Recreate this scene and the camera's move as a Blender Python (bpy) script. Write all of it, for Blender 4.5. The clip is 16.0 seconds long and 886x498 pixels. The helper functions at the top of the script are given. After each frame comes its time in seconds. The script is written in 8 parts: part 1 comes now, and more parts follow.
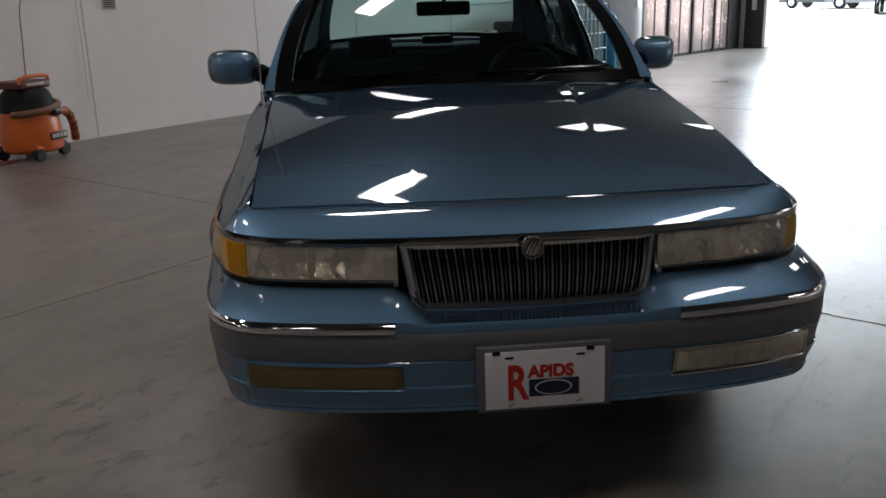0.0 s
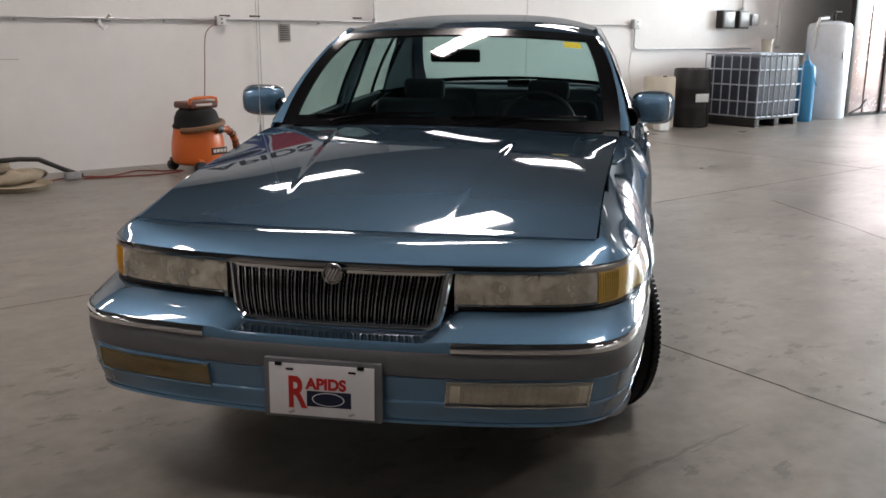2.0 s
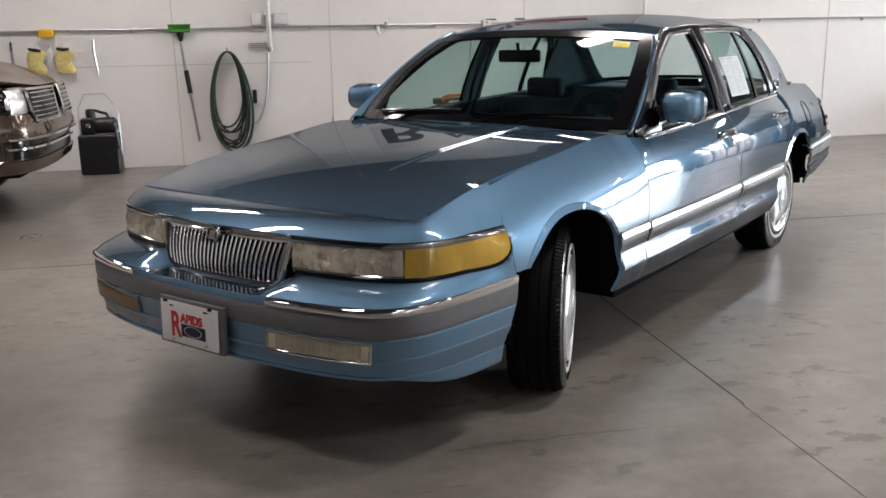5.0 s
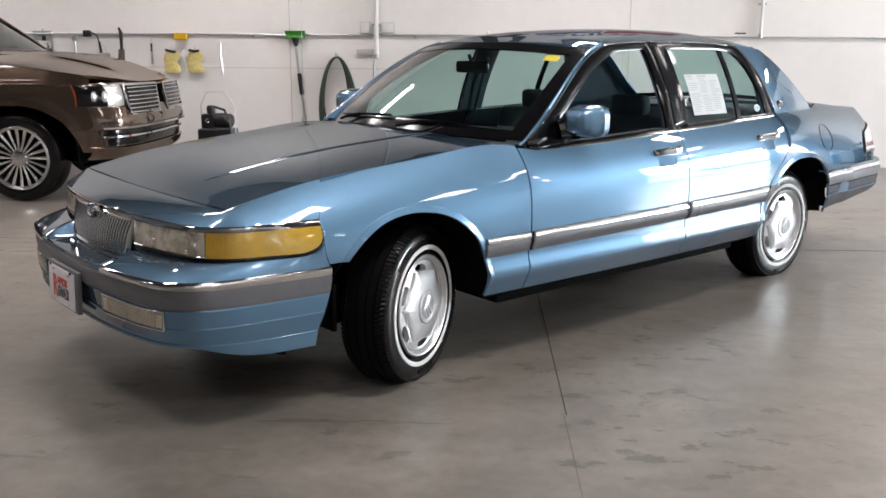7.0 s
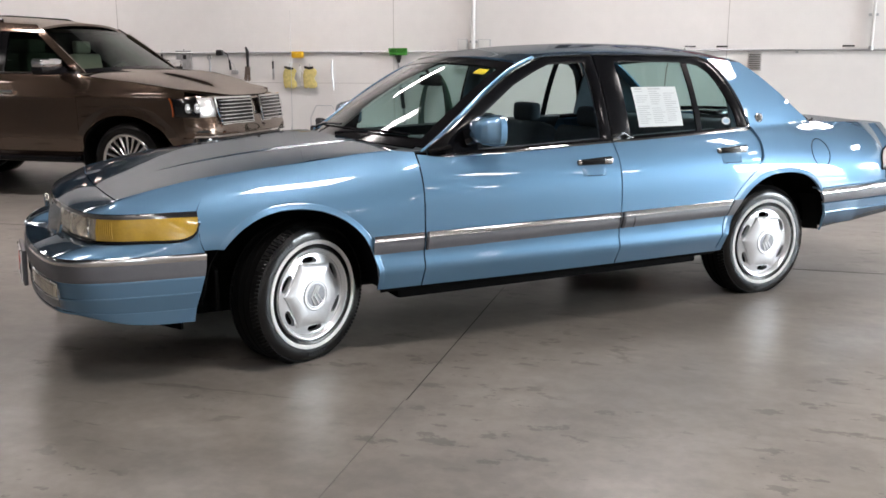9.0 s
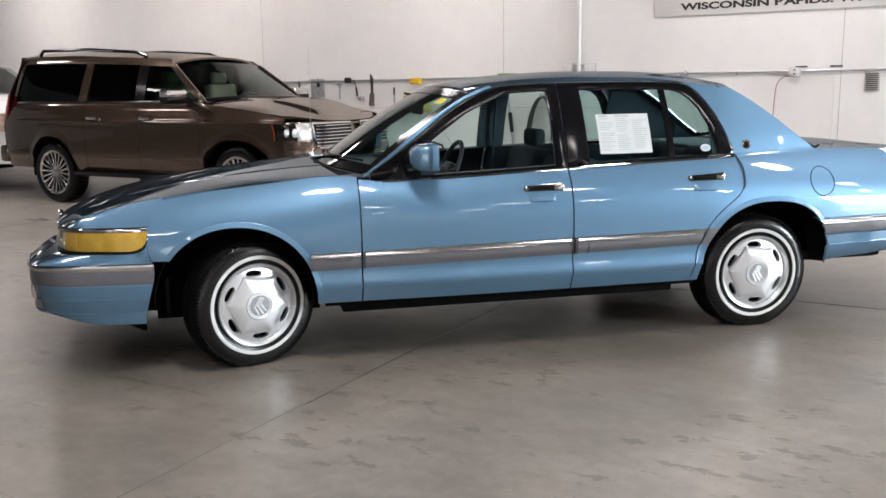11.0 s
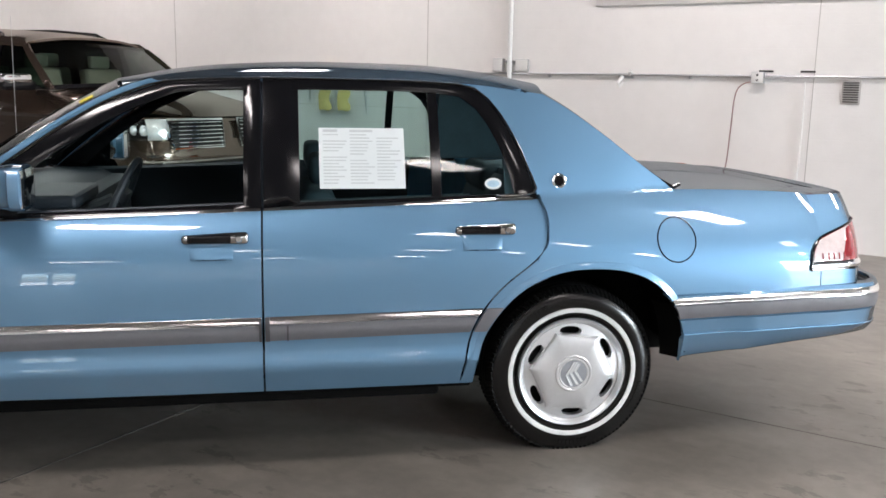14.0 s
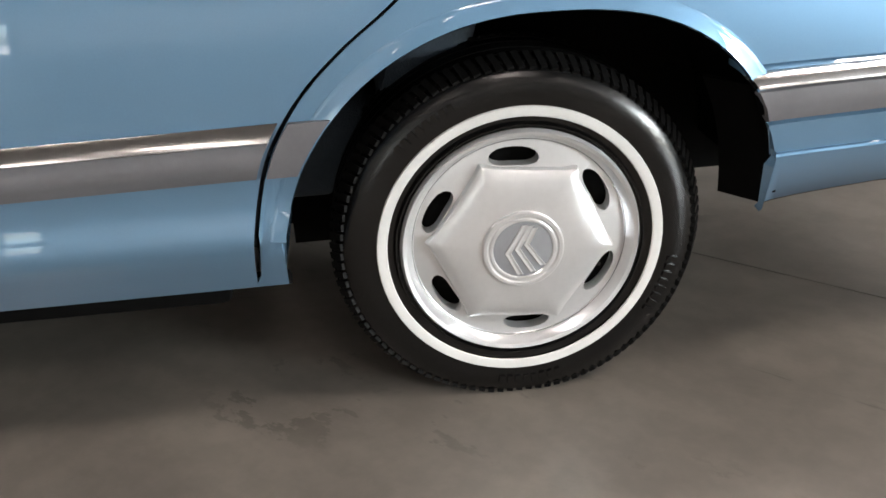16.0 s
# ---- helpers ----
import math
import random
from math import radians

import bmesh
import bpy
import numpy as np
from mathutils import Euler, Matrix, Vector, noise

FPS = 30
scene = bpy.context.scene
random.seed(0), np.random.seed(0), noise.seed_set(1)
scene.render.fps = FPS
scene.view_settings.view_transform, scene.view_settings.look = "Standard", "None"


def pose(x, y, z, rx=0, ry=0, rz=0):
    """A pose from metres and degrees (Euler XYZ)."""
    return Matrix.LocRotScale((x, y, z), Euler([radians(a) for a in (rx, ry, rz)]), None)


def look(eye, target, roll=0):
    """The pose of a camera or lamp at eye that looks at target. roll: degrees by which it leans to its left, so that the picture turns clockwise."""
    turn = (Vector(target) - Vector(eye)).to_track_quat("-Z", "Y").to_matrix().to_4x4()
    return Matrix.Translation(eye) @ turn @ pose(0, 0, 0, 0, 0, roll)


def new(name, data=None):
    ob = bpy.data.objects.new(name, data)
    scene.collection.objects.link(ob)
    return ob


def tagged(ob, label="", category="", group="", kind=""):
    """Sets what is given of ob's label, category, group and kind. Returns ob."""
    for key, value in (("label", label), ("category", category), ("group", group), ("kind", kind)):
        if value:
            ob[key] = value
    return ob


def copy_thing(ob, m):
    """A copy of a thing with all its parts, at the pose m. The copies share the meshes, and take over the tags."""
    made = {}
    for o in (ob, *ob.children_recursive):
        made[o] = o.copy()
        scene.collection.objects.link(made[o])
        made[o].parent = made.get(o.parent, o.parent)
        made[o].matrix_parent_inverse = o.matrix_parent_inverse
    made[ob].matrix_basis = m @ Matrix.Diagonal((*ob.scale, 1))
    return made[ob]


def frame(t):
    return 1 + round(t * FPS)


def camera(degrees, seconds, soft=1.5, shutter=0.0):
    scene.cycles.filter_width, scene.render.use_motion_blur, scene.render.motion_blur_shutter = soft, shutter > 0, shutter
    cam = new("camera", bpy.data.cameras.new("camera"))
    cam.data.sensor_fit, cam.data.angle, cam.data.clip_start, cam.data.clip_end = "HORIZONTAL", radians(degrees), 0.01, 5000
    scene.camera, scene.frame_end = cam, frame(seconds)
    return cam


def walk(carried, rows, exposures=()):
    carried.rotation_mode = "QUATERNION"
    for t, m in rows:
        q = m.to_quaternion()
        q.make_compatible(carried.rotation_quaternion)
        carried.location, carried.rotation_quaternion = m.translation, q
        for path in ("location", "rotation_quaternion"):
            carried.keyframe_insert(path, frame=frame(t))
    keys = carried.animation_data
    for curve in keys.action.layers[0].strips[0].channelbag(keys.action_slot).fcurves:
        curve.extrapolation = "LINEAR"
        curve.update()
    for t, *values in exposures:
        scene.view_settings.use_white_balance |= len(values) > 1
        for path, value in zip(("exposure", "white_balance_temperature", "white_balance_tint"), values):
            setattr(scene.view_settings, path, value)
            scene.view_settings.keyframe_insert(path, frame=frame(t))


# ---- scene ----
cam = camera(53.1, 16.0, soft=1.6)
PATH = [
    (0, (-0.386, -3.301, 1.384), (-0.237, -1.385, 0.831), -1.7),
    (0.5, (-0.073, -3.288, 1.372), (-0.126, -1.362, 0.836), -1.8),
    (1, (0.202, -3.305, 1.339), (0.052, -1.38, 0.82), -1.2),
    (1.5, (0.533, -3.416, 1.419), (0.254, -1.515, 0.863), -0.8),
    (2, (0.795, -3.491, 1.421), (0.429, -1.582, 0.951), 0.3),
    (2.5, (1.102, -3.499, 1.432), (0.684, -1.6, 0.967), 0.2),
    (3, (1.403, -3.599, 1.443), (0.868, -1.727, 0.983), 0.3),
    (3.5, (1.648, -3.564, 1.441), (1.04, -1.715, 0.984), 0.2),
    (4, (1.913, -3.366, 1.43), (1.149, -1.576, 0.971), 0.1),
    (4.5, (2.226, -3.261, 1.432), (1.238, -1.586, 0.965), -0.7),
    (7, (3.77, -2.332, 1.422), (2.273, -1.081, 0.979), 0.4),
    (7.5, (4.066, -2.113, 1.421), (2.486, -0.967, 0.984), 0.2),
    (8, (4.43, -1.916, 1.43), (2.787, -0.86, 1.001), 0.2),
    (8.5, (4.649, -1.624, 1.41), (2.956, -0.647, 0.99), 0.6),
    (9, (4.848, -1.3, 1.414), (3.095, -0.428, 1.005), 0.0),
    (11.5, (5.603, 0.254, 1.474), (3.66, 0.58, 1.129), -0.8),
    (12, (5.469, 0.578, 1.492), (3.512, 0.826, 1.163), -0.6),
    (12.5, (5.279, 0.913, 1.498), (3.319, 1.151, 1.178), -0.2),
    (13, (4.978, 1.255, 1.51), (3.017, 1.483, 1.187), 0.3),
    (13.5, (4.607, 1.506, 1.496), (2.657, 1.793, 1.155), 0.7),
    (14, (4.137, 1.782, 1.461), (2.203, 2.135, 1.091), 1.1),
    (14.5, (3.706, 2.04, 1.419), (1.777, 2.372, 1.009), 0.3),
    (15, (3.173, 2.224, 1.279), (1.284, 2.602, 0.741), 0.3),
    (15.5, (2.724, 2.468, 1.158), (0.881, 2.756, 0.436), -0.9),
    (16, (2.327, 2.636, 1.052), (0.542, 2.798, 0.165), -2.9),
]
EXPOSURES = [(0.0, 1.62, 6550, 10), (0.5, 1.52, 6450, 10), (1.0, 1.72, 6400, 10), (1.5, 2.62, 6550, 10), (2.0, 2.58, 6750, 10), (2.5, 2.5, 6750, 10), (3.5, 2.66, 6700, 10), (4.5, 2.80, 6650, 10), (7.0, 3.2, 6550, 10), (11.5, 3.22, 6500, 10), (13.0, 3.18, 6450, 10), (14.0, 3.24, 6500, 10), (14.5, 3.16, 6600, 10), (15.0, 3.17, 6700, 10), (16.0, 3.30, 7000, 10)]
walk(cam, [(t, look(eye, target, roll)) for t, eye, target, roll in PATH], EXPOSURES)

# ---- world and lights ----
# Room frame: u runs along the long painted wall, v towards it.  World = car frame.
TURN = 47.9
ROOM = pose(0, 0, 0, 0, 0, TURN)


def room(u, v, z=0.0, rz=0.0):
    return ROOM @ pose(u, v, z, 0, 0, rz)


world = bpy.data.worlds.new("world")
scene.world = world
world.use_nodes = True
_n = world.node_tree.nodes
_sky = _n.new("ShaderNodeTexSky")
_sky.sky_type = "NISHITA"
_sky.sun_disc = False
_sky.sun_elevation, _sky.sun_rotation = radians(56), radians(24)
_sky.dust_density = 2.0
world.node_tree.links.new(_sky.outputs[0], _n["Background"].inputs[0])
_n["Background"].inputs[1].default_value = 0.15

sun = new("sun", bpy.data.lights.new("sun", "SUN"))
sun.data.energy, sun.data.angle, sun.data.color = 5.0, radians(0.6), (1.0, 0.95, 0.88)
sun.matrix_world = look((0, 0, 20), (-0.28 * 20, -0.62 * 20, 0.0))
CEIL = 4.3
LAMP_POWER = 4.8
LAMP_SPREAD = 118
LAMP_ROWS = {-9.0: 0.85, -5.2: 0.75, -1.4: 0.9, 2.35: 1.25, 5.1: 1.2}

# ---- materials ----
def node(m, kind, **values):
    n = m.node_tree.nodes.new(kind)
    for key, value in values.items():
        n.inputs[key.replace("_", " ")].default_value = value
    return n


def mat(name, color, rough=0.5, metal=0.0, vary=0.12, scale=6.0, bump=0.0, bump_scale=60.0, coat=0.0, coat_rough=0.03,
        rough_vary=0.0, emit=None, emit_strength=0.0, spec=None, per_object=0.0):
    """Principled surface with colour variation at two scales, and fine relief."""
    m = bpy.data.materials.new(name)
    m.use_nodes = True
    t, b = m.node_tree, m.node_tree.nodes["Principled BSDF"]
    link = t.links.new
    b.inputs["Base Color"].default_value = (*color, 1)
    b.inputs["Roughness"].default_value = rough
    b.inputs["Metallic"].default_value = metal
    b.inputs["Coat Weight"].default_value = coat
    b.inputs["Coat Roughness"].default_value = coat_rough
    if spec is not None:
        b.inputs["Specular IOR Level"].default_value = spec
    if emit:
        b.inputs["Emission Color"].default_value = (*emit, 1)
        b.inputs["Emission Strength"].default_value = emit_strength
    if vary or bump or rough_vary:
        co = t.nodes.new("ShaderNodeTexCoord")
        big = node(m, "ShaderNodeTexNoise", Scale=scale, Detail=5.0, Roughness=0.6)
        fine = node(m, "ShaderNodeTexNoise", Scale=scale * 9, Detail=3.0)
        link(co.outputs["Object"], big.inputs["Vector"])
        link(co.outputs["Object"], fine.inputs["Vector"])
        mix = node(m, "ShaderNodeMath")
        mix.operation = "MULTIPLY_ADD"
        link(fine.outputs[0], mix.inputs[0])
        mix.inputs[1].default_value = 0.4
        link(big.outputs[0], mix.inputs[2])
        if vary:
            ramp = node(m, "ShaderNodeMapRange")
            ramp.inputs[1].default_value, ramp.inputs[2].default_value = 0.4, 1.0
            ramp.inputs[3].default_value, ramp.inputs[4].default_value = 1 - vary, 1 + vary
            link(mix.outputs[0], ramp.inputs[0])
            hue = node(m, "ShaderNodeHueSaturation", Color=(*color, 1))
            link(ramp.outputs[0], hue.inputs["Value"])
            if per_object:
                info = t.nodes.new("ShaderNodeObjectInfo")
                r2 = node(m, "ShaderNodeMapRange")
                r2.inputs[3].default_value, r2.inputs[4].default_value = 1 - per_object, 1 + per_object
                link(info.outputs["Random"], r2.inputs[0])
                mul = node(m, "ShaderNodeMath")
                mul.operation = "MULTIPLY"
                link(ramp.outputs[0], mul.inputs[0])
                link(r2.outputs[0], mul.inputs[1])
                link(mul.outputs[0], hue.inputs["Value"])
            link(hue.outputs[0], b.inputs["Base Color"])
        if rough_vary:
            r = node(m, "ShaderNodeMapRange")
            r.inputs[1].default_value, r.inputs[2].default_value = 0.35, 1.0
            r.inputs[3].default_value, r.inputs[4].default_value = max(0.02, rough - rough_vary), rough + rough_vary
            link(mix.outputs[0], r.inputs[0])
            link(r.outputs[0], b.inputs["Roughness"])
        if bump:
            bn = node(m, "ShaderNodeTexNoise", Scale=bump_scale, Detail=4.0)
            link(co.outputs["Object"], bn.inputs["Vector"])
            bp = node(m, "ShaderNodeBump", Strength=bump, Distance=0.01)
            link(bn.outputs[0], bp.inputs["Height"])
            link(bp.outputs[0], b.inputs["Normal"])
    return m


def glass(name, tint, gloss=0.0, rough=0.0, haze=None, cloud=0.16):
    """Thin pane: clear by its tint, with a Fresnel gloss on top."""
    m = bpy.data.materials.new(name)
    m.use_nodes = True
    t = m.node_tree
    t.nodes.clear()
    out = t.nodes.new("ShaderNodeOutputMaterial")
    clear = node(m, "ShaderNodeBsdfTransparent", Color=(*tint, 1))
    shine = node(m, "ShaderNodeBsdfGlossy", Roughness=rough)
    f = node(m, "ShaderNodeLayerWeight", Blend=0.5)
    power = node(m, "ShaderNodeMath")
    power.operation = "POWER"
    power.inputs[1].default_value = 5.0
    t.links.new(f.outputs["Facing"], power.inputs[0])
    add = node(m, "ShaderNodeMath")
    add.operation = "MULTIPLY_ADD"
    add.inputs[1].default_value, add.inputs[2].default_value = 0.95, 0.03 + gloss
    mix = t.nodes.new("ShaderNodeMixShader")
    t.links.new(power.outputs[0], add.inputs[0])
    t.links.new(add.outputs[0], mix.inputs[0])
    if haze:
        cloudy = node(m, "ShaderNodeBsdfDiffuse", Color=(*haze, 1))
        part_haze = t.nodes.new("ShaderNodeMixShader")
        # uneven haze: its pale blotches also paint in bright spots of the lamp
        place = t.nodes.new("ShaderNodeTexCoord")
        blot = node(m, "ShaderNodeTexNoise", Scale=13.0, Detail=2.0, Roughness=0.6)
        amount = t.nodes.new("ShaderNodeMapRange")
        for i, v in ((1, 0.36), (2, 0.66), (3, cloud * 0.6), (4, cloud * 1.6)):
            amount.inputs[i].default_value = v
        t.links.new(place.outputs["Object"], blot.inputs["Vector"])
        t.links.new(blot.outputs[0], amount.inputs[0])
        t.links.new(amount.outputs[0], part_haze.inputs[0])
        t.links.new(clear.outputs[0], part_haze.inputs[1])
        t.links.new(cloudy.outputs[0], part_haze.inputs[2])
        clear = part_haze
    t.links.new(clear.outputs[0], mix.inputs[1])
    t.links.new(shine.outputs[0], mix.inputs[2])
    t.links.new(mix.outputs[0], out.inputs[0])
    return m


def concrete(name):
    """Sealed grey concrete: broad clouds, smaller blotches, short dark scuffs, uneven shine."""
    m = bpy.data.materials.new(name)
    m.use_nodes = True
    t, b = m.node_tree, m.node_tree.nodes["Principled BSDF"]
    link = t.links.new
    co = t.nodes.new("ShaderNodeTexCoord")

    def noise(scale, detail, rough=0.5, stretch=None, turn=0.0):
        n = node(m, "ShaderNodeTexNoise", Scale=scale, Detail=detail, Roughness=rough)
        src = co.outputs["Object"]
        if stretch:
            mp = t.nodes.new("ShaderNodeMapping")
            mp.inputs["Scale"].default_value = stretch
            mp.inputs["Rotation"].default_value = (0, 0, radians(turn))
            link(src, mp.inputs[0])
            src = mp.outputs[0]
        link(src, n.inputs["Vector"])
        return n.outputs[0]

    def remap(src, a, b_, lo, hi):
        r = node(m, "ShaderNodeMapRange")
        r.interpolation_type = "SMOOTHSTEP"
        for k, v in zip((1, 2, 3, 4), (a, b_, lo, hi)):
            r.inputs[k].default_value = v
        link(src, r.inputs[0])
        return r.outputs[0]

    def times(p, q):
        n = t.nodes.new("ShaderNodeMath")
        n.operation = "MULTIPLY"
        link(p, n.inputs[0])
        link(q, n.inputs[1])
        return n.outputs[0]

    clouds = noise(0.45, 4.0, 0.55)
    value = remap(clouds, 0.25, 0.75, 0.78, 1.18)
    value = times(value, remap(noise(2.6, 4.0, 0.55, (1.0, 1.7, 1.0), 20), 0.30, 0.70, 0.84, 1.10))
    value = times(value, remap(noise(14.0, 3.0, 0.6), 0.35, 0.65, 0.92, 1.05))
    # sparse short scuffs and tyre smudges, only in some patches
    scuff = remap(noise(5.5, 5.0, 0.65, (1.0, 1.8, 1.0), -12), 0.385, 0.435, 1.0, 0.0)
    where = remap(noise(0.9, 2.0), 0.44, 0.57, 0.0, 1.0)
    value = times(value, remap(times(scuff, where), 0.0, 1.0, 1.0, 0.62))
    # long faint drag marks and pale wet-looking patches
    drag = remap(noise(1.6, 6.0, 0.7, (0.35, 3.2, 1.0), 38), 0.335, 0.375, 1.0, 0.0)
    value = times(value, remap(drag, 0.0, 1.0, 1.0, 0.66))
    value = times(value, remap(noise(1.3, 5.0, 0.6, (1.0, 1.4, 1.0), 70), 0.58, 0.68, 1.0, 1.16))
    hue = node(m, "ShaderNodeHueSaturation", Color=(0.176, 0.161, 0.141, 1))
    link(value, hue.inputs["Value"])
    link(hue.outputs[0], b.inputs["Base Color"])
    link(remap(clouds, 0.3, 0.7, 0.27, 0.41), b.inputs["Roughness"])
    bp = node(m, "ShaderNodeBump", Strength=0.06, Distance=0.004)
    link(noise(130.0, 3.0), bp.inputs["Height"])
    link(bp.outputs[0], b.inputs["Normal"])
    return m


def car_paint(name, color, rough, metal, gloss, least=0.03):
    """Metallic base coat under a clear coat whose mirror gloss grows towards grazing view."""
    m = mat(name, color, rough, metal, vary=0.03, scale=300, coat=1.0, coat_rough=0.02)
    t, b = m.node_tree, m.node_tree.nodes["Principled BSDF"]
    b.inputs["Specular Tint"].default_value = (0.22, 0.28, 0.36, 1)
    out = t.nodes["Material Output"]
    shine = node(m, "ShaderNodeBsdfGlossy", Roughness=0.03, Color=(*gloss, 1))
    f = node(m, "ShaderNodeLayerWeight", Blend=0.5)
    k = t.nodes.new("ShaderNodeMapRange")
    k.interpolation_type = "SMOOTHSTEP"
    k.inputs[1].default_value, k.inputs[2].default_value = 0.34, 0.74
    k.inputs[3].default_value, k.inputs[4].default_value = least, 0.86
    mix = t.nodes.new("ShaderNodeMixShader")
    t.links.new(f.outputs["Facing"], k.inputs[0])
    t.links.new(k.outputs[0], mix.inputs[0])
    t.links.new(b.outputs[0], mix.inputs[1])
    t.links.new(shine.outputs[0], mix.inputs[2])
    t.links.new(mix.outputs[0], out.inputs[0])
    return m


PAINT = car_paint("blue_metallic_paint", (0.134, 0.260, 0.394), 0.47, 0.54, (0.29, 0.305, 0.32))
CHROME = mat("chrome", (0.82, 0.82, 0.82), 0.06, 1.0, vary=0.04, scale=9, rough_vary=0.03)
HEADER_CHROME = mat("dull_chrome", (0.42, 0.41, 0.40), 0.10, 1.0, vary=0.06, scale=12)
MOLDING_CHROME = mat("worn_bright_molding", (0.84, 0.82, 0.80), 0.15, 1.0, vary=0.02, scale=5)
HANDLE_CHROME = mat("handle_chrome", (0.45, 0.44, 0.43), 0.10, 1.0, vary=0.08, scale=30)
BLACK = mat("black_trim", (0.005, 0.005, 0.006), 0.14, vary=0.2, scale=20, spec=0.35)
RUBBER = mat("rubber", (0.004, 0.004, 0.004), 0.21, spec=0.40, vary=0.25, scale=14, bump=0.05, bump_scale=120, rough_vary=0.04)
TREAD = mat("tread_rubber", (0.005, 0.005, 0.005), 0.6, spec=0.12, vary=0.25, scale=14)
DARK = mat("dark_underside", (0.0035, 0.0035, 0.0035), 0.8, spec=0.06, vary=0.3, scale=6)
GREY_VINYL = mat("grey_vinyl", (0.135, 0.135, 0.145), 0.45, vary=0.10, scale=12, bump=0.08, bump_scale=400)
WHITEWALL = mat("whitewall", (0.72, 0.72, 0.70), 0.5, vary=0.06, scale=20)
ALLOY = mat("silver_wheel_paint", (0.72, 0.73, 0.74), 0.30, 0.60, vary=0.06, scale=10, coat=0.4)
GLASS = glass("tinted_glass", (0.64, 0.78, 0.76), 0.0)
# pale haze in this lens partly stands in for highlights off the reflector
LENS = glass("clear_lens", (0.95, 0.93, 0.88), 0.03, 0.03, haze=(0.90, 0.84, 0.73), cloud=0.26)
YELLOW_LENS = glass("yellowed_lens", (0.85, 0.74, 0.46), 0.02, 0.05, haze=(0.42, 0.36, 0.22), cloud=0.14)
CLEAR_LENS = glass("clean_lens", (0.97, 0.96, 0.93), 0.03, 0.02)
AMBER = mat("amber_lens", (0.72, 0.36, 0.02), 0.12, vary=0.10, scale=18, coat=0.8, bump=0.25, bump_scale=45)
AMBER_OLD = mat("hazed_amber_lens", (0.60, 0.38, 0.05), 0.14, vary=0.14, scale=14, coat=0.8, bump=0.12, bump_scale=45)
REFLECTOR = mat("lamp_reflector", (0.92, 0.89, 0.81), 0.13, 0.70, vary=0.15, scale=14, bump=1.0, bump_scale=13)
PALE_LENS = mat("pale_lens", (0.66, 0.55, 0.53), 0.10, vary=0.20, scale=24, coat=1.0)
RED_LENS = mat("red_lens", (0.24, 0.009, 0.013), 0.10, vary=0.12, scale=20, coat=1.0)
CLOTH = mat("blue_grey_cloth", (0.055, 0.075, 0.095), 0.9, vary=0.18, scale=9, bump=0.3, bump_scale=220)
DASH = mat("dark_blue_plastic", (0.018, 0.026, 0.034), 0.55, vary=0.15, scale=8, bump=0.1, bump_scale=300)
PAPER = mat("white_paper", (0.64, 0.68, 0.68), 0.6, vary=0.03, scale=8)
INK = mat("grey_print", (0.47, 0.50, 0.505), 0.7, vary=0.1, scale=30)
YELLOW = mat("yellow_sticker", (0.72, 0.60, 0.02), 0.5, vary=0.08, scale=30)
PLATE_WHITE = mat("plate_white", (0.78, 0.78, 0.79), 0.35, vary=0.04, scale=9, coat=0.4)
PLATE_RED = mat("plate_red", (0.52, 0.025, 0.02), 0.4, vary=0.06, scale=20)
NAVY = mat("navy_print", (0.009, 0.013, 0.04), 0.4, vary=0.1, scale=20)
WALL_PAINT = mat("white_block_paint", (0.80, 0.785, 0.765), 0.55, vary=0.05, scale=0.9, bump=0.12, bump_scale=55, rough_vary=0.1)
def blocks(m):
    """Adds shallow courses of painted concrete block to a wall paint."""
    t = m.node_tree
    co = t.nodes.new("ShaderNodeTexCoord")
    turn = t.nodes.new("ShaderNodeMapping")
    turn.inputs["Rotation"].default_value = (radians(90), 0, 0)
    bk = node(m, "ShaderNodeTexBrick", Scale=1.0)
    bk.inputs["Mortar Size"].default_value = 0.006
    bk.inputs["Mortar Smooth"].default_value = 0.6
    bk.inputs["Brick Width"].default_value, bk.inputs["Row Height"].default_value = 0.406, 0.203
    t.links.new(co.outputs["Object"], turn.inputs[0])
    t.links.new(turn.outputs[0], bk.inputs["Vector"])
    bp = node(m, "ShaderNodeBump", Strength=0.10, Distance=0.004)
    bp.invert = True
    t.links.new(bk.outputs["Fac"], bp.inputs["Height"])
    old = next(n for n in t.nodes if n.type == "BUMP" and n != bp)
    t.links.new(old.outputs[0], bp.inputs["Normal"])
    t.links.new(bp.outputs[0], t.nodes["Principled BSDF"].inputs["Normal"])


blocks(WALL_PAINT)
# grey chosen for how much light the unseen end throws back
WALL_DARK = mat("bounce_grey", (0.34, 0.34, 0.345), 0.6, vary=0.1, scale=1.0)
WALL_GREY = mat("off_white_steel_wall", (0.76, 0.755, 0.74), 0.5, vary=0.06, scale=1.1)
CEILING_PAINT = mat("ceiling_paint", (0.07, 0.07, 0.072), 0.7, vary=0.08, scale=1.5)
FLOOR = concrete("sealed_concrete")
JOINT = mat("joint_filler", (0.055, 0.053, 0.05), 0.8, vary=0.4, scale=8)
JOINT_PALE = mat("worn_joint", (0.125, 0.118, 0.108), 0.7, vary=0.3, scale=5)
STEEL = mat("galvanised_steel", (0.50, 0.51, 0.52), 0.38, 0.85, vary=0.15, scale=14, rough_vary=0.1)
WHITE_PLASTIC = mat("white_plastic", (0.72, 0.72, 0.70), 0.4, vary=0.06, scale=9)
LAMP_GLOW = mat("lamp_diffuser", (0.9, 0.9, 0.9), 0.5, vary=0, emit=(1.0, 0.93, 0.92), emit_strength=2.0)

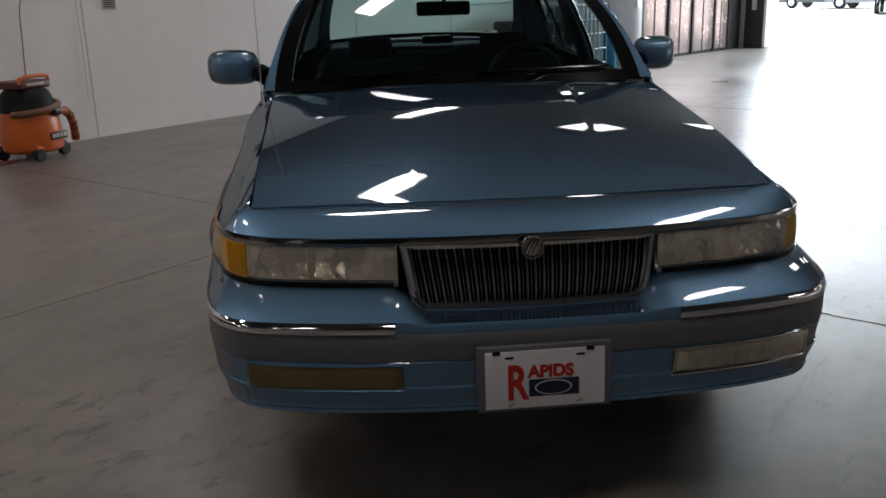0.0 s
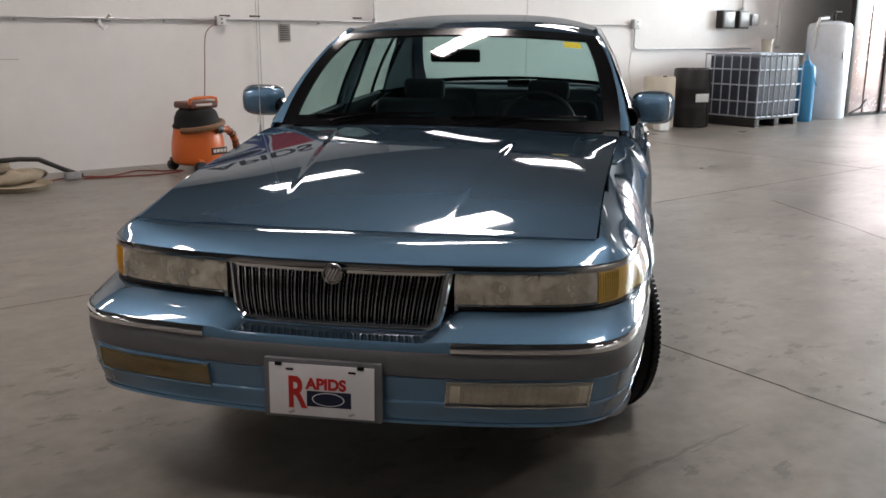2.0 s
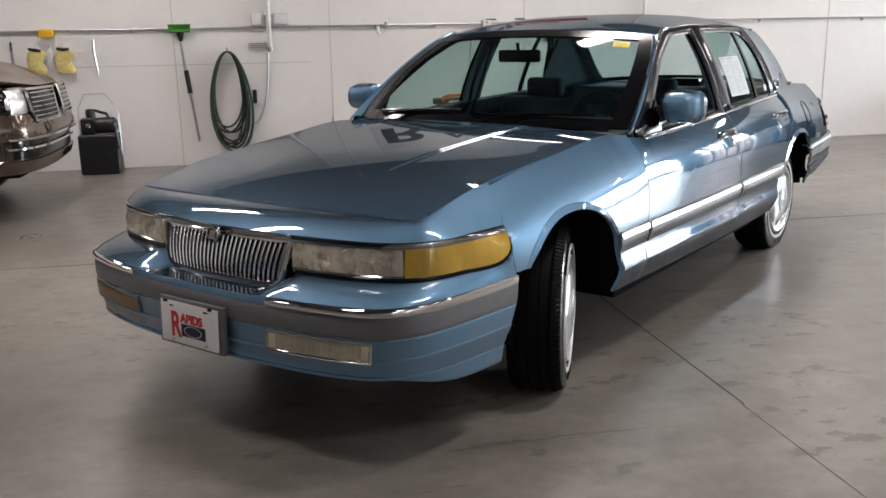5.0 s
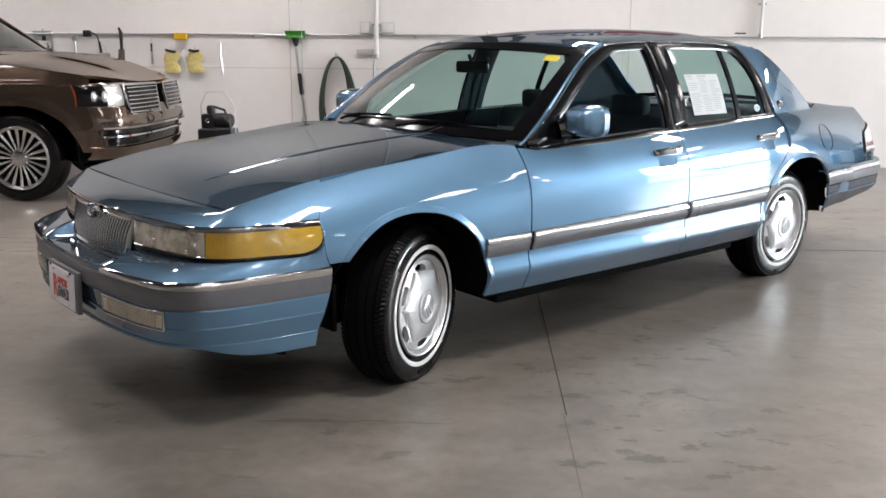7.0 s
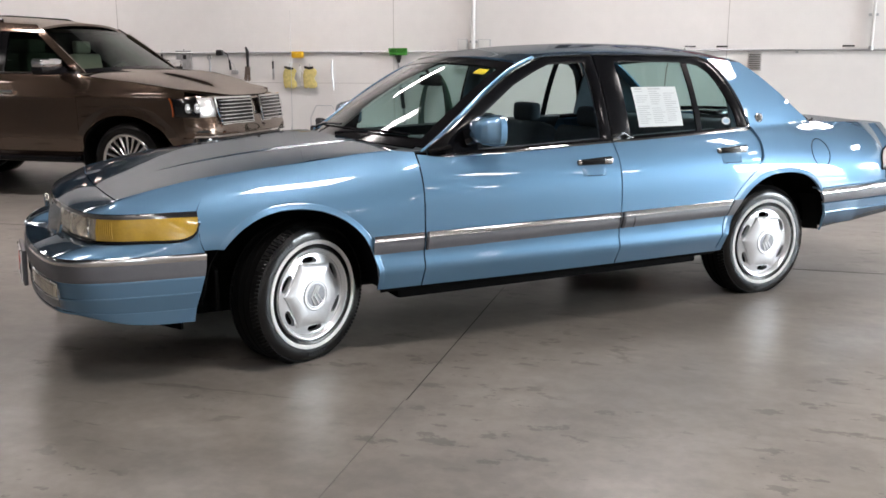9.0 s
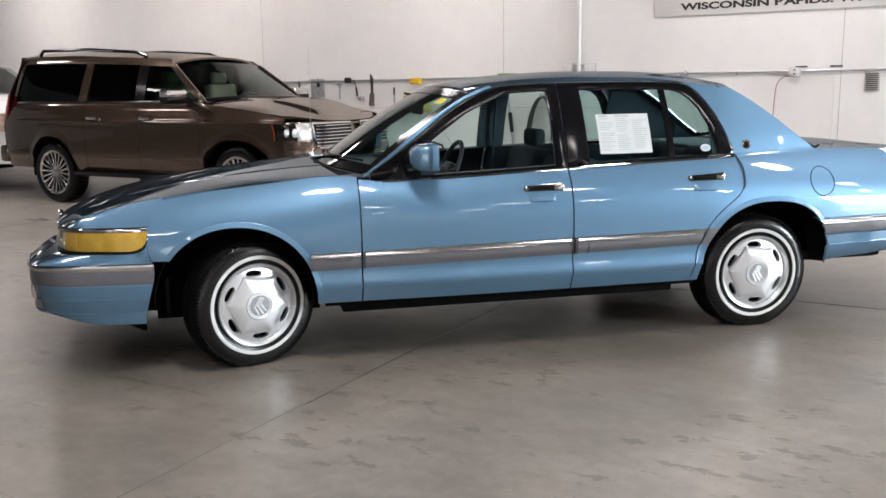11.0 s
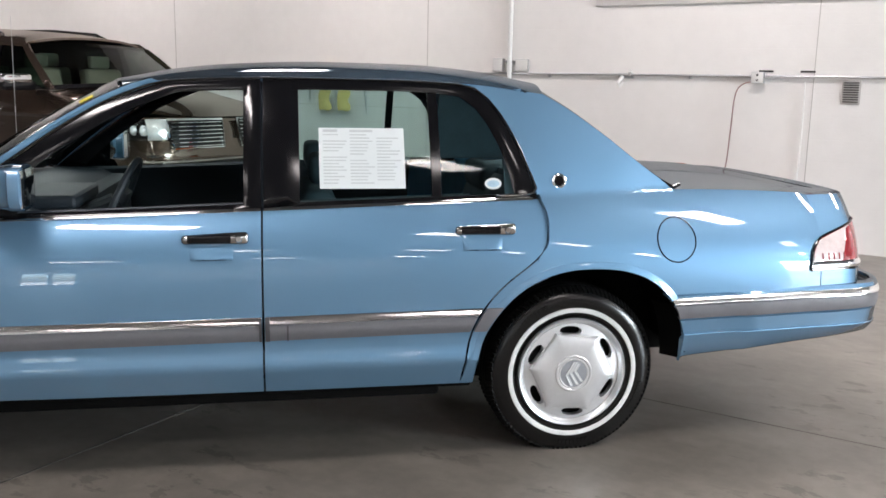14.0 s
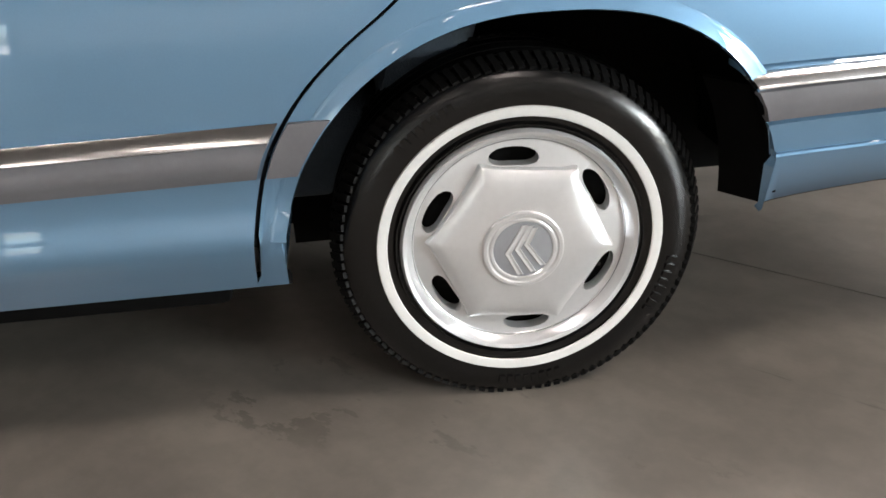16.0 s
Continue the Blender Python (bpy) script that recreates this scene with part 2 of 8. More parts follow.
# ---- building helpers ----
def link_mesh(name, bm, material, smooth=0.0):
    me = bpy.data.meshes.new(name)
    bm.normal_update()
    bm.to_mesh(me)
    bm.free()
    for m in material if isinstance(material, (list, tuple)) else [material]:
        me.materials.append(m)
    if smooth:
        me.polygons.foreach_set("use_smooth", [True] * len(me.polygons))
        me.set_sharp_from_angle(angle=radians(smooth))
    return new(name, me)


def thing(name, m, label, category, group="", kind=""):
    ob = new(name)
    ob.matrix_world = m
    ob.empty_display_size = 0.1
    return tagged(ob, label, category, group, kind)


def part(name, bm, material, parent, label="", smooth=35.0, at=None):
    ob = link_mesh(name, bm, material, smooth)
    ob.parent = parent
    if at is not None:
        ob.matrix_local = at
    return tagged(ob, label) if label else ob


def box(cx, cy, cz, sx, sy, sz, bevel=0.0, rot=None, bm=None, seg=2):
    """A box by centre and size, its edges rounded."""
    b = bmesh.new()
    bmesh.ops.create_cube(b, size=1.0)
    bmesh.ops.scale(b, vec=(sx, sy, sz), verts=b.verts)
    if bevel:
        bmesh.ops.bevel(b, geom=list(b.edges), offset=bevel, segments=seg, affect="EDGES", profile=0.6)
    m = Matrix.Translation((cx, cy, cz))
    bmesh.ops.transform(b, matrix=m @ rot if rot is not None else m, verts=b.verts)
    return merge(bm, b)


def merge(bm, b):
    if bm is None:
        return b
    me = bpy.data.meshes.new("tmp")
    b.to_mesh(me)
    b.free()
    bm.from_mesh(me)
    bpy.data.meshes.remove(me)
    return bm


def tube(points, radius, sides=8, bm=None, closed=False):
    """A round bar or hose along a line of points; radius may vary by point."""
    b = bmesh.new()
    pts = [Vector(p) for p in points]
    n, rings = len(pts), []
    side = None
    for i, p in enumerate(pts):
        a, c = pts[i - 1 if i or closed else 0], pts[(i + 1) % n if i < n - 1 or closed else n - 1]
        d = (c - a).normalized()
        if side is None or abs(side.dot(d)) > 0.99:
            side = d.orthogonal()
        side = (side - d * side.dot(d)).normalized()
        up = d.cross(side)
        r = radius[i] if isinstance(radius, (list, tuple)) else radius
        rings.append([b.verts.new(p + r * (math.cos(k) * side + math.sin(k) * up)) for k in (2 * math.pi * j / sides for j in range(sides))])
    for i in range(n if closed else n - 1):
        q, w = rings[i], rings[(i + 1) % n]
        for j in range(sides):
            b.faces.new((q[j], q[(j + 1) % sides], w[(j + 1) % sides], w[j]))
    if not closed:
        b.faces.new(rings[0][::-1])
        b.faces.new(rings[-1])
    return merge(bm, b)


def lathe(profile, sides=32, axis="Z", bm=None, at=(0, 0, 0)):
    """Turns a profile of (radius, height) pairs round an axis."""
    b = bmesh.new()
    rings = []
    for r, h in profile:
        if r < 1e-6:
            rings.append([b.verts.new((0, 0, h))])
        else:
            rings.append([b.verts.new((r * math.cos(2 * math.pi * j / sides), r * math.sin(2 * math.pi * j / sides), h)) for j in range(sides)])
    for q, w in zip(rings, rings[1:]):
        for j in range(sides):
            k = (j + 1) % sides
            if len(q) == 1 and len(w) == 1:
                continue
            if len(q) == 1:
                b.faces.new((q[0], w[j], w[k]))
            elif len(w) == 1:
                b.faces.new((q[j], q[k], w[0]))
            else:
                b.faces.new((q[j], q[k], w[k], w[j]))
    m = Matrix.Identity(4)
    if axis == "X":
        m = Matrix.Rotation(radians(90), 4, "Y")
    elif axis == "Y":
        m = Matrix.Rotation(radians(-90), 4, "X")
    bmesh.ops.transform(b, matrix=Matrix.Translation(at) @ m, verts=b.verts)
    bmesh.ops.recalc_face_normals(b, faces=b.faces)
    return merge(bm, b)


def grid(fn, nu, nv, bm=None, thick=0.0, outward=None):
    """A sheet from fn(s, t), s and t from 0 to 1; thick gives it a back and edges, away from outward."""
    b = bmesh.new()
    vs = [[b.verts.new(fn(i / nu, j / nv)) for j in range(nv + 1)] for i in range(nu + 1)]
    for i in range(nu):
        for j in range(nv):
            b.faces.new((vs[i][j], vs[i + 1][j], vs[i + 1][j + 1], vs[i][j + 1]))
    b.normal_update()
    if outward is not None:
        total = sum((f.normal * f.calc_area() for f in b.faces), Vector())
        if total.dot(Vector(outward)) < 0:
            bmesh.ops.reverse_faces(b, faces=b.faces)
            b.normal_update()
    if thick:
        top = list(b.faces)
        edge = [e for e in b.edges if e.is_boundary]
        twin = {v: b.verts.new(v.co - thick * v.normal) for v in list(b.verts)}
        for f in top:
            b.faces.new([twin[v] for v in reversed(f.verts)])
        for e in edge:
            l = e.link_loops[0]
            p, q = l.vert, l.link_loop_next.vert
            b.faces.new((q, p, twin[p], twin[q]))
    return merge(bm, b)


def curve(*pts):
    """A smooth function through (x, value) pairs, with no overshoot."""
    xs, ys = [p[0] for p in pts], [p[1] for p in pts]
    d = [(ys[i + 1] - ys[i]) / (xs[i + 1] - xs[i]) for i in range(len(xs) - 1)]
    m = [d[0]] + [0 if a * b <= 0 else 2 * a * b / (a + b) for a, b in zip(d, d[1:])] + [d[-1]]

    def f(x):
        if x <= xs[0]:
            return ys[0] + m[0] * (x - xs[0]) * 0
        if x >= xs[-1]:
            return ys[-1]
        i = next(k for k in range(len(xs) - 1) if x <= xs[k + 1])
        h = xs[i + 1] - xs[i]
        t = (x - xs[i]) / h
        return (ys[i] * (1 + 2 * t) * (1 - t) ** 2 + h * m[i] * t * (1 - t) ** 2 + ys[i + 1] * t * t * (3 - 2 * t) + h * m[i + 1] * t * t * (t - 1))

    return f


def path2(pts):
    """A smooth line through points of any dimension, by a parameter from 0 to 1."""
    k = len(pts) - 1
    fs = [curve(*[(i / k, p[a]) for i, p in enumerate(pts)]) for a in range(len(pts[0]))]
    return lambda s: tuple(f(s) for f in fs)


def lerp(a, b, t):
    return a + (b - a) * t


def smooth(a, b, x):
    t = min(1.0, max(0.0, (x - a) / (b - a)))
    return t * t * (3 - 2 * t)


def lettering(name, text, size, material, parent, at, extrude=0.001, align="LEFT", bold=0.0, squeeze=1.0):
    """Flat letters in the built-in face, as a mesh."""
    cu = bpy.data.curves.new(name, "FONT")
    cu.body, cu.size, cu.extrude, cu.align_x, cu.offset = text, size, extrude, align, bold
    tmp = bpy.data.objects.new("tmp", cu)
    scene.collection.objects.link(tmp)
    me = bpy.data.meshes.new_from_object(tmp.evaluated_get(bpy.context.evaluated_depsgraph_get()))
    bpy.data.objects.remove(tmp)
    me.transform(Matrix.Diagonal((squeeze, 1, 1, 1)))
    me.materials.clear()
    me.materials.append(material)
    ob = new(name, me)
    ob.parent = parent
    ob.matrix_local = at
    return ob


# ---- the room ----
WALL_V = 6.83
U0, U1, V0 = -16.0, 18.1, -11.0
DOOR_V0, DOOR_V1, DOOR_H = 0.9, 4.75, 3.7


def setting(name, bm, material, label, category, smooth=0.0):
    ob = link_mesh(name, bm, material, smooth)
    ob.matrix_world = ROOM
    return tagged(ob, label, category, kind="structure")


setting("floor", box((U0 + U1) / 2, (V0 + WALL_V) / 2, -0.15, U1 - U0 + 0.6, WALL_V - V0 + 0.6, 0.3), FLOOR, "sealed grey concrete workshop floor with stains and scuffs", "floor")
setting("ceiling", box((U0 + U1) / 2, (V0 + WALL_V) / 2, CEIL + 0.1, U1 - U0 + 0.6, WALL_V - V0 + 0.6, 0.2), CEILING_PAINT, "dark painted workshop ceiling", "ceiling")
setting("wall_north", box((U0 + U1) / 2, WALL_V + 0.15, CEIL / 2, U1 - U0, 0.3, CEIL), WALL_PAINT, "white painted concrete block wall of the workshop", "wall")
SW0, SW1, SWZ0, SWZ1 = 6.0, 7.3, 0.1, 2.3
_b = box((U0 + SW0) / 2, V0 - 0.15, CEIL / 2, SW0 - U0, 0.3, CEIL)
box((SW1 + U1) / 2, V0 - 0.15, CEIL / 2, U1 - SW1, 0.3, CEIL, bm=_b)
box((SW0 + SW1) / 2, V0 - 0.15, SWZ0 / 2, SW1 - SW0, 0.3, SWZ0, bm=_b)
box((SW0 + SW1) / 2, V0 - 0.15, (SWZ1 + CEIL) / 2, SW1 - SW0, 0.3, CEIL - SWZ1, bm=_b)
setting("wall_south", _b, WALL_GREY, "plain off-white wall with one glazed bay", "wall")
# unseen panel added over the wall to set fill and reflections on the car
setting("wall_lining", box((U0 + 1.5) / 2, V0 + 0.05, CEIL / 2, 1.5 - U0, 0.1, CEIL), WALL_DARK, "added unseen grey panel at the far end, setting the bounced light", "wall")
setting("wall_west", box(U0 - 0.15, (V0 + WALL_V) / 2, CEIL / 2, 0.3, WALL_V - V0, CEIL), WALL_DARK, "grey end wall of the workshop", "wall")
_b = box(U1 + 0.15, (DOOR_V1 + WALL_V) / 2, CEIL / 2, 0.3, WALL_V - DOOR_V1, CEIL)
box(U1 + 0.15, (V0 + DOOR_V0) / 2, CEIL / 2, 0.3, DOOR_V0 - V0, CEIL, bm=_b)
box(U1 + 0.15, (DOOR_V0 + DOOR_V1) / 2, (DOOR_H + CEIL) / 2, 0.3, DOOR_V1 - DOOR_V0, CEIL - DOOR_H, bm=_b)
setting("wall_east", _b, WALL_GREY, "end wall with a wide open overhead doorway", "wall")
setting("ground", box(U1 + 75.3, 0, -0.16, 150, 300, 0.3, bm=box(0, V0 - 75.3, -0.16, 2 * U1, 150, 0.3)), mat("sunlit_lot", (0.48, 0.48, 0.47), 0.8, vary=0.15, scale=0.4), "pale sunlit concrete parking lot outside the doorway", "ground")

# strip lamps under the ceiling
for u in (-10.55, -6.4, -2.25, 1.9, 6.05, 10.2, 14.3):
    for v in (-9.0, -5.2, -1.4, 2.35, 5.1):
        if (v < -5 and u < 1) or (v > 5 and u > 12):
            continue
        lamp = thing("ceiling_light", room(u, v, CEIL - 0.06), "long white ceiling light fitting, lit", "ceiling light", "ceiling lights")
        part("housing", box(0, 0, 0.02, 1.26, 0.38, 0.07, 0.01), WHITE_PLASTIC, lamp)
        part("diffuser", box(0, 0, -0.025, 1.18, 0.30, 0.02, 0.005), LAMP_GLOW, lamp, "glowing diffuser")
        light = new("ceiling_lamp", bpy.data.lights.new("ceiling_lamp", "AREA"))
        light.data.shape, light.data.size, light.data.size_y, light.data.energy = "RECTANGLE", 1.18, 0.30, LAMP_POWER * LAMP_ROWS[v] * (1.28 if u > 9 else 0.64 if u < 0 and v < 0 else 1.0)
        light.data.color = (1.0, 0.905, 0.90)
        light.data.spread = radians(LAMP_SPREAD if v < 5 and u < 12 else 170)
        light.matrix_world = room(u, v, CEIL - 0.10)

# daylight through the upper half of the open doorway
light = new("doorway_daylight", bpy.data.lights.new("doorway_daylight", "AREA"))
light.data.shape, light.data.size, light.data.size_y, light.data.energy = "RECTANGLE", DOOR_V1 - DOOR_V0, 1.7, 190.0
light.data.color = (0.80, 0.91, 1.0)
light.matrix_world = ROOM @ look((U1 - 0.05, (DOOR_V0 + DOOR_V1) / 2, 2.8), (U1 - 5, (DOOR_V0 + DOOR_V1) / 2 - 0.4, 1.2))

# ---- the blue sedan: y runs from nose to tail, x to its left side, z up ----
sedan = thing("sedan", pose(0.016, 0, 0), "blue metallic four-door sedan with chrome grille and whitewall tyres", "car")

WAIST = 0.62
half_w = curve((-0.60, 0.915), (-0.5, 0.926), (0, 0.946), (0.53, 0.960), (1.1, 0.976), (1.7, 0.983), (2.45, 0.980), (2.9, 0.966), (3.36, 0.938), (3.9, 0.890), (4.12, 0.845))
edge_x = curve((-0.9, 0.745), (-0.5, 0.757), (0, 0.778), (0.42, 0.800), (0.56, 0.846), (0.67, 0.860), (1.7, 0.868), (2.7, 0.842), (3.05, 0.805), (3.35, 0.755), (3.9, 0.700), (4.12, 0.66))
edge_z = curve((-0.9, 0.823), (-0.5, 0.905), (0, 0.958), (0.42, 0.995), (0.56, 0.985), (0.67, 0.970), (1.7, 1.003), (2.7, 1.035), (3.1, 1.045), (3.35, 1.05), (3.9, 1.03), (4.12, 0.985))
round_p = curve((-0.5, 2.3), (0.3, 2.6), (0.7, 3.6), (2.4, 3.6), (3.1, 2.8), (4.1, 2.4))
flank = curve((0.22, -0.112), (0.31, -0.058), (0.365, -0.030), (0.415, -0.006), (0.432, -0.001), (0.446, -0.003), (0.49, -0.015), (0.525, -0.015), (0.575, -0.005), (0.615, 0.0), (0.64, 0.0))


def side_x(y, z):
    """Half width of the body at a place along it and a height."""
    w, xe, ze = half_w(y), edge_x(y), edge_z(y)
    if z <= WAIST:
        return w + flank(z)
    if z <= ze:
        return xe + (w - xe) * (1 - ((z - WAIST) / (ze - WAIST)) ** round_p(y))
    d = z - ze
    return xe - 0.27 * d - 0.43 * d * d


def on_side(y, z, off=0.0, sign=1):
    return Vector((sign * (side_x(y, z) + off), y, z))


def trim_z(y):
    return 0.556 + 0.0135 * (y - 0.3)


# wheel arches: middle, half length and height over the hub line
FC, FR, FH = -0.117, 0.410, 0.424
RC, RR, RH = 2.922, 0.431, 0.435


def arch_front(y):
    d = abs(y - FC) / FR
    return 0.335 + FH * (max(0, 1 - d ** 2.15)) ** (1 / 2.15) if d < 1 else -1


def arch_rear(y):
    d, p = abs(y - RC) / RR, 2.12 if y < RC else 2.6
    return 0.335 + RH * (max(0, 1 - d ** p)) ** (1 / p) if d < 1 else -1


def arch_end(z):
    """Where the rear arch's hind edge stands at a height."""
    k = min(1.0, max(0.0, (z - 0.335) / RH))
    return RC + RR * max(0.0, 1 - k ** 2.6) ** (1 / 2.6)


SILL = 0.325
roof_edge = curve((1.20, 1.415), (1.33, 1.447), (1.5, 1.460), (1.75, 1.468), (2.2, 1.467), (2.5, 1.455), (2.80, 1.422))
roof_mid = curve((1.10, 1.450), (1.22, 1.474), (1.35, 1.498), (1.6, 1.524), (1.95, 1.538), (2.3, 1.535), (2.6, 1.514), (2.87, 1.466))
back_edge = curve((2.80, 1.422), (2.9, 1.365), (3.05, 1.262), (3.2, 1.150), (3.34, 1.055))
rear_seam = curve((0.30, 2.438), (0.40, 2.447), (0.46, 2.456), (0.52, 2.470), (0.58, 2.491), (0.633, 2.522), (0.681, 2.560), (0.74, 2.624), (0.79, 2.692), (0.835, 2.742), (0.88, 2.766), (0.95, 2.772), (1.04, 2.745), (1.2, 2.690), (1.32, 2.630), (1.40, 2.572), (1.455, 2.50))
GAP = 0.0035


def both(fn):
    for s in (1, -1):
        fn(s)


def span(a, b, n):
    return [a + (b - a) * i / n for i in range(n + 1)]


def columns(ys, low, high, rows, sign, off=0.0, shift=None, thick=0.012):
    """A side panel from columns at ys, each from low(y) to high(y)."""
    def fn(s, t):
        y = ys[round(s * (len(ys) - 1))]
        z = lerp(low(y), high(y), t)
        if shift:
            y += shift(y, z)
        return on_side(y, z, off, sign)
    return grid(fn, len(ys) - 1, rows, thick=thick, outward=(sign, 0, 0))


def fender_front(z):
    return lerp(-0.530, -0.550, smooth(0.58, 0.66, z)) + min(1.0, max(0.0, (z - 0.776) / (edge_z(-0.47) - 0.776))) * 0.075


def front_fender(s):
    a0, a1 = FC - FR, FC + FR
    ys = [a0 - 0.005, a0 + 0.0005] + [(FC - FR * math.cos(math.pi * k / 30)) for k in range(1, 30)] + [a1 - 0.0005, a1 + 0.001] + span(a1 + 0.03, 0.530 - GAP, 8)
    low = lambda y: max(SILL, arch_front(y)) if y > -0.45 else max(0.604, arch_front(y))
    shift = lambda y, z: (fender_front(z) + 0.532) * (1 - smooth(-0.53, -0.2, y))
    part("fender", columns(ys, low, lambda y: edge_z(y) - 0.002, 26, s, shift=shift), PAINT, sedan)


def front_door(s):
    top = lambda y: edge_z(y)
    def fn(a, b):
        y = lerp(0.530 + GAP, 1.705 - GAP, a)
        return on_side(y, lerp(SILL, top(y) - 0.012, b), 0, s)
    door = part("door", grid(fn, 24, 36, thick=0.02, outward=(s, 0, 0)), PAINT, sedan, "blue front door")
    return door


def rear_door(s):
    def fn(a, b):
        z = lerp(SILL, 1.0, b)
        y = lerp(1.705 + GAP, rear_seam(z) - GAP, a)
        top = edge_z(y) - 0.012
        z2 = lerp(SILL, top, b)
        y = lerp(1.705 + GAP, rear_seam(z2) - GAP, a)
        return on_side(y, z2, 0, s)
    return part("door", grid(fn, 24, 40, thick=0.02, outward=(s, 0, 0)), PAINT, sedan, "blue rear door")


seam_points = [(rear_seam(z), z) for z in span(0.835, 0.325, 64)]


def seam_up(y):
    """Height of the rear door's lower seam over a place, below its belly."""
    return float(np.interp(y, [p[0] for p in seam_points][::-1], [p[1] for p in seam_points][::-1]))


def quarter(s):
    # strip between door seam and wheel arch, then the panel over and behind the arch
    a0 = RC - RR
    ys = span(2.435, a0 - 0.001, 5) + [a0 + 0.0005] + span(a0 + 0.01, 2.7228, 12)
    part("quarter_strip", columns(ys, lambda y: max(SILL, arch_rear(y)), lambda y: max(seam_up(y - GAP) - 0.001, max(SILL, arch_rear(y)) + 0.004), 8, s), PAINT, sedan)
    def fn(a, b):
        # rows: from the arch line up to the deck or the roof
        y = ys2[round(a * (len(ys2) - 1))]
        lo, hi = low(y), high(y)
        z = lerp(lo, hi, b)
        if y < 2.85:
            y2 = max(y, rear_seam(z) + GAP)
            y = lerp(y2, y, smooth(2.70, 2.85, y)) if z > 0.80 else y
        return on_side(y, z, 0, s)
    ys2 = span(2.722, 3.30, 30) + [RC + RR * math.cos(k) for k in (0.45, 0.3, 0.15)] + [RC + RR - 0.0001, RC + RR + 0.002] + span(3.38, 3.98, 16)
    low = lambda y: max(0.655, arch_rear(y))
    high = lambda y: roof_edge(y) if y <= 2.80 else (back_edge(y) if y <= 3.34 else edge_z(y))
    part("quarter_panel", grid(fn, len(ys2) - 1, 46, thick=0.012, outward=(s, 0, 0)), PAINT, sedan)
    # pillar ahead of it, between the door frame's seam and the roof
    def pil(a, b):
        z = lerp(1.04, 1.452, b)
        y0 = rear_seam(z) + GAP
        y = lerp(y0, 2.74, a)
        return on_side(y, min(z, roof_edge(max(y, 2.5)) - 0.003), 0.0, s)
    part("rear_pillar", grid(pil, 8, 24, thick=0.012, outward=(s, 0, 0)), PAINT, sedan)


both(front_fender)
doors = {}
for s in (1, -1):
    doors["front", s], doors["rear", s] = front_door(s), rear_door(s)
both(quarter)


def roof_fn(a, b):
    s = 2 * a - 1
    y = lerp(1.215 - 0.09 * (1 - s * s), 2.80 + 0.06 * (1 - s * s), b)
    ye = min(max(y, 1.20), 2.80)
    xr, zr = side_x(ye, roof_edge(ye)), roof_edge(ye)
    return Vector((s * xr, y, zr + (roof_mid(y) - zr) * (1 - abs(s) ** 3.2)))


part("roof", grid(roof_fn, 40, 40, thick=0.02, outward=(0, 0, 1)), PAINT, sedan)

# ---- glass of the sedan ----
WS_LOW, WS_TOP = Vector((0.805, 0.615, 1.002)), Vector((side_x(1.20, 1.415) - 0.01, 1.20, 1.418))


def ws_edge(t):
    return WS_LOW.lerp(WS_TOP, t) + Vector((0.030, -0.010, 0.020)) * (4 * t * (1 - t))


def windscreen(a, b, off=0.0):
    s = 2 * a - 1
    e = ws_edge(b)
    return Vector((s * e.x, e.y - lerp(0.20, 0.09, b) * (1 - s * s) - off, e.z + lerp(0.022, 0.035, b) * (1 - s * s) + off * 0.8))


def inset(fn, a0, a1, b0, b1):
    return lambda a, b: fn(lerp(a0, a1, a), lerp(b0, b1, b))


part("windscreen", grid(inset(windscreen, 0.03, 0.97, 0.05, 0.95), 24, 12, outward=(0, -1, 1)), GLASS, sedan)
for a0, a1, b0, b1 in ((0, 0.046, 0, 1), (0.954, 1, 0, 1), (0.046, 0.954, 0.905, 1.0), (0.046, 0.954, -0.02, 0.07)):
    part("windscreen_trim", grid(inset(lambda a, b: windscreen(a, b, 0.002), a0, a1, b0, b1), 24 if a1 - a0 > 0.5 else 3, 16 if b1 - b0 > 0.5 else 2, thick=0.010, outward=(0, -1, 1)), BLACK, sedan)


def backlight(a, b, off=0.0):
    s = 2 * a - 1
    y = lerp(2.80, 3.345, b)
    z = back_edge(y)
    x = side_x(y, z) - 0.003
    return Vector((s * x, y + 0.075 * (1 - s * s), z + 0.035 * (1 - s * s) + off))


part("rear_window", grid(inset(backlight, 0.05, 0.95, 0.05, 0.94), 20, 12, outward=(0, 1, 1)), GLASS, sedan)
for a0, a1, b0, b1 in ((0, 0.06, 0, 1), (0.94, 1, 0, 1), (0.06, 0.94, 0, 0.06), (0.06, 0.94, 0.93, 1)):
    part("rear_window_trim", grid(inset(lambda a, b: backlight(a, b, 0.002), a0, a1, b0, b1), 20 if a1 - a0 > 0.5 else 3, 14 if b1 - b0 > 0.5 else 2, thick=0.010, outward=(0, 1, 1)), PAINT if b1 - b0 > 0.5 else BLACK, sedan)

# front pillars: from the windscreen's edge to the door frame
frame_a = path2([(0.560, 0.985), (0.72, 1.082), (0.88, 1.195), (1.04, 1.305), (1.18, 1.385), (1.335, 1.444)])


def front_pillar(s):
    def fn(a, b):
        y, z = frame_a(b)
        p = on_side(y, z, 0, 1)
        q = ws_edge(min(1.0, b * 1.02)) + Vector((0.002, 0, 0))
        if b > 0.98:
            q = Vector((side_x(1.30, roof_edge(1.30)), 1.30, roof_edge(1.30)))
        v = p.lerp(q, a) + Vector((0.012, -0.010, 0.012)) * (4 * a * (1 - a))
        return Vector((s * v.x, v.y, v.z))
    part("front_pillar", grid(fn, 6, 24, thick=0.012, outward=(s, -1, 1)), PAINT, sedan)


both(front_pillar)


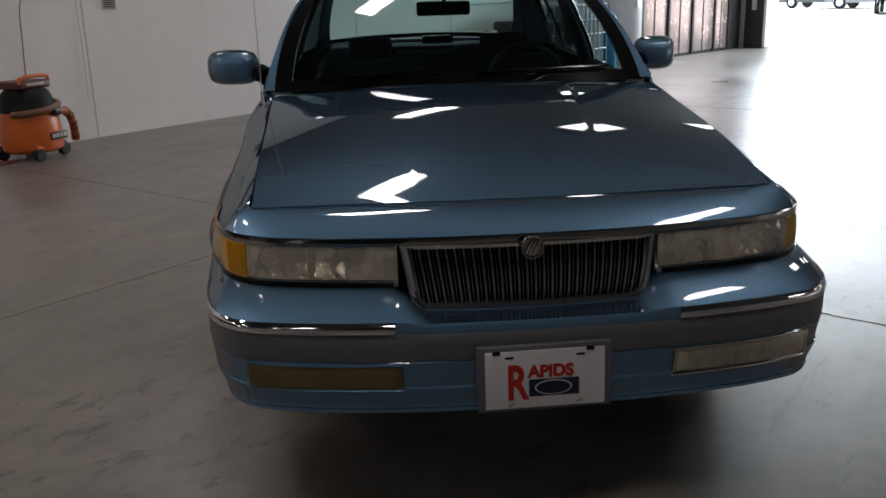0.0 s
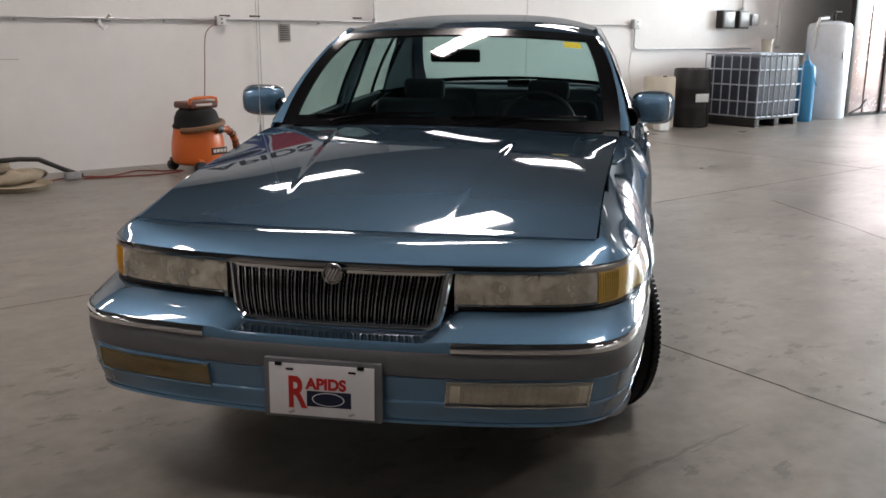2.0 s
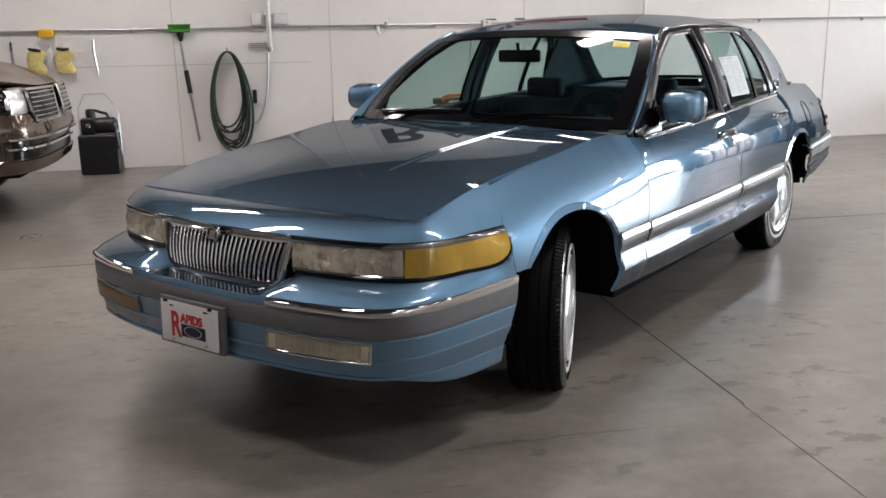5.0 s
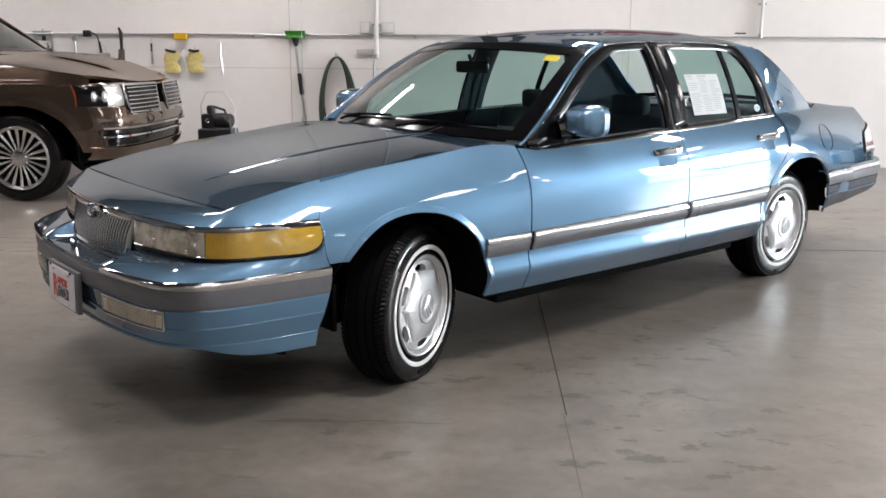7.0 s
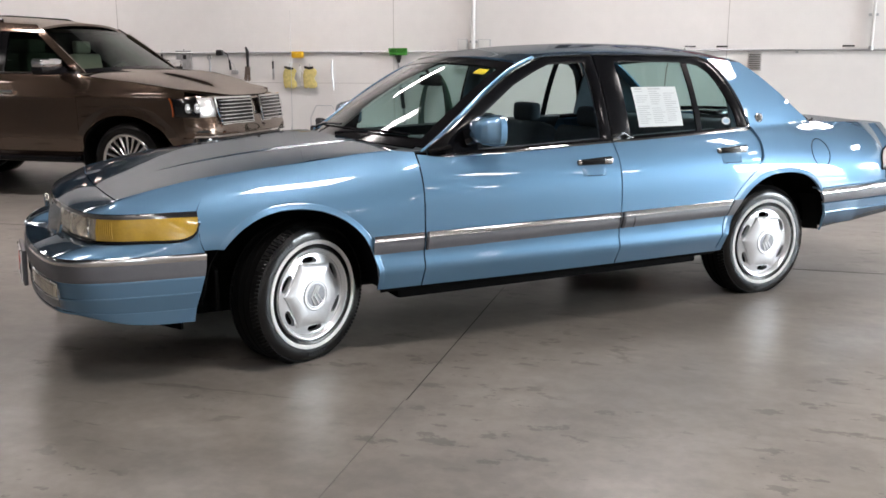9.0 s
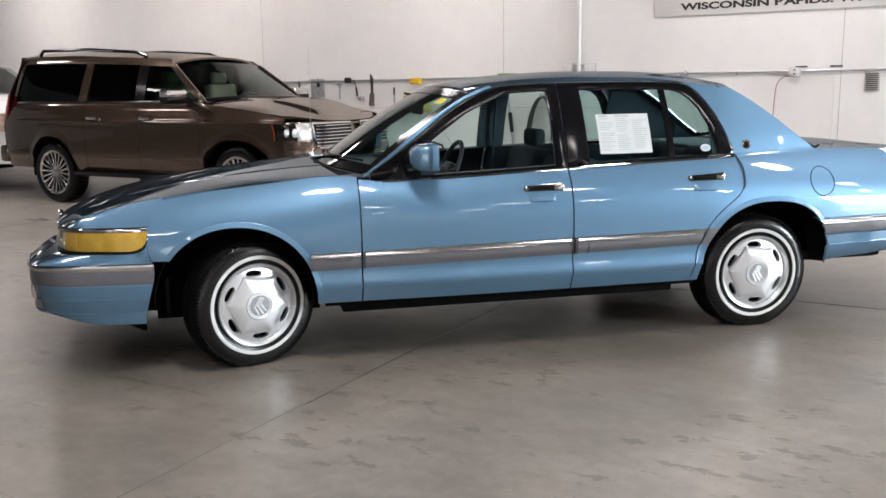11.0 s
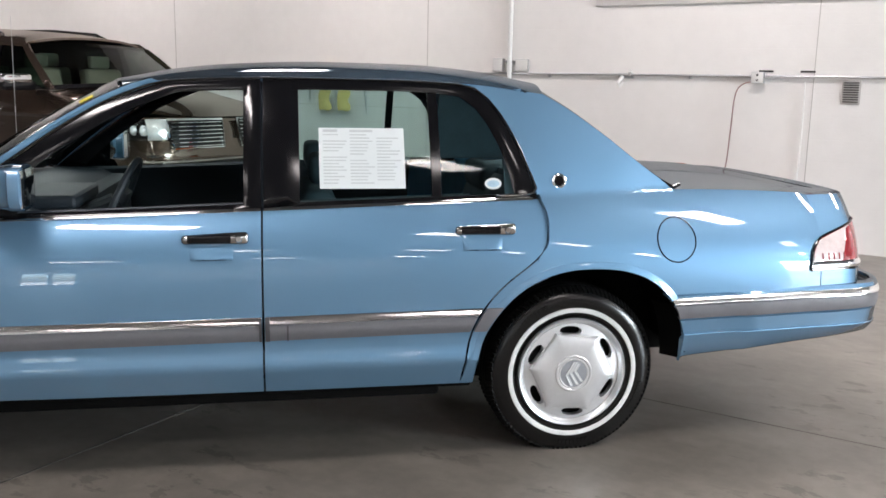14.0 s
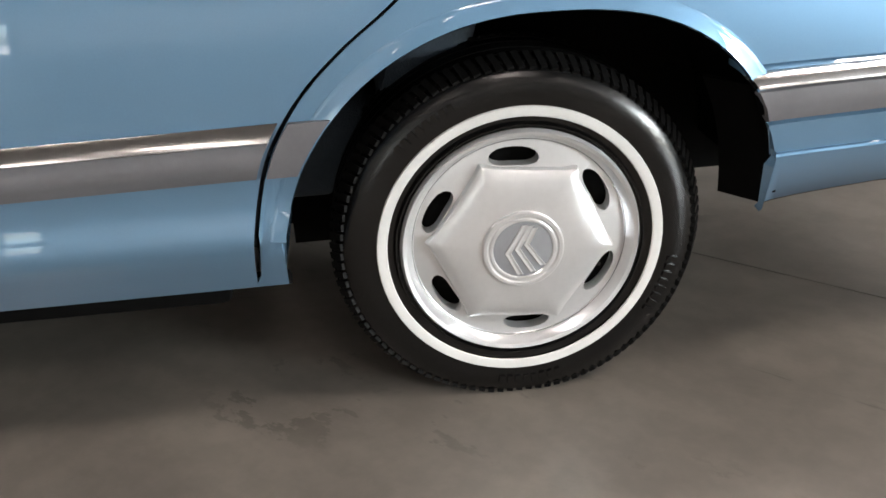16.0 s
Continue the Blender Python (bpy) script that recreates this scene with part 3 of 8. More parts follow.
def resample(pts, n):
    """n + 1 even steps along a line of (y, z) points."""
    p = np.array(pts, float)
    d = np.r_[0, np.cumsum(np.hypot(*np.diff(p, axis=0).T))]
    return [(float(np.interp(x, d, p[:, 0])), float(np.interp(x, d, p[:, 1]))) for x in np.linspace(0, d[-1], n + 1)]


def outline(segments, each=12):
    out = []
    for seg in segments:
        out += resample(seg, each)[:-1]
    return out


def belt(y, d=0.0):
    return (y, edge_z(y) + d)


top_line = lambda y0, y1, d: [(y, roof_edge(y) + d) for y in span(y0, y1, 8)]
FRONT_OUT = outline([[belt(y, -0.010) for y in span(0.60, 1.703, 8)], [belt(1.703, -0.01), (1.703, roof_edge(1.703) - 0.006)], top_line(1.703, 1.335, -0.006), [(frame_a(t)[0] + 0.004, frame_a(t)[1] - 0.004) for t in span(1, 0, 10)] + [belt(0.60, -0.01)]])
FRONT_IN = outline([[belt(y, 0.012) for y in span(0.745, 1.640, 8)], [belt(1.640, 0.012), (1.640, roof_edge(1.640) - 0.046)], top_line(1.640, 1.40, -0.046), [(1.40, roof_edge(1.40) - 0.046), (1.31, 1.375), (1.15, 1.300), (0.97, 1.18), (0.80, 1.045), belt(0.745, 0.012)]])
seam_z = [1.03, 1.12, 1.2, 1.27, 1.33, 1.38, 1.42, 1.447]
REAR_OUT = outline([[belt(y, -0.010) for y in span(1.711, 2.742, 8)], [(rear_seam(z) - 0.004, z) for z in seam_z], [(2.50, 1.447)] + top_line(2.48, 1.711, -0.006), [(1.711, roof_edge(1.711) - 0.006), belt(1.711, -0.01)]])
REAR_IN = outline([[belt(y, 0.012) for y in span(1.842, 2.655, 8)], [belt(2.655, 0.012), (2.640, 1.12), (2.605, 1.22), (2.560, 1.31), (2.515, 1.37), (2.46, 1.405)], [(2.46, 1.405), (2.38, 1.418)] + top_line(2.30, 1.842, -0.044), [(1.842, roof_edge(1.842) - 0.044), belt(1.842, 0.012)]])


def ring(out, inn, sign, off, thick=0.016, steps=3):
    n = len(out)
    def fn(a, b):
        i = round(a * n) % n
        y, z = lerp(out[i][0], inn[i][0], b), lerp(out[i][1], inn[i][1], b)
        return on_side(y, z, off + 0.006 * (4 * b * (1 - b)) - 0.006 * b, sign)
    b = grid(fn, n, steps, thick=thick, outward=(sign, 0, 0.4))
    bmesh.ops.remove_doubles(b, verts=b.verts, dist=1e-5)
    return b


def pane(inn, sign, off):
    b = bmesh.new()
    n = len(inn)
    cy, cz = sum(p[0] for p in inn) / n, sum(p[1] for p in inn) / n
    rings = []
    for k in (1.0, 0.75, 0.5, 0.25):
        rings.append([b.verts.new(on_side(cy + (y - cy) * k, cz + (z - cz) * k, off, sign)) for y, z in inn])
    c = b.verts.new(on_side(cy, cz, off, sign))
    for q, w in zip(rings, rings[1:]):
        for j in range(n):
            b.faces.new((q[j], q[(j + 1) % n], w[(j + 1) % n], w[j]))
    for j in range(n):
        b.faces.new((rings[-1][j], rings[-1][(j + 1) % n], c))
    bmesh.ops.recalc_face_normals(b, faces=b.faces)
    return b


for s in (1, -1):
    part("window_frame", ring(FRONT_OUT, FRONT_IN, s, 0.002), BLACK, doors["front", s], "black window frame")
    part("window_frame", ring(REAR_OUT, REAR_IN, s, 0.002), BLACK, doors["rear", s], "black window frame")
    if s == -1:
        part("window", pane(FRONT_IN, s, -0.014), GLASS, doors["front", s])
    part("window", pane(REAR_IN, s, -0.014), GLASS, doors["rear", s])
    part("window_divider", grid(lambda a, b: on_side(lerp(2.335, 2.372, a), lerp(edge_z(2.35) + 0.005, 1.424, b), -0.008, s), 2, 12, thick=0.012, outward=(s, 0, 0)), BLACK, doors["rear", s])
    for key, y0, y1 in (("front", 0.66, 1.70), ("rear", 1.712, 2.725)):
        part("belt_molding", grid(lambda a, b: on_side(lerp(y0, y1, a), edge_z(lerp(y0, y1, a)) + lerp(-0.012, 0.000, b), 0.004 + 0.003 * math.sin(math.pi * b), s), 20, 4, thick=0.008, outward=(s, 0, 0)), CHROME, doors[key, s], "thin bright belt molding")

for s in (1, -1):
    line = [frame_a(t) for t in span(0.06, 0.97, 14)] + [(y, roof_edge(y) - 0.003) for y in span(1.36, 2.46, 14)] + [(rear_seam(z) + 0.002, z) for z in (1.44, 1.40, 1.34, 1.27, 1.2, 1.12)]
    part("roof_drip_molding", tube([on_side(y, z, 0.006, s) for y, z in line], 0.0042, 6), HANDLE_CHROME, sedan, "thin bright molding over the doors")

# ---- nose of the sedan: two plan curves, header and bumper, and levels between them ----
head_plan = path2([(0, -1.085), (0.2, -1.080), (0.38, -1.062), (0.56, -1.032), (0.70, -0.990), (0.785, -0.930), (0.838, -0.840), (0.868, -0.700), (0.880, -0.545)])
bump_plan = path2([(0, -1.232), (0.2, -1.228), (0.38, -1.215), (0.575, -1.186), (0.752, -1.136), (0.843, -1.035), (0.882, -0.900), (0.908, -0.700), (0.924, -0.528)])


def nose(s, w, z):
    q = abs(s) * (1 - 0.042 * smooth(0.56, 0.27, z) * smooth(0.5, 0.9, w))
    a, b = head_plan(q), bump_plan(q)
    x, y = lerp(a[0], b[0], w), lerp(a[1], b[1], w)
    tuck = smooth(0.46, 0.30, z) * smooth(0.35, 0.7, abs(s)) * smooth(0.5, 0.9, w)
    x, y = x - 0.026 * tuck, y + 0.024 * tuck * smooth(1.0, 0.8, abs(s))
    if z > 0.597:
        # runs into the fender's side
        y = lerp(y, fender_front(z) - 0.003, smooth(0.86, 1.0, abs(s)))
        x = lerp(x, side_x(max(y, -0.62), z) + (w * 0.05 if z > 0.65 and w < 0.2 else 0.0), smooth(0.80, 0.97, abs(s)))
    return Vector((math.copysign(x, s), y, z))


def at_x(x):
    return min((abs(head_plan(k / 400)[0] - x), k / 400) for k in range(401))[1]


def nose_band(levels, s0=-1.0, s1=1.0, n=64, thick=0.012):
    """A band round the nose from (z, w) levels; each may be a function of s."""
    k = len(levels) - 1
    def fn(a, b):
        s = lerp(s0, s1, a)
        z, w = levels[round(b * k)]
        return nose(s, w(s) if callable(w) else w, z(s) if callable(z) else z)
    return grid(fn, n, k, thick=thick, outward=(0, -1, 0.2))


low_z = lambda s: lerp(0.345, 0.276, smooth(0.5, 0.88, abs(s)))
mid_z = lambda s: lerp(0.352, 0.335, smooth(0.45, 0.85, abs(s)))
front_bumper = part("front_bumper", nose_band([(low_z, 0.86), (lambda s: low_z(s) + 0.002, 0.90), (lambda s: low_z(s) + 0.010, 0.928), (lambda s: mid_z(s) - 0.005, 0.960), (lambda s: mid_z(s), 0.962), (lambda s: mid_z(s) + 0.003, 0.952), (lambda s: mid_z(s) + 0.004, 0.918), (0.402, 0.968), (0.410, 0.984), (0.414, 0.980), (0.416, 0.970), (0.417, 0.940), (0.478, 0.985), (0.486, 0.995), (0.490, 0.97)]), PAINT, sedan, "blue lower bumper skin")
part("bumper_band", nose_band([(0.488, 0.97), (0.492, 1.005), (0.505, 1.022), (0.535, 1.028), (0.556, 1.020), (0.563, 0.99)]), GREY_VINYL, front_bumper, "grey vinyl impact band")
S_IN = at_x(0.345)
tip = lambda s: 0.085 * max(0.0, (abs(s) - 0.90) / 0.095) ** 1.7
fascia_z = lambda s: lerp(0.586, 0.643, smooth(S_IN - 0.05, S_IN + 0.015, abs(s))) + tip(s)
part("nose_panel", nose_band([(0.563, 0.985), (0.580, 0.985), (lambda s: lerp(0.588, fascia_z(s), 0.12), 0.95), (lambda s: lerp(0.588, fascia_z(s), 0.30), 0.84), (lambda s: lerp(0.588, fascia_z(s), 0.55), 0.62), (lambda s: lerp(0.588, fascia_z(s), 0.8), 0.36), (lambda s: lerp(0.588, fascia_z(s), 0.95), 0.16), (fascia_z, 0.06), (fascia_z, -0.10)], n=90), PAINT, sedan)
for s in (1, -1):
    part("bumper_chrome", nose_band([(0.561, 0.985), (0.564, 1.025), (0.569, 1.055), (0.576, 1.070), (0.583, 1.066), (0.590, 1.040), (0.595, 0.99)], s * (S_IN + 0.015), s * 1.0, 40), CHROME, front_bumper, "chrome bumper strip")

# lamps: reflector bowl behind, clear lens in front, amber corner
S_AMB = at_x(0.752)
for s in (1, -1):
    part("lamp_gasket", nose_band([(lambda q: fascia_z(q) + 0.001, 0.085), (lambda q: fascia_z(q) + 0.005, 0.092), (lambda q: fascia_z(q) + 0.012, 0.088), (lambda q: fascia_z(q) + 0.015, 0.07)], s * (S_IN + 0.012), s * 0.992, 44, thick=0.006), BLACK, sedan, "black seal under the lamp")
for s in (1, -1):
    lamp = part("headlamp", nose_band([(0.655, 0.05), (0.660, -0.10), (0.700, -0.22), (0.745, -0.15), (0.753, -0.02)], s * (S_IN + 0.004), s * (S_AMB - 0.004), 40), REFLECTOR, sedan, "headlamp with hazed clear lens")
    part("lens", nose_band([(0.656, 0.055), (0.675, 0.07), (0.70, 0.065), (0.725, 0.045), (0.752, 0.005)], s * (S_IN + 0.004), s * (S_AMB - 0.004), 40, thick=0.004), LENS, lamp, "clear ribbed lens")
    for q in (S_IN + 0.006, S_AMB - 0.006):
        part("lamp_end", grid(lambda a, b: nose(s * q, lerp(-0.22, 0.05, a), lerp(0.657, 0.752, b)), 3, 3, thick=0.003), REFLECTOR, lamp)
    part("lens_rim", tube([nose(s * lerp(S_IN + 0.006, S_AMB, k / 20), 0.078, 0.662) for k in range(21)], 0.0028, 6), HANDLE_CHROME, lamp)
    # ribs pressed into the lens
    ribs = bmesh.new()
    for k in range(18):
        q = s * lerp(S_IN + 0.02, lerp(S_IN, S_AMB, 0.48), k / 17)
        tube([nose(q, 0.03, 0.662), nose(q, 0.04, 0.70), nose(q, -0.01, 0.746)], 0.0006, 5, bm=ribs)
    part("lens_ribs", ribs, LENS, lamp)
    for q, r in ((0.27, 0.046), (0.73, 0.046)):
        p = nose(s * lerp(S_IN, S_AMB, q), -0.06, 0.703)
        bowl = part("bulb_bowl", lathe([(0, 0.05), (r * 0.5, 0.044), (r * 0.85, 0.022), (r, 0.0), (r * 1.04, -0.004), (r * 1.05, 0.004)], 24, "Y", at=p), CHROME, lamp, "bright reflector bowl")
        part("bulb", tube([p + Vector((0, 0.045, 0)), p + Vector((0, 0.008, 0))], [0.012, 0.009], 10), PLATE_WHITE, bowl)
    part("lamp_divider", grid(lambda a, b: nose(s * lerp(S_IN, S_AMB, 0.50), lerp(-0.20, 0.03, a), lerp(0.660, 0.748, b)), 3, 3, thick=0.004), REFLECTOR, lamp)
    amber = part("marker_lamp", nose_band([(lambda q: 0.656 + tip(q), 0.06), (lambda q: 0.675 + 0.82 * tip(q), 0.07), (lambda q: 0.70 + 0.6 * tip(q), 0.065), (lambda q: 0.725 + 0.3 * tip(q), 0.045), (0.753, 0.005)], s * (S_AMB + 0.004), s * 0.993, 40, thick=0.02), AMBER if s < 0 else AMBER_OLD, sedan, "amber wrap-round marker lamp")
    for k in range(9):
        q = s * lerp(S_AMB + 0.012, S_AMB + 0.105, k / 8)
        part("lens_flute", tube([nose(q, 0.062, 0.664), nose(q, 0.072, 0.70), nose(q, 0.03, 0.746)], 0.0024, 5), AMBER if s < 0 else AMBER_OLD, amber)
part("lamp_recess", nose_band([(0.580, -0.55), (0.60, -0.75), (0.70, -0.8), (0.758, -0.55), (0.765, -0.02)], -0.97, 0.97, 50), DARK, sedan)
part("header_strip", nose_band([(0.752, -0.05), (0.753, 0.03), (0.762, 0.05), (0.772, 0.03), (0.776, -0.04)], -1, 1, 70, thick=0.02), HEADER_CHROME, sedan, "dark chrome strip over lamps and grille")

# header panel from the strip back to the bonnet seam
S_COR = at_x(0.80)


def bonnet_front(x):
    return -0.905 + 0.035 * (abs(x) / 0.747) ** 2


def header(a, b):
    s = 2 * a - 1
    q = abs(s)
    p = nose(s, 0.0, 0.776)
    if q <= S_COR:
        x = q / S_COR * 0.747
        y, z = bonnet_front(x) - GAP, 0.829 - 0.004 * (x / 0.747) ** 2
    else:
        y = lerp(-0.87, -0.47, (q - S_COR) / (1 - S_COR))
        x, z = edge_x(y) + 0.004, edge_z(y)
    e = Vector((math.copysign(x, s), y, z))
    v = p.lerp(e, b)
    bulge = 0.010 * (4 * b * (1 - b))
    k = smooth(0.55, 0.95, q)
    v = v + Vector((math.copysign(k, s), -(1 - k) * 0.6, 0.8)) * bulge * (1 - smooth(S_COR, 1.0, q))
    e = smooth(S_COR, 0.93, q)
    v.x = math.copysign(lerp(abs(v.x), side_x(v.y, v.z), e), s)
    return v


part("header_panel", grid(header, 90, 12, thick=0.012, outward=(0, -1, 1)), PAINT, sedan)

bonnet_fit = np.polyfit((-0.91, -0.65, -0.48, -0.14, 0.1, 0.36), (0.829, 0.894, 0.930, 0.983, 1.009, 1.027), 3)
bonnet_mid = lambda y: float(np.polyval(bonnet_fit, y))


def bonnet(a, b):
    s = 2 * a - 1
    y0, y1 = bonnet_front(s * 0.745), 0.35 + 0.085 * s * s
    y = lerp(y0, y1, b)
    xe, ze = edge_x(max(-0.87, y)) - 0.004, edge_z(max(-0.88, y))
    x = s * xe
    z = ze + (bonnet_mid(y) - ze) * (1 - abs(s) ** 2.2)
    line = lerp(0.27, 0.42, b)
    z += 0.0042 * (1 - smooth(line - 0.010, line + 0.010, abs(x))) * smooth(0.02, 0.5, b)
    return Vector((x, y, z))


part("bonnet", grid(bonnet, 160, 60, thick=0.015, outward=(0, 0, 1)), PAINT, sedan)
part("cowl", grid(lambda a, b: Vector(((2 * a - 1) * lerp(0.80, 0.83, b), lerp(0.35 + 0.085 * (2 * a - 1) ** 2 + 0.004, lerp(0.415, 0.615, (2 * a - 1) ** 2), b), lerp(1.02 - 0.028 * (2 * a - 1) ** 2, 1.012 - 0.02 * (2 * a - 1) ** 2, b) - 0.012)), 30, 6, thick=0.02, outward=(0, 0, 1)), DARK, sedan, "black cowl panel under the windscreen")

# grille
G_TOP, G_BOT, GX0, GX1 = 0.750, 0.594, 0.333, 0.305


def grille_pt(x, z, out=0.0):
    t = (z - G_BOT) / (G_TOP - G_BOT)
    w = lerp(GX1, GX0, t)
    return Vector((x * w, lerp(-1.118, -1.082, t) + 0.022 * x * x - out, z))


grille = part("grille", grid(lambda a, b: grille_pt(2 * a - 1, lerp(G_BOT, G_TOP, b), -0.045), 12, 4, thick=0.01, outward=(0, -1, 0)), DARK, sedan, "chrome waterfall grille of thin upright bars")
rim = [grille_pt(-1, G_TOP), grille_pt(-1, 0.64), grille_pt(-0.985, 0.613), grille_pt(-0.93, G_BOT)] + [grille_pt(x, G_BOT - 0.002) for x in span(-0.85, 0.85, 8)] + [grille_pt(0.93, G_BOT), grille_pt(0.985, 0.613), grille_pt(1, 0.64), grille_pt(1, G_TOP)] + [grille_pt(x, G_TOP) for x in span(0.9, -0.9, 8)]
part("grille_surround", tube(rim, 0.012, 8, closed=True), CHROME, grille, "chrome grille surround")
BARS = 55
GRILLE_CHROME = mat("grille_chrome", (0.88, 0.88, 0.88), 0.20, 1.0, vary=0.05, scale=9)
for k in range(BARS):
    x = lerp(-0.955, 0.955, k / (BARS - 1))
    deep = 0.005 if k % 2 else 0.011
    half = 0.0016 if k % 2 else 0.0027
    b = bmesh.new()
    rows = []
    for z in (0.600, 0.614, 0.632, 0.650, 0.668, 0.686, 0.704, 0.722, 0.738, 0.746):
        p = grille_pt(x, z, deep - 0.010 * ((z - 0.672) / 0.073) ** 2)
        rows.append([b.verts.new(p + Vector(d)) for d in ((-half * 0.6, 0.013, 0), (-half, 0.003, 0), (-half * 0.4, 0, 0), (half * 0.4, 0, 0), (half, 0.003, 0), (half * 0.6, 0.013, 0))])
    for q, w in zip(rows, rows[1:]):
        for j in range(6):
            b.faces.new((q[j], q[(j + 1) % 6], w[(j + 1) % 6], w[j]))
    b.faces.new(rows[0])
    b.faces.new(rows[-1])
    bmesh.ops.recalc_face_normals(b, faces=b.faces)
    part("grille_bar", b, GRILLE_CHROME, grille, smooth=30)
badge = part("badge", lathe([(0.0, -0.002), (0.024, -0.002), (0.026, -0.008), (0.030, -0.007), (0.032, 0.0), (0.030, 0.012)], 28, "Y", at=(0, -1.120, 0.747)), HEADER_CHROME, sedan, "round chrome header badge")
_b = bmesh.new()
for k in range(3):
    box(-0.010 + 0.010 * k, -1.115, 0.749, 0.006, 0.006, 0.038, 0.001, rot=Matrix.Rotation(radians(28), 4, "Y"), bm=_b)
bmesh.ops.translate(_b, vec=(0, -0.012, 0), verts=_b.verts)
part("badge_bars", _b, CHROME, badge)

# fog lamps and plate
FOG_CLEAR = mat("fog_reflector", (0.66, 0.63, 0.57), 0.2, 0.5, vary=0.30, scale=16, bump=0.5, bump_scale=30)
PALE_BLOCK = mat("cloudy_clear_plastic", (0.62, 0.58, 0.48), 0.3, vary=0.15, scale=30)
FOG_DULL = mat("yellowed_reflector", (0.18, 0.15, 0.085), 0.35, 0.1, vary=0.25, scale=14)
for s in (1, -1):
    f0, f1 = s * at_x(0.358), s * (at_x(0.715) - 0.012)
    fog = part("fog_lamp", nose_band([(0.413, 0.97), (0.419, 1.004), (0.445, 1.006), (0.470, 1.004), (0.479, 0.97)], f0, f1, 26), FOG_CLEAR if s > 0 else FOG_DULL, sedan, "rectangular lower turn lamp with ribbed lens")
    part("lens", nose_band([(0.412, 0.99), (0.42, 1.03), (0.445, 1.035), (0.470, 1.03), (0.479, 0.99)], f0, f1, 26, thick=0.004), CLEAR_LENS if s > 0 else YELLOW_LENS, fog)
    ribs = bmesh.new()
    for k in range(20):
        q = lerp(f0, f1, (k + 0.5) / 20)
        tube([nose(q, 1.018, 0.418), nose(q, 1.018, 0.474)], 0.0012, 5, bm=ribs)
    part("lens_ribs", ribs, CLEAR_LENS, fog)
    part("bezel", tube([nose(f0, 1.0, 0.41), nose(lerp(f0, f1, 0.33), 1.0, 0.41), nose(lerp(f0, f1, 0.66), 1.0, 0.41), nose(f1, 1.0, 0.41), nose(f1, 1.0, 0.48), nose(lerp(f0, f1, 0.66), 1.0, 0.48), nose(lerp(f0, f1, 0.33), 1.0, 0.48), nose(f0, 1.0, 0.48)], 0.005, 6, closed=True), CHROME if s > 0 else PAINT, fog)
    for q0, q1 in ((0.03, 0.10), (0.90, 0.97)) if s > 0 else ():
        part("lamp_block", nose_band([(0.420, 1.004), (0.424, 1.016), (0.466, 1.016), (0.470, 1.004)], lerp(f0, f1, q0), lerp(f0, f1, q1), 3, thick=0.006), PALE_BLOCK, fog)

plate_at = pose(0.006, -1.262, 0.4435, 88.0, 0, 1.0)
bracket = part("plate_bracket", box(0, 0, -0.012, 0.345, 0.175, 0.02, 0.006), GREY_VINYL, sedan, "grey plate bracket", at=plate_at)
plate = part("dealer_plate", box(0, 0, 0.003, 0.307, 0.153, 0.004, 0.0015), PLATE_WHITE, bracket, "white dealer plate with red letters")


def on_plate(name, b, material):
    ob = link_mesh(name, b, material)
    ob.parent = plate
    return ob


lettering("plate_letter", "R", 0.128, PLATE_RED, plate, pose(-0.100, -0.050, 0.0055), bold=0.0036, squeeze=0.70)
lettering("plate_letters", "APIDS", 0.044, PLATE_RED, plate, pose(-0.044, 0.006, 0.0055), bold=0.0020)
on_plate("plate_field", box(0.022, -0.0235, 0.0056, 0.129, 0.046, 0.001), NAVY)
_b = lathe([(0, 0.0004), (0.046, 0.0004), (0.048, 0.0)], 30)
bmesh.ops.scale(_b, vec=(1, 0.42, 1), verts=_b.verts)
bmesh.ops.translate(_b, vec=(0.020, -0.0235, 0.0063), verts=_b.verts)
on_plate("plate_oval", _b, PLATE_WHITE)
_b = lathe([(0, 0.0004), (0.042, 0.0004), (0.044, 0.0)], 30)
bmesh.ops.scale(_b, vec=(1, 0.40, 1), verts=_b.verts)
bmesh.ops.translate(_b, vec=(0.020, -0.0235, 0.0068), verts=_b.verts)
on_plate("plate_oval_field", _b, NAVY)
for x, y in ((-0.092, 0.060), (0.090, 0.060)):
    on_plate("plate_slot", box(x, y, 0.0054, 0.022, 0.006, 0.001), BLACK)
for x, y in ((-0.088, -0.066), (0.088, -0.064)):
    on_plate("plate_screw", box(x, y, 0.0058, 0.018, 0.007, 0.003, 0.001, rot=Matrix.Rotation(0.4, 4, "Z")), STEEL)
for x in (-0.125, 0.115):
    on_plate("plate_clip", box(x, 0.074, 0.005, 0.020, 0.010, 0.006, 0.001), BLACK)

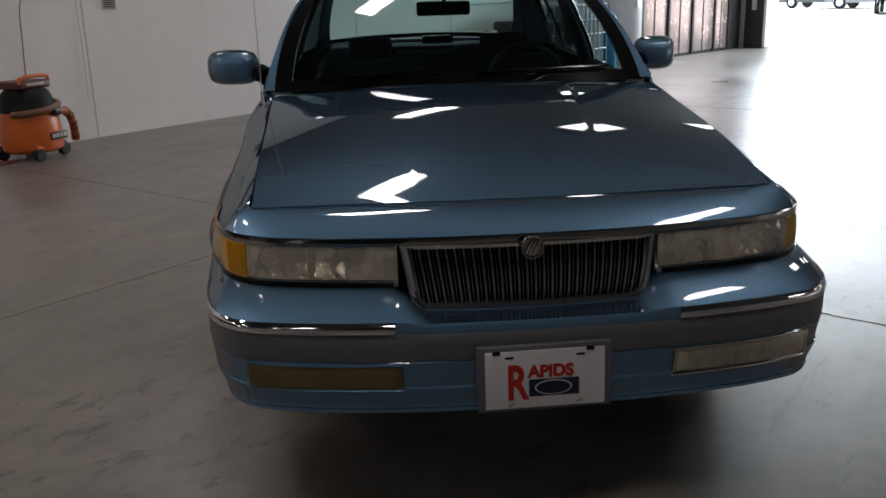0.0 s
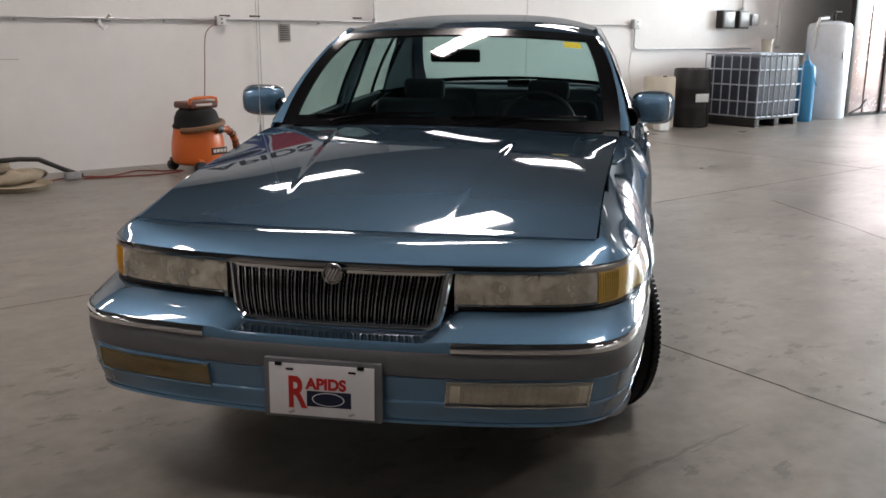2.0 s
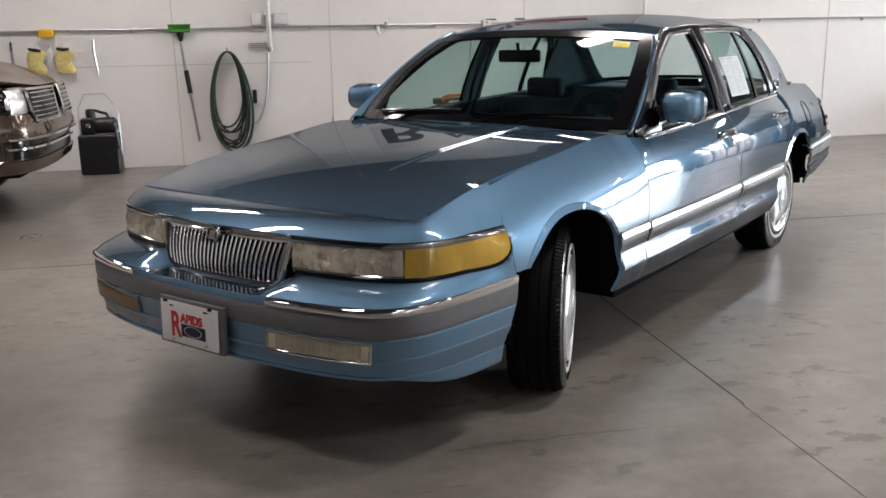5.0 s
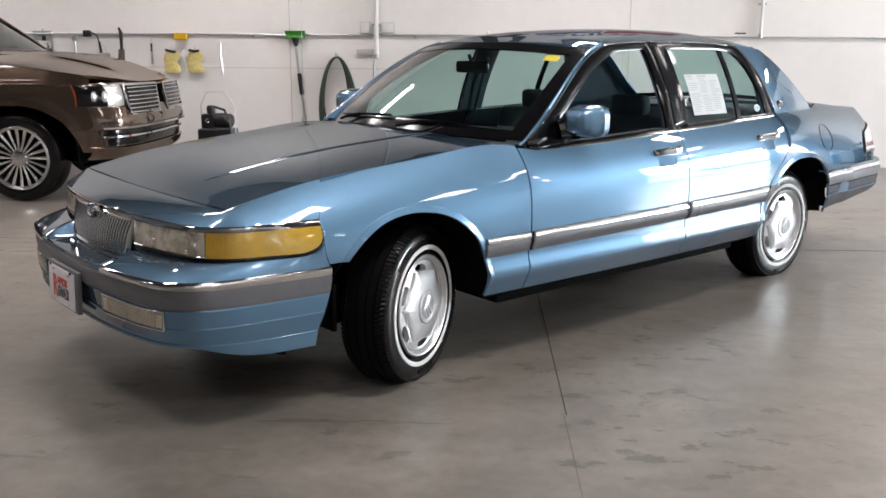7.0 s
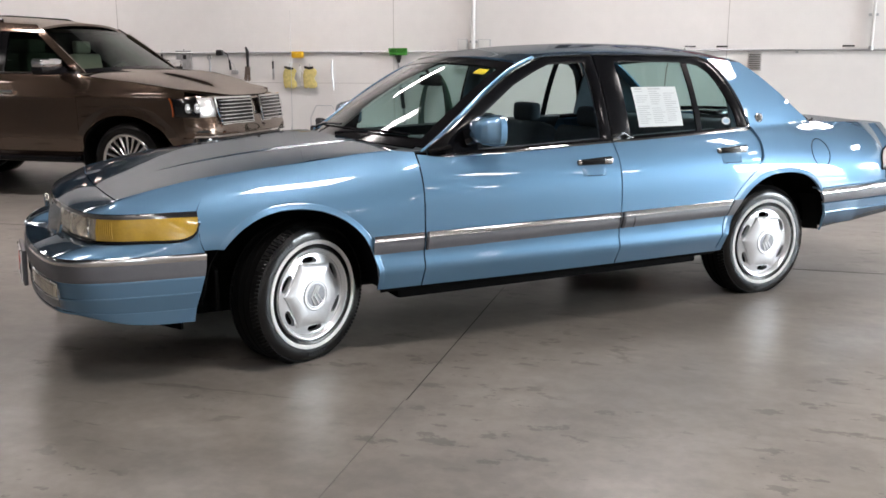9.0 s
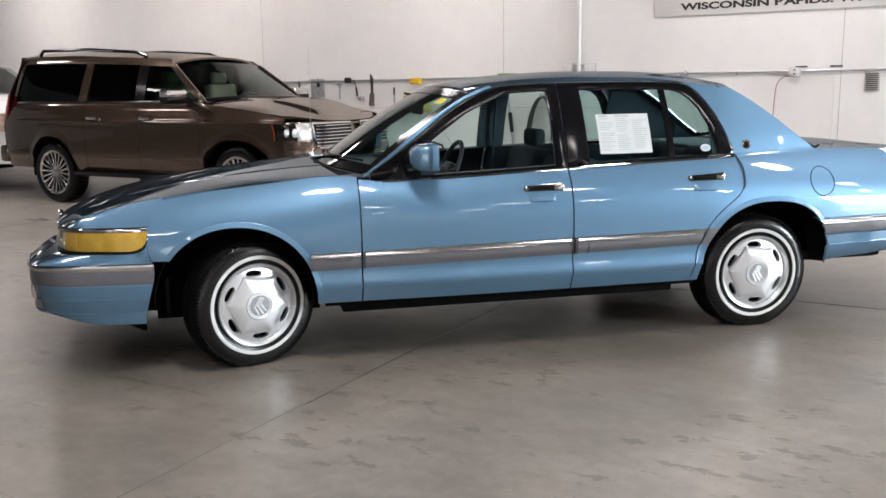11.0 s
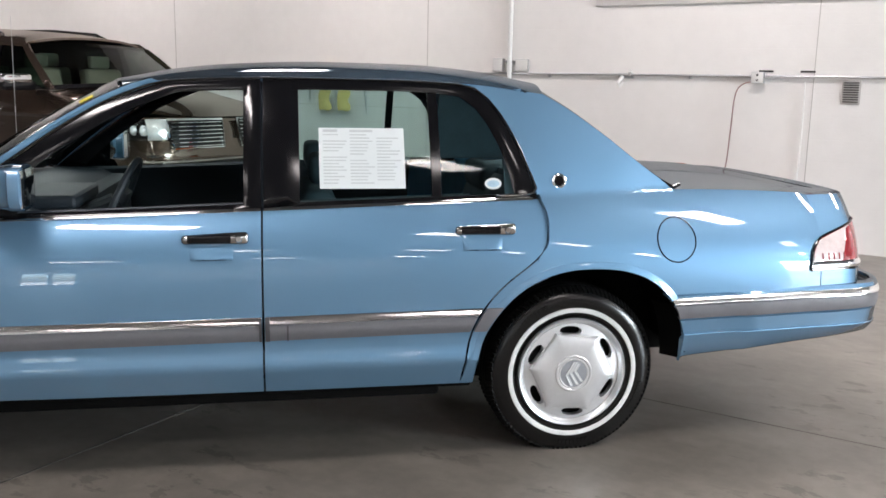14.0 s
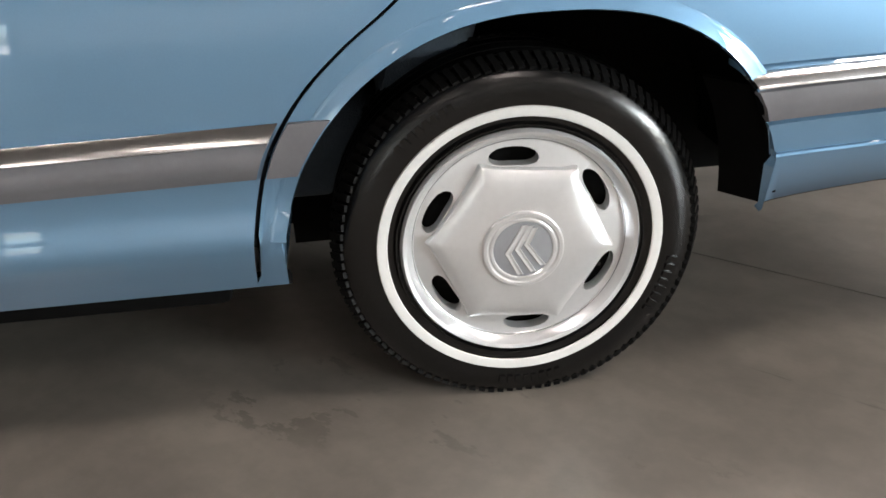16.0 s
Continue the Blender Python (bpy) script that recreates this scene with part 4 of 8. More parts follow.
# ---- flanks: molding strips, handles, mirrors ----
MOLDING_END = mat("dark_grey_vinyl", (0.055, 0.055, 0.06), 0.45, vary=0.10, scale=12)
def strip(s, y0, y1, parent):
    # an end left open follows the curved hind seam of the door
    end = lambda d: rear_seam(trim_z(2.45) + d) - 0.010 if y1 is None else y1
    def band(d0, d1, bulge):
        def fn(a, b):
            y = lerp(y0, end(lerp(d0, d1, b)), a)
            z = trim_z(y) + lerp(d0, d1, b)
            return on_side(y, z, 0.006 + bulge * math.sin(math.pi * (0.08 + 0.84 * b)), s)
        return grid(fn, 24, 6, thick=0.014, outward=(s, 0, 0))
    m = part("side_molding", band(-0.045, 0.017, 0.012), GREY_VINYL, parent, "grey vinyl side molding")
    part("molding_chrome", grid(lambda a, b: on_side(lerp(y0, end(lerp(0.017, 0.047, b)), a), trim_z(lerp(y0, end(0.03), a)) + lerp(0.017, 0.047, b), 0.004 + 0.016 * (1 - b) ** 0.8 * smooth(0.0, 0.12, b + 0.04), s), 24, 7, thick=0.010, outward=(s, 0, 0)), MOLDING_CHROME, m, "chrome molding insert")


for s in (1, -1):
    strip(s, 0.262, 0.522, sedan)
    strip(s, 0.538, 1.698, doors["front", s])
    strip(s, 1.712, None, doors["rear", s])
    for key, y0, y1, lo, hi in (("front", 0.536, 0.546, -0.046, 0.046), ("front", 1.690, 1.699, -0.046, 0.046), ("rear", 1.711, 1.728, -0.046, 0.046), ("rear", 1.788, 1.794, -0.046, 0.014)):
        part("molding_cap", grid(lambda a, b: on_side(lerp(y0, y1, a), trim_z(y0) + lerp(lo, hi, b), 0.010 + 0.010 * math.sin(math.pi * (0.1 + 0.8 * b)), s), 2, 8, thick=0.012, outward=(s, 0, 0)), MOLDING_END, doors[key, s], "dark molding end cap")
    part("molding_tip", grid(lambda a, b: on_side(lerp(rear_seam(trim_z(2.5) + lerp(-0.045, 0.046, b)) + 0.006, RC - RR * (1 - ((trim_z(2.5) + lerp(-0.045, 0.046, b) - 0.335) / RH) ** 2.12) ** (1 / 2.12) - 0.004, a), trim_z(2.5) + lerp(-0.045, 0.046, b), 0.012, s), 3, 6, thick=0.01, outward=(s, 0, 0)), GREY_VINYL, sedan)
    for key, y0, z in (("front", 1.435, 0.893), ("rear", 2.415, 0.914)):
        cup = part("handle_recess", grid(lambda a, b: on_side(y0 + 0.016 + 0.158 * a + 0.012 * (0.5 - a) * (1 - b), z - 0.066 + 0.062 * b, 0.001 + 0.013 * (1 - b) ** 1.4 * math.sin(math.pi * a) ** 0.35 * smooth(0.0, 0.10, b), s), 14, 10, thick=0.003, outward=(s, 0, 0)), PAINT, doors[key, s], "scooped finger recess")
        x = side_x(y0 + 0.1, z)
        b = box(s * (x + 0.001), y0 + 0.108, z + 0.011, 0.032, 0.232, 0.044, 0.018, seg=4)
        for v in b.verts:
            v.co.z -= 0.010 * smooth(y0 + 0.10, y0, v.co.y) * (v.co.z > z + 0.011)
        handle = part("door_handle", b, HANDLE_CHROME, doors[key, s], "dark chrome pull-up door handle")
        part("handle_flap", box(s * (x + 0.012), y0 + 0.088, z + 0.010, 0.016, 0.150, 0.030, 0.007, seg=3), BLACK, handle)
        part("lock_cylinder", lathe([(0, 0.007), (0.010, 0.007), (0.013, 0.003), (0.013, -0.01)], 16, "X", at=(s * (x + 0.014), y0 + 0.190, z + 0.010)), CHROME, handle)
    # mirror
    mx, mw = (0.948, 0.98) if s > 0 else (1.006, 1.14)
    def mirror_fn(a, b):
        k, q = 2 * math.pi * a, b
        prof = [(0.0, -0.098), (0.036, -0.094), (0.064, -0.080), (0.085, -0.05), (0.097, 0.0), (0.096, 0.045), (0.088, 0.05), (0.0, 0.05)]
        i = min(6, int(q * 7))
        r, h = lerp(prof[i][0], prof[i + 1][0], q * 7 - i), lerp(prof[i][1], prof[i + 1][1], q * 7 - i)
        c, d = math.cos(k), math.sin(k)
        e = 0.6
        return Vector((s * (mx + mw * r * math.copysign(abs(c) ** e, c) + 0.012 * (h > 0.0)), 0.888 + h, 1.088 + 0.80 * r * math.copysign(abs(d) ** e, d)))
    mirror = part("door_mirror", grid(mirror_fn, 40, 28, outward=None), PAINT, doors["front", s], "body-coloured door mirror")
    part("mirror_glass", box(s * (mx + 0.01), 0.936, 1.088, 0.16 * mw, 0.006, 0.125, 0.002), CHROME, mirror)
    part("mirror_foot", tube([(s * 0.85, 0.81, 1.045), (s * 0.88, 0.85, 1.06), (s * (mx - 0.03), 0.88, 1.075)], [0.045, 0.042, 0.036], 10), BLACK, mirror)
    part("mirror_sail", grid(lambda a, b: on_side(lerp(lerp(0.69, 0.87, a), 0.89, b), lerp(edge_z(0.75) + 0.006, 1.12, b), 0.004, s), 6, 6, thick=0.008, outward=(s, 0, 0)), BLACK, doors["front", s])
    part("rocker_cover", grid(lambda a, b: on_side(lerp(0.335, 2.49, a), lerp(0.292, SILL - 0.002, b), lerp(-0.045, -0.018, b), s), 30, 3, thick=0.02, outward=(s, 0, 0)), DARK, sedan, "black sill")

# ---- tail of the sedan ----
def tail_wrap(r, z):
    """Round the tail from the end of the flank (r = 0) to the middle (r = 1)."""
    x0 = side_x(3.98, z)
    f = path2([(x0, 3.98), (x0 * 0.985, 4.07), (x0 * 0.955, 4.145), (x0 * 0.87, 4.20), (x0 * 0.6, 4.245), (x0 * 0.3, 4.26), (0, 4.265)])
    return f(r)


Z_DECK = edge_z(3.98)
for s in (1, -1):
    def tail_fn(a, b):
        z = lerp(0.655, Z_DECK, b)
        x, y = tail_wrap(a, z)
        return Vector((s * x, y + 0.02 * (1 - b) * a, z))
    part("tail_panel", grid(tail_fn, 30, 14, thick=0.012, outward=(s * 0.3, 1, 0)), PAINT, sedan)

deck_mid = curve((3.38, 1.072), (3.8, 1.066), (4.05, 1.045), (4.22, 1.005))


def deck(a, b):
    s = 2 * a - 1
    xr, yr = tail_wrap(1 - abs(s), Z_DECK)
    y = lerp(3.335 + 0.075 * (1 - s * s), yr, b)
    x = lerp(abs(s) * edge_x(min(y, 3.98)), xr if abs(s) > 0 else 0, b ** 3)
    ze = edge_z(min(y, 3.98))
    return Vector((math.copysign(x, s), y, ze + (deck_mid(y) - ze) * (1 - abs(s) ** 2.2) * (1 - b ** 6)))


part("boot_lid", grid(deck, 50, 40, thick=0.012, outward=(0, 0, 1)), PAINT, sedan)

rear_plan = path2([(0.940, 3.27), (0.927, 3.58), (0.908, 3.82), (0.888, 4.06), (0.850, 4.225), (0.72, 4.332), (0.45, 4.382), (0.2, 4.395), (0, 4.397)])


def tail_band(levels, s, n=40, thick=0.012):
    """Round the rear bumper; levels of (height over the molding line, outward step)."""
    k = len(levels) - 1
    def fn(a, b):
        x, y = rear_plan(a)
        d, off = levels[round(b * k)]
        z = trim_z(min(y, 3.9)) + (d(y) if callable(d) else d)
        g = smooth(0.45, 0.75, a)
        if a < 0.13:
            y = lerp(arch_end(z) + 0.001, y, a / 0.13)
            x = half_w(y) + flank(z) * 0.5
        return Vector((s * (x + off * (1 - g)), y + off * g, z))
    return grid(fn, n, k, thick=thick, outward=(s, 0.6, 0))


for s in (1, -1):
    low = lambda y: -0.214 + 0.055 * (y - 3.354) / 0.8
    rb = part("rear_bumper", tail_band([(low, -0.034), (lambda y: low(y) + 0.006, -0.028), (-0.122, -0.005), (-0.113, -0.001), (-0.109, -0.003), (-0.108, -0.009), (-0.052, 0.0), (-0.044, -0.01)], s), PAINT, sedan, "blue rear bumper skin")
    part("bumper_band", tail_band([(-0.046, -0.01), (-0.042, 0.006), (-0.015, 0.012), (0.012, 0.008), (0.018, -0.004)], s), GREY_VINYL, rb, "grey vinyl impact band")
    part("bumper_chrome", tail_band([(0.016, 0.004), (0.020, 0.014), (0.028, 0.012), (0.040, 0.003), (0.048, -0.008)], s), MOLDING_CHROME, rb, "chrome bumper strip")
    part("arch_flap", grid(lambda a, b: Vector((s * lerp(0.80, 0.872, a), arch_end(lerp(0.372, 0.60, b)) + lerp(-0.045, 0.012, a), lerp(0.372, 0.60, b))), 3, 10, thick=0.008, outward=(0.3 * s, -1, 0)), DARK, sedan, "black arch liner edge")
    part("bumper_ledge", tail_band([(0.046, 0.0), (0.060, -0.012), (0.062, -0.05)], s), PAINT, rb)

    def lamp_pt(e, z, off):
        y = 3.865 + e
        if y <= 3.98:
            return on_side(y, z, off, s)
        x, y = tail_wrap((y - 3.98) / 0.34, z)
        return Vector((s * (x + off), y + off, z))
    lamp_start = lambda z: 0.056 + 0.20 * max(0.0, (z - 0.762) / 0.156) ** 2.6
    def lamp_fn(a, b):
        z = lerp(0.762, 0.918, b)
        return lamp_pt(lerp(lamp_start(z), 0.42, a), z, 0.006)
    tl = part("tail_lamp", grid(lamp_fn, 24, 12, thick=0.012, outward=(s, 0.5, 0)), RED_LENS, sedan, "red wrap-round tail lamp")
    def marker_fn(a, b):
        z = lerp(0.766, 0.912, b)
        lo = lamp_start(z) + 0.006
        return lamp_pt(lerp(lo, max(lo + 0.002, 0.165 + 0.035 * b), a), z, 0.0085)
    marker = part("clear_marker", grid(marker_fn, 10, 12, thick=0.004, outward=(s, 0.5, 0)), PALE_LENS, tl, "clear side marker")
    for k in range(5):
        part("marker_flute", tube([lamp_pt(0.105 + 0.016 * k, z, 0.010) for z in (0.770, 0.782, 0.796)], 0.0028, 5), RED_LENS, marker)
    part("lamp_bezel", grid(lambda a, b: lamp_pt(lerp(0.050, 0.42, a), lerp(0.732, 0.764, b), 0.006 + 0.006 * math.sin(math.pi * b)), 24, 5, thick=0.012, outward=(s, 0.5, 0)), CHROME, tl, "chrome lower bezel")
    part("lamp_seal", tube([lamp_pt(0.050, 0.730, 0.006), lamp_pt(0.046, 0.745, 0.006)] + [lamp_pt(lamp_start(z) - 0.003, z, 0.006) for z in span(0.765, 0.919, 12)] + [lamp_pt(e, 0.921, 0.006) for e in (0.30, 0.36, 0.42)], 0.005, 6), BLACK, tl)
    part("lamp_seal", tube([lamp_pt(e, 0.730, 0.007) for e in span(0.050, 0.42, 14)], 0.004, 6), BLACK, tl)
    part("tail_seam", tube([lamp_pt(0.098, z, 0.0005) for z in (0.655, 0.69, 0.728)], 0.0022, 5), BLACK, sedan)

    # roof-pillar badge and fuel flap seam
    em = part("pillar_badge", lathe([(0, 0.004), (0.020, 0.004), (0.024, 0.007), (0.029, 0.005), (0.031, -0.004)], 24, "X", at=(s * (side_x(2.838, 1.092) + 0.002), 2.838, 1.092)), CHROME, sedan, "round chrome pillar badge")
    part("badge_centre", lathe([(0, 0.0065), (0.018, 0.0062), (0.019, 0.004)], 20, "X", at=(s * (side_x(2.838, 1.092) + 0.002), 2.838, 1.092)), BLACK, em)
fuel = [on_side(3.305 + 0.083 * math.cos(k), 0.868 + 0.084 * math.sin(k), 0.0008) for k in span(0, 2 * math.pi, 48)[:-1]]
part("fuel_flap_seam", tube(fuel, 0.0026, 6, closed=True), BLACK, sedan, "round fuel flap")

# ---- wheels ----
def wheel_meshes():
    half = 0.105
    tread = [(0.20, -half * 0.9), (0.232, -half), (0.268, -half * 1.07), (0.295, -half * 1.06), (0.322, -half * 0.99), (0.338, -half * 0.84), (0.345, -half * 0.64)]
    prof = tread + [(0.3462, 0)] + [(r, -h) for r, h in reversed(tread)]
    tyre = lathe(prof, 72, "X")
    ribs = bmesh.new()
    for h in (-0.062, -0.022, 0.022, 0.062):
        lathe([(0.3435, h - 0.004), (0.3475, h - 0.003), (0.3475, h + 0.003), (0.3435, h + 0.004)], 72, "X", bm=ribs)
    blocks = bmesh.new()
    for k in range(108):
        a = 2 * math.pi * k / 108
        for sgn in (1, -1):
            m = Matrix.Rotation(a, 4, "X") @ Matrix.Translation((sgn * 0.0855, 0, 0.3385)) @ Matrix.Rotation(sgn * radians(30), 4, "Y") @ Matrix.Rotation(radians(14), 4, "Z")
            box(0, 0, 0, 0.040, 0.012, 0.006, bm=blocks, rot=None)
            bmesh.ops.transform(blocks, matrix=m, verts=blocks.verts[-8:])
    white = lathe([(0.2465, 0.1115), (0.248, 0.1145), (0.257, 0.1160), (0.265, 0.1155), (0.2665, 0.1125)], 72, "X")
    line = lathe([(0.228, 0.108), (0.229, 0.1125), (0.232, 0.1125), (0.233, 0.108)], 72, "X")
    for f in tyre.faces:
        f.material_index = int(min(math.hypot(v.co.y, v.co.z) for v in f.verts) > 0.3375)
    # flattened where it stands on the floor
    for b in (tyre, ribs, blocks):
        for v in b.verts:
            v.co.z = max(v.co.z, -HUB_Z + 0.0005)
    return tyre, ribs, blocks, white, line


HUB_Z = 0.328


def cap_meshes():
    rim = lathe([(0.222, 0.095), (0.224, 0.108), (0.219, 0.116), (0.212, 0.113), (0.205, 0.098), (0.198, 0.0925)], 72, "X")
    # dished web with six openings, each with a lip going in
    web = bmesh.new()
    high = curve((0.08, 0.106), (0.148, 0.103), (0.165, 0.1005), (0.182, 0.0955), (0.198, 0.0925))
    at = lambda a, r, d=0.0: web.verts.new((high(r) - d, -r * math.sin(a), r * math.cos(a)))
    half = 0.265
    steps = [-1, -0.992, -0.965, -0.91, -0.82, -0.6, -0.3, 0, 0.3, 0.6, 0.82, 0.91, 0.965, 0.992, 1]
    cols = []
    for k in range(6):
        c = math.pi / 3 * k + 0.055
        cols += [(c + half * q, 0.0165 * max(0.0, 1 - abs(q) ** 3.5) ** 0.6, 0.1715 + 0.004 * q) for q in steps]
        cols += [(c + lerp(half, math.pi / 3 - half, q), 0.0, 0.1715 + 0.004 * lerp(1, -1, q)) for q in (0.2, 0.4, 0.6, 0.8)]
    rows = [[at(a, 0.08), at(a, 0.125), at(a, mid - w), at(a, mid + w), at(a, 0.198)] for a, w, mid in cols]
    lips = [[at(a, mid - w, 0.026), at(a, mid + w, 0.026)] for a, w, mid in cols]
    for j, (p, q) in enumerate(zip(rows, rows[1:] + rows[:1])):
        hole = cols[j][1] + cols[(j + 1) % len(cols)][1] > 0
        for i in (0, 1, 3):
            web.faces.new((p[i], q[i], q[i + 1], p[i + 1]))
        if hole:
            g, h = lips[j], lips[(j + 1) % len(cols)]
            web.faces.new((p[2], q[2], h[0], g[0]))
            web.faces.new((p[3], q[3], h[1], g[1]))
    bmesh.ops.remove_doubles(web, verts=web.verts, dist=0.00005)
    bmesh.ops.recalc_face_normals(web, faces=web.faces)
    # six-sided raised plate, its corners reaching out between the openings
    face = bmesh.new()
    n = 120
    def ring_pts(scale, h):
        out = []
        for k in range(n):
            a = 2 * math.pi * k / n
            q = (a - math.pi / 2 + math.pi / 6 + 0.10) % (math.pi / 3) - math.pi / 6
            r = lerp(0.158, 0.151 / math.cos(q) + 0.004 * smooth(0.40, 0.52, abs(q)), smooth(0.6, 0.93, scale)) * scale
            out.append(face.verts.new((h, r * math.cos(a), r * math.sin(a))))
        return out
    rings = [ring_pts(1.0, 0.092), ring_pts(0.995, 0.104), ring_pts(0.975, 0.110), ring_pts(0.93, 0.1145), ring_pts(0.85, 0.1185), ring_pts(0.7, 0.123), ring_pts(0.45, 0.126)]
    for q, w in zip(rings, rings[1:]):
        for j in range(n):
            face.faces.new((q[j], q[(j + 1) % n], w[(j + 1) % n], w[j]))
    face.faces.new(rings[-1])
    bmesh.ops.recalc_face_normals(face, faces=face.faces)
    emblem = lathe([(0.075, 0.118), (0.076, 0.129), (0.073, 0.1315), (0.0675, 0.1315), (0.065, 0.129), (0.063, 0.129), (0.061, 0.1305), (0.057, 0.1305), (0.055, 0.128)], 56, "X")
    field = lathe([(0.0555, 0.1275), (0.05, 0.1282), (0, 0.1285)], 40, "X")
    bars = []
    for top, mid, low in (((0.004, 0.049), (-0.028, -0.006), (-0.006, -0.050)), ((0.014, 0.047), (-0.011, 0.002), (0.018, -0.046)), ((0.022, 0.042), (0.006, 0.010), (0.036, -0.034))):
        b = bmesh.new()
        wide = 0.0062
        vs = [[b.verts.new((h, y + d, z)) for d, h in ((-wide, 0.127), (-wide * 0.8, 0.1312), (0, 0.1302), (wide * 0.8, 0.1312), (wide, 0.127))] for y, z in (top, mid, low)]
        for p, q in zip(vs, vs[1:]):
            for i in range(4):
                b.faces.new((p[i], p[i + 1], q[i + 1], q[i]))
        bmesh.ops.recalc_face_normals(b, faces=b.faces)
        bars.append(b)
    back = lathe([(0.20, 0.060), (0.10, 0.060), (0.06, 0.075), (0, 0.075)], 40, "X")
    valve = tube([(0.072, 0.152, -0.062), (0.098, 0.150, -0.060)], [0.006, 0.005], 8)
    return rim, web, face, emblem, field, bars, back, valve


EMBLEM_GREY = mat("emblem_grey", (0.30, 0.31, 0.33), 0.5, 0.3, vary=0.1, scale=40)


def build_wheel(at):
    tyre, ribs, blocks, white, line = wheel_meshes()
    rim, web, face, emblem, field, bars, back, valve = cap_meshes()
    w = part("wheel", rim, ALLOY, sedan, "whitewall tyre with silver six-sided wheel cover", at=at)
    part("tyre", tyre, (RUBBER, TREAD), w, "black tyre")
    part("tread_rib", ribs, DARK, w)
    tagged(part("tread_block", blocks, TREAD, w, smooth=0), kind="stuff")
    part("whitewall", white, WHITEWALL, w, "white band on the tyre")
    part("sidewall_line", line, RUBBER, w)
    marks = bmesh.new()
    for start in (0.42, -2.15, 3.0):
        for k in range(8):
            box(0, 0, 0, 0.004, 0.010, 0.018, bm=marks)
            bmesh.ops.transform(marks, matrix=Matrix.Rotation(start + 0.055 * k, 4, "X") @ Matrix.Translation((0.1135, 0, 0.294)), verts=marks.verts[-8:])
    tagged(part("sidewall_mark", marks, RUBBER, w, smooth=0), kind="stuff")
    part("cover_plate", face, ALLOY, w, smooth=28)
    part("cover_web", web, ALLOY, w, smooth=40)
    part("wheel_back", back, DARK, w)
    part("valve", valve, RUBBER, w, "black valve cap")
    disc = part("emblem", emblem, ALLOY, w, "round silver emblem ring")
    part("emblem_field", field, EMBLEM_GREY, disc)
    for b in bars:
        part("emblem_bar", b, ALLOY, disc, smooth=0)
    return w


w0 = build_wheel(pose(0.758, -0.063, HUB_Z, 0, 0, 23.5))
for x, y, rz, turn in ((-0.745, -0.055, 180 + 21, 0), (0.757, 2.912, 0, 0), (-0.757, 2.912, 180, 0)):
    copy_thing(w0, pose(x, y, HUB_Z, 0, 0, rz) @ pose(0, 0, 0, turn, 0, 0)).parent = sedan

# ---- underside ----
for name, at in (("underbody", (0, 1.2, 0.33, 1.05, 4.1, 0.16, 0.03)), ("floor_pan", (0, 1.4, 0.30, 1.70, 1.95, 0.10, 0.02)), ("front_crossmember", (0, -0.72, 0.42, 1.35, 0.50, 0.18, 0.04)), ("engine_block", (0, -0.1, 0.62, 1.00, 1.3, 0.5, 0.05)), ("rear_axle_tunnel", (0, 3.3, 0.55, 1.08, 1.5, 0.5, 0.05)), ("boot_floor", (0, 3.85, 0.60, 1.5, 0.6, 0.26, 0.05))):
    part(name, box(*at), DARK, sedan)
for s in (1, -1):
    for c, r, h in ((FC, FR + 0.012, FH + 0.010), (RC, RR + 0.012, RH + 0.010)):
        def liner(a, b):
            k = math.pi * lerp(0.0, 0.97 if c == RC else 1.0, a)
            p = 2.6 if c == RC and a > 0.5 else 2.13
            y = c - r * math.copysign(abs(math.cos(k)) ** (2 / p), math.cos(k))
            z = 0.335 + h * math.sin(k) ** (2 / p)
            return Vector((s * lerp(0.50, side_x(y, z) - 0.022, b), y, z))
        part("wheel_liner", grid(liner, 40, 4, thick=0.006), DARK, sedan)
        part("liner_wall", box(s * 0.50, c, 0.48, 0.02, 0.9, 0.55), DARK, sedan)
# dark sheet added to hide lit floor under the nose, deepening the shade
part("air_dam", grid(lambda a, b: Vector(((2 * a - 1) * 0.70, -0.86 + 0.24 * (2 * a - 1) ** 2, lerp(0.19, 0.36, b))), 16, 3, thick=0.015, outward=(0, -1, 0)), DARK, sedan, "black air dam under the bumper, added to deepen the shade")
# added dark sheets ahead of the front wheels, standing in for shade
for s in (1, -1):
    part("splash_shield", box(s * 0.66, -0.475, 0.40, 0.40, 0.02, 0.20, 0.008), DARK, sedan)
part("splash_tab", box(0.905, 0.335, 0.44, 0.02, 0.035, 0.16, 0.006), BLACK, sedan)
part("exhaust_pipe", tube([(0.45, 0.6, 0.24), (0.5, 1.5, 0.22), (0.5, 2.4, 0.24)], 0.03, 10), STEEL, sedan)

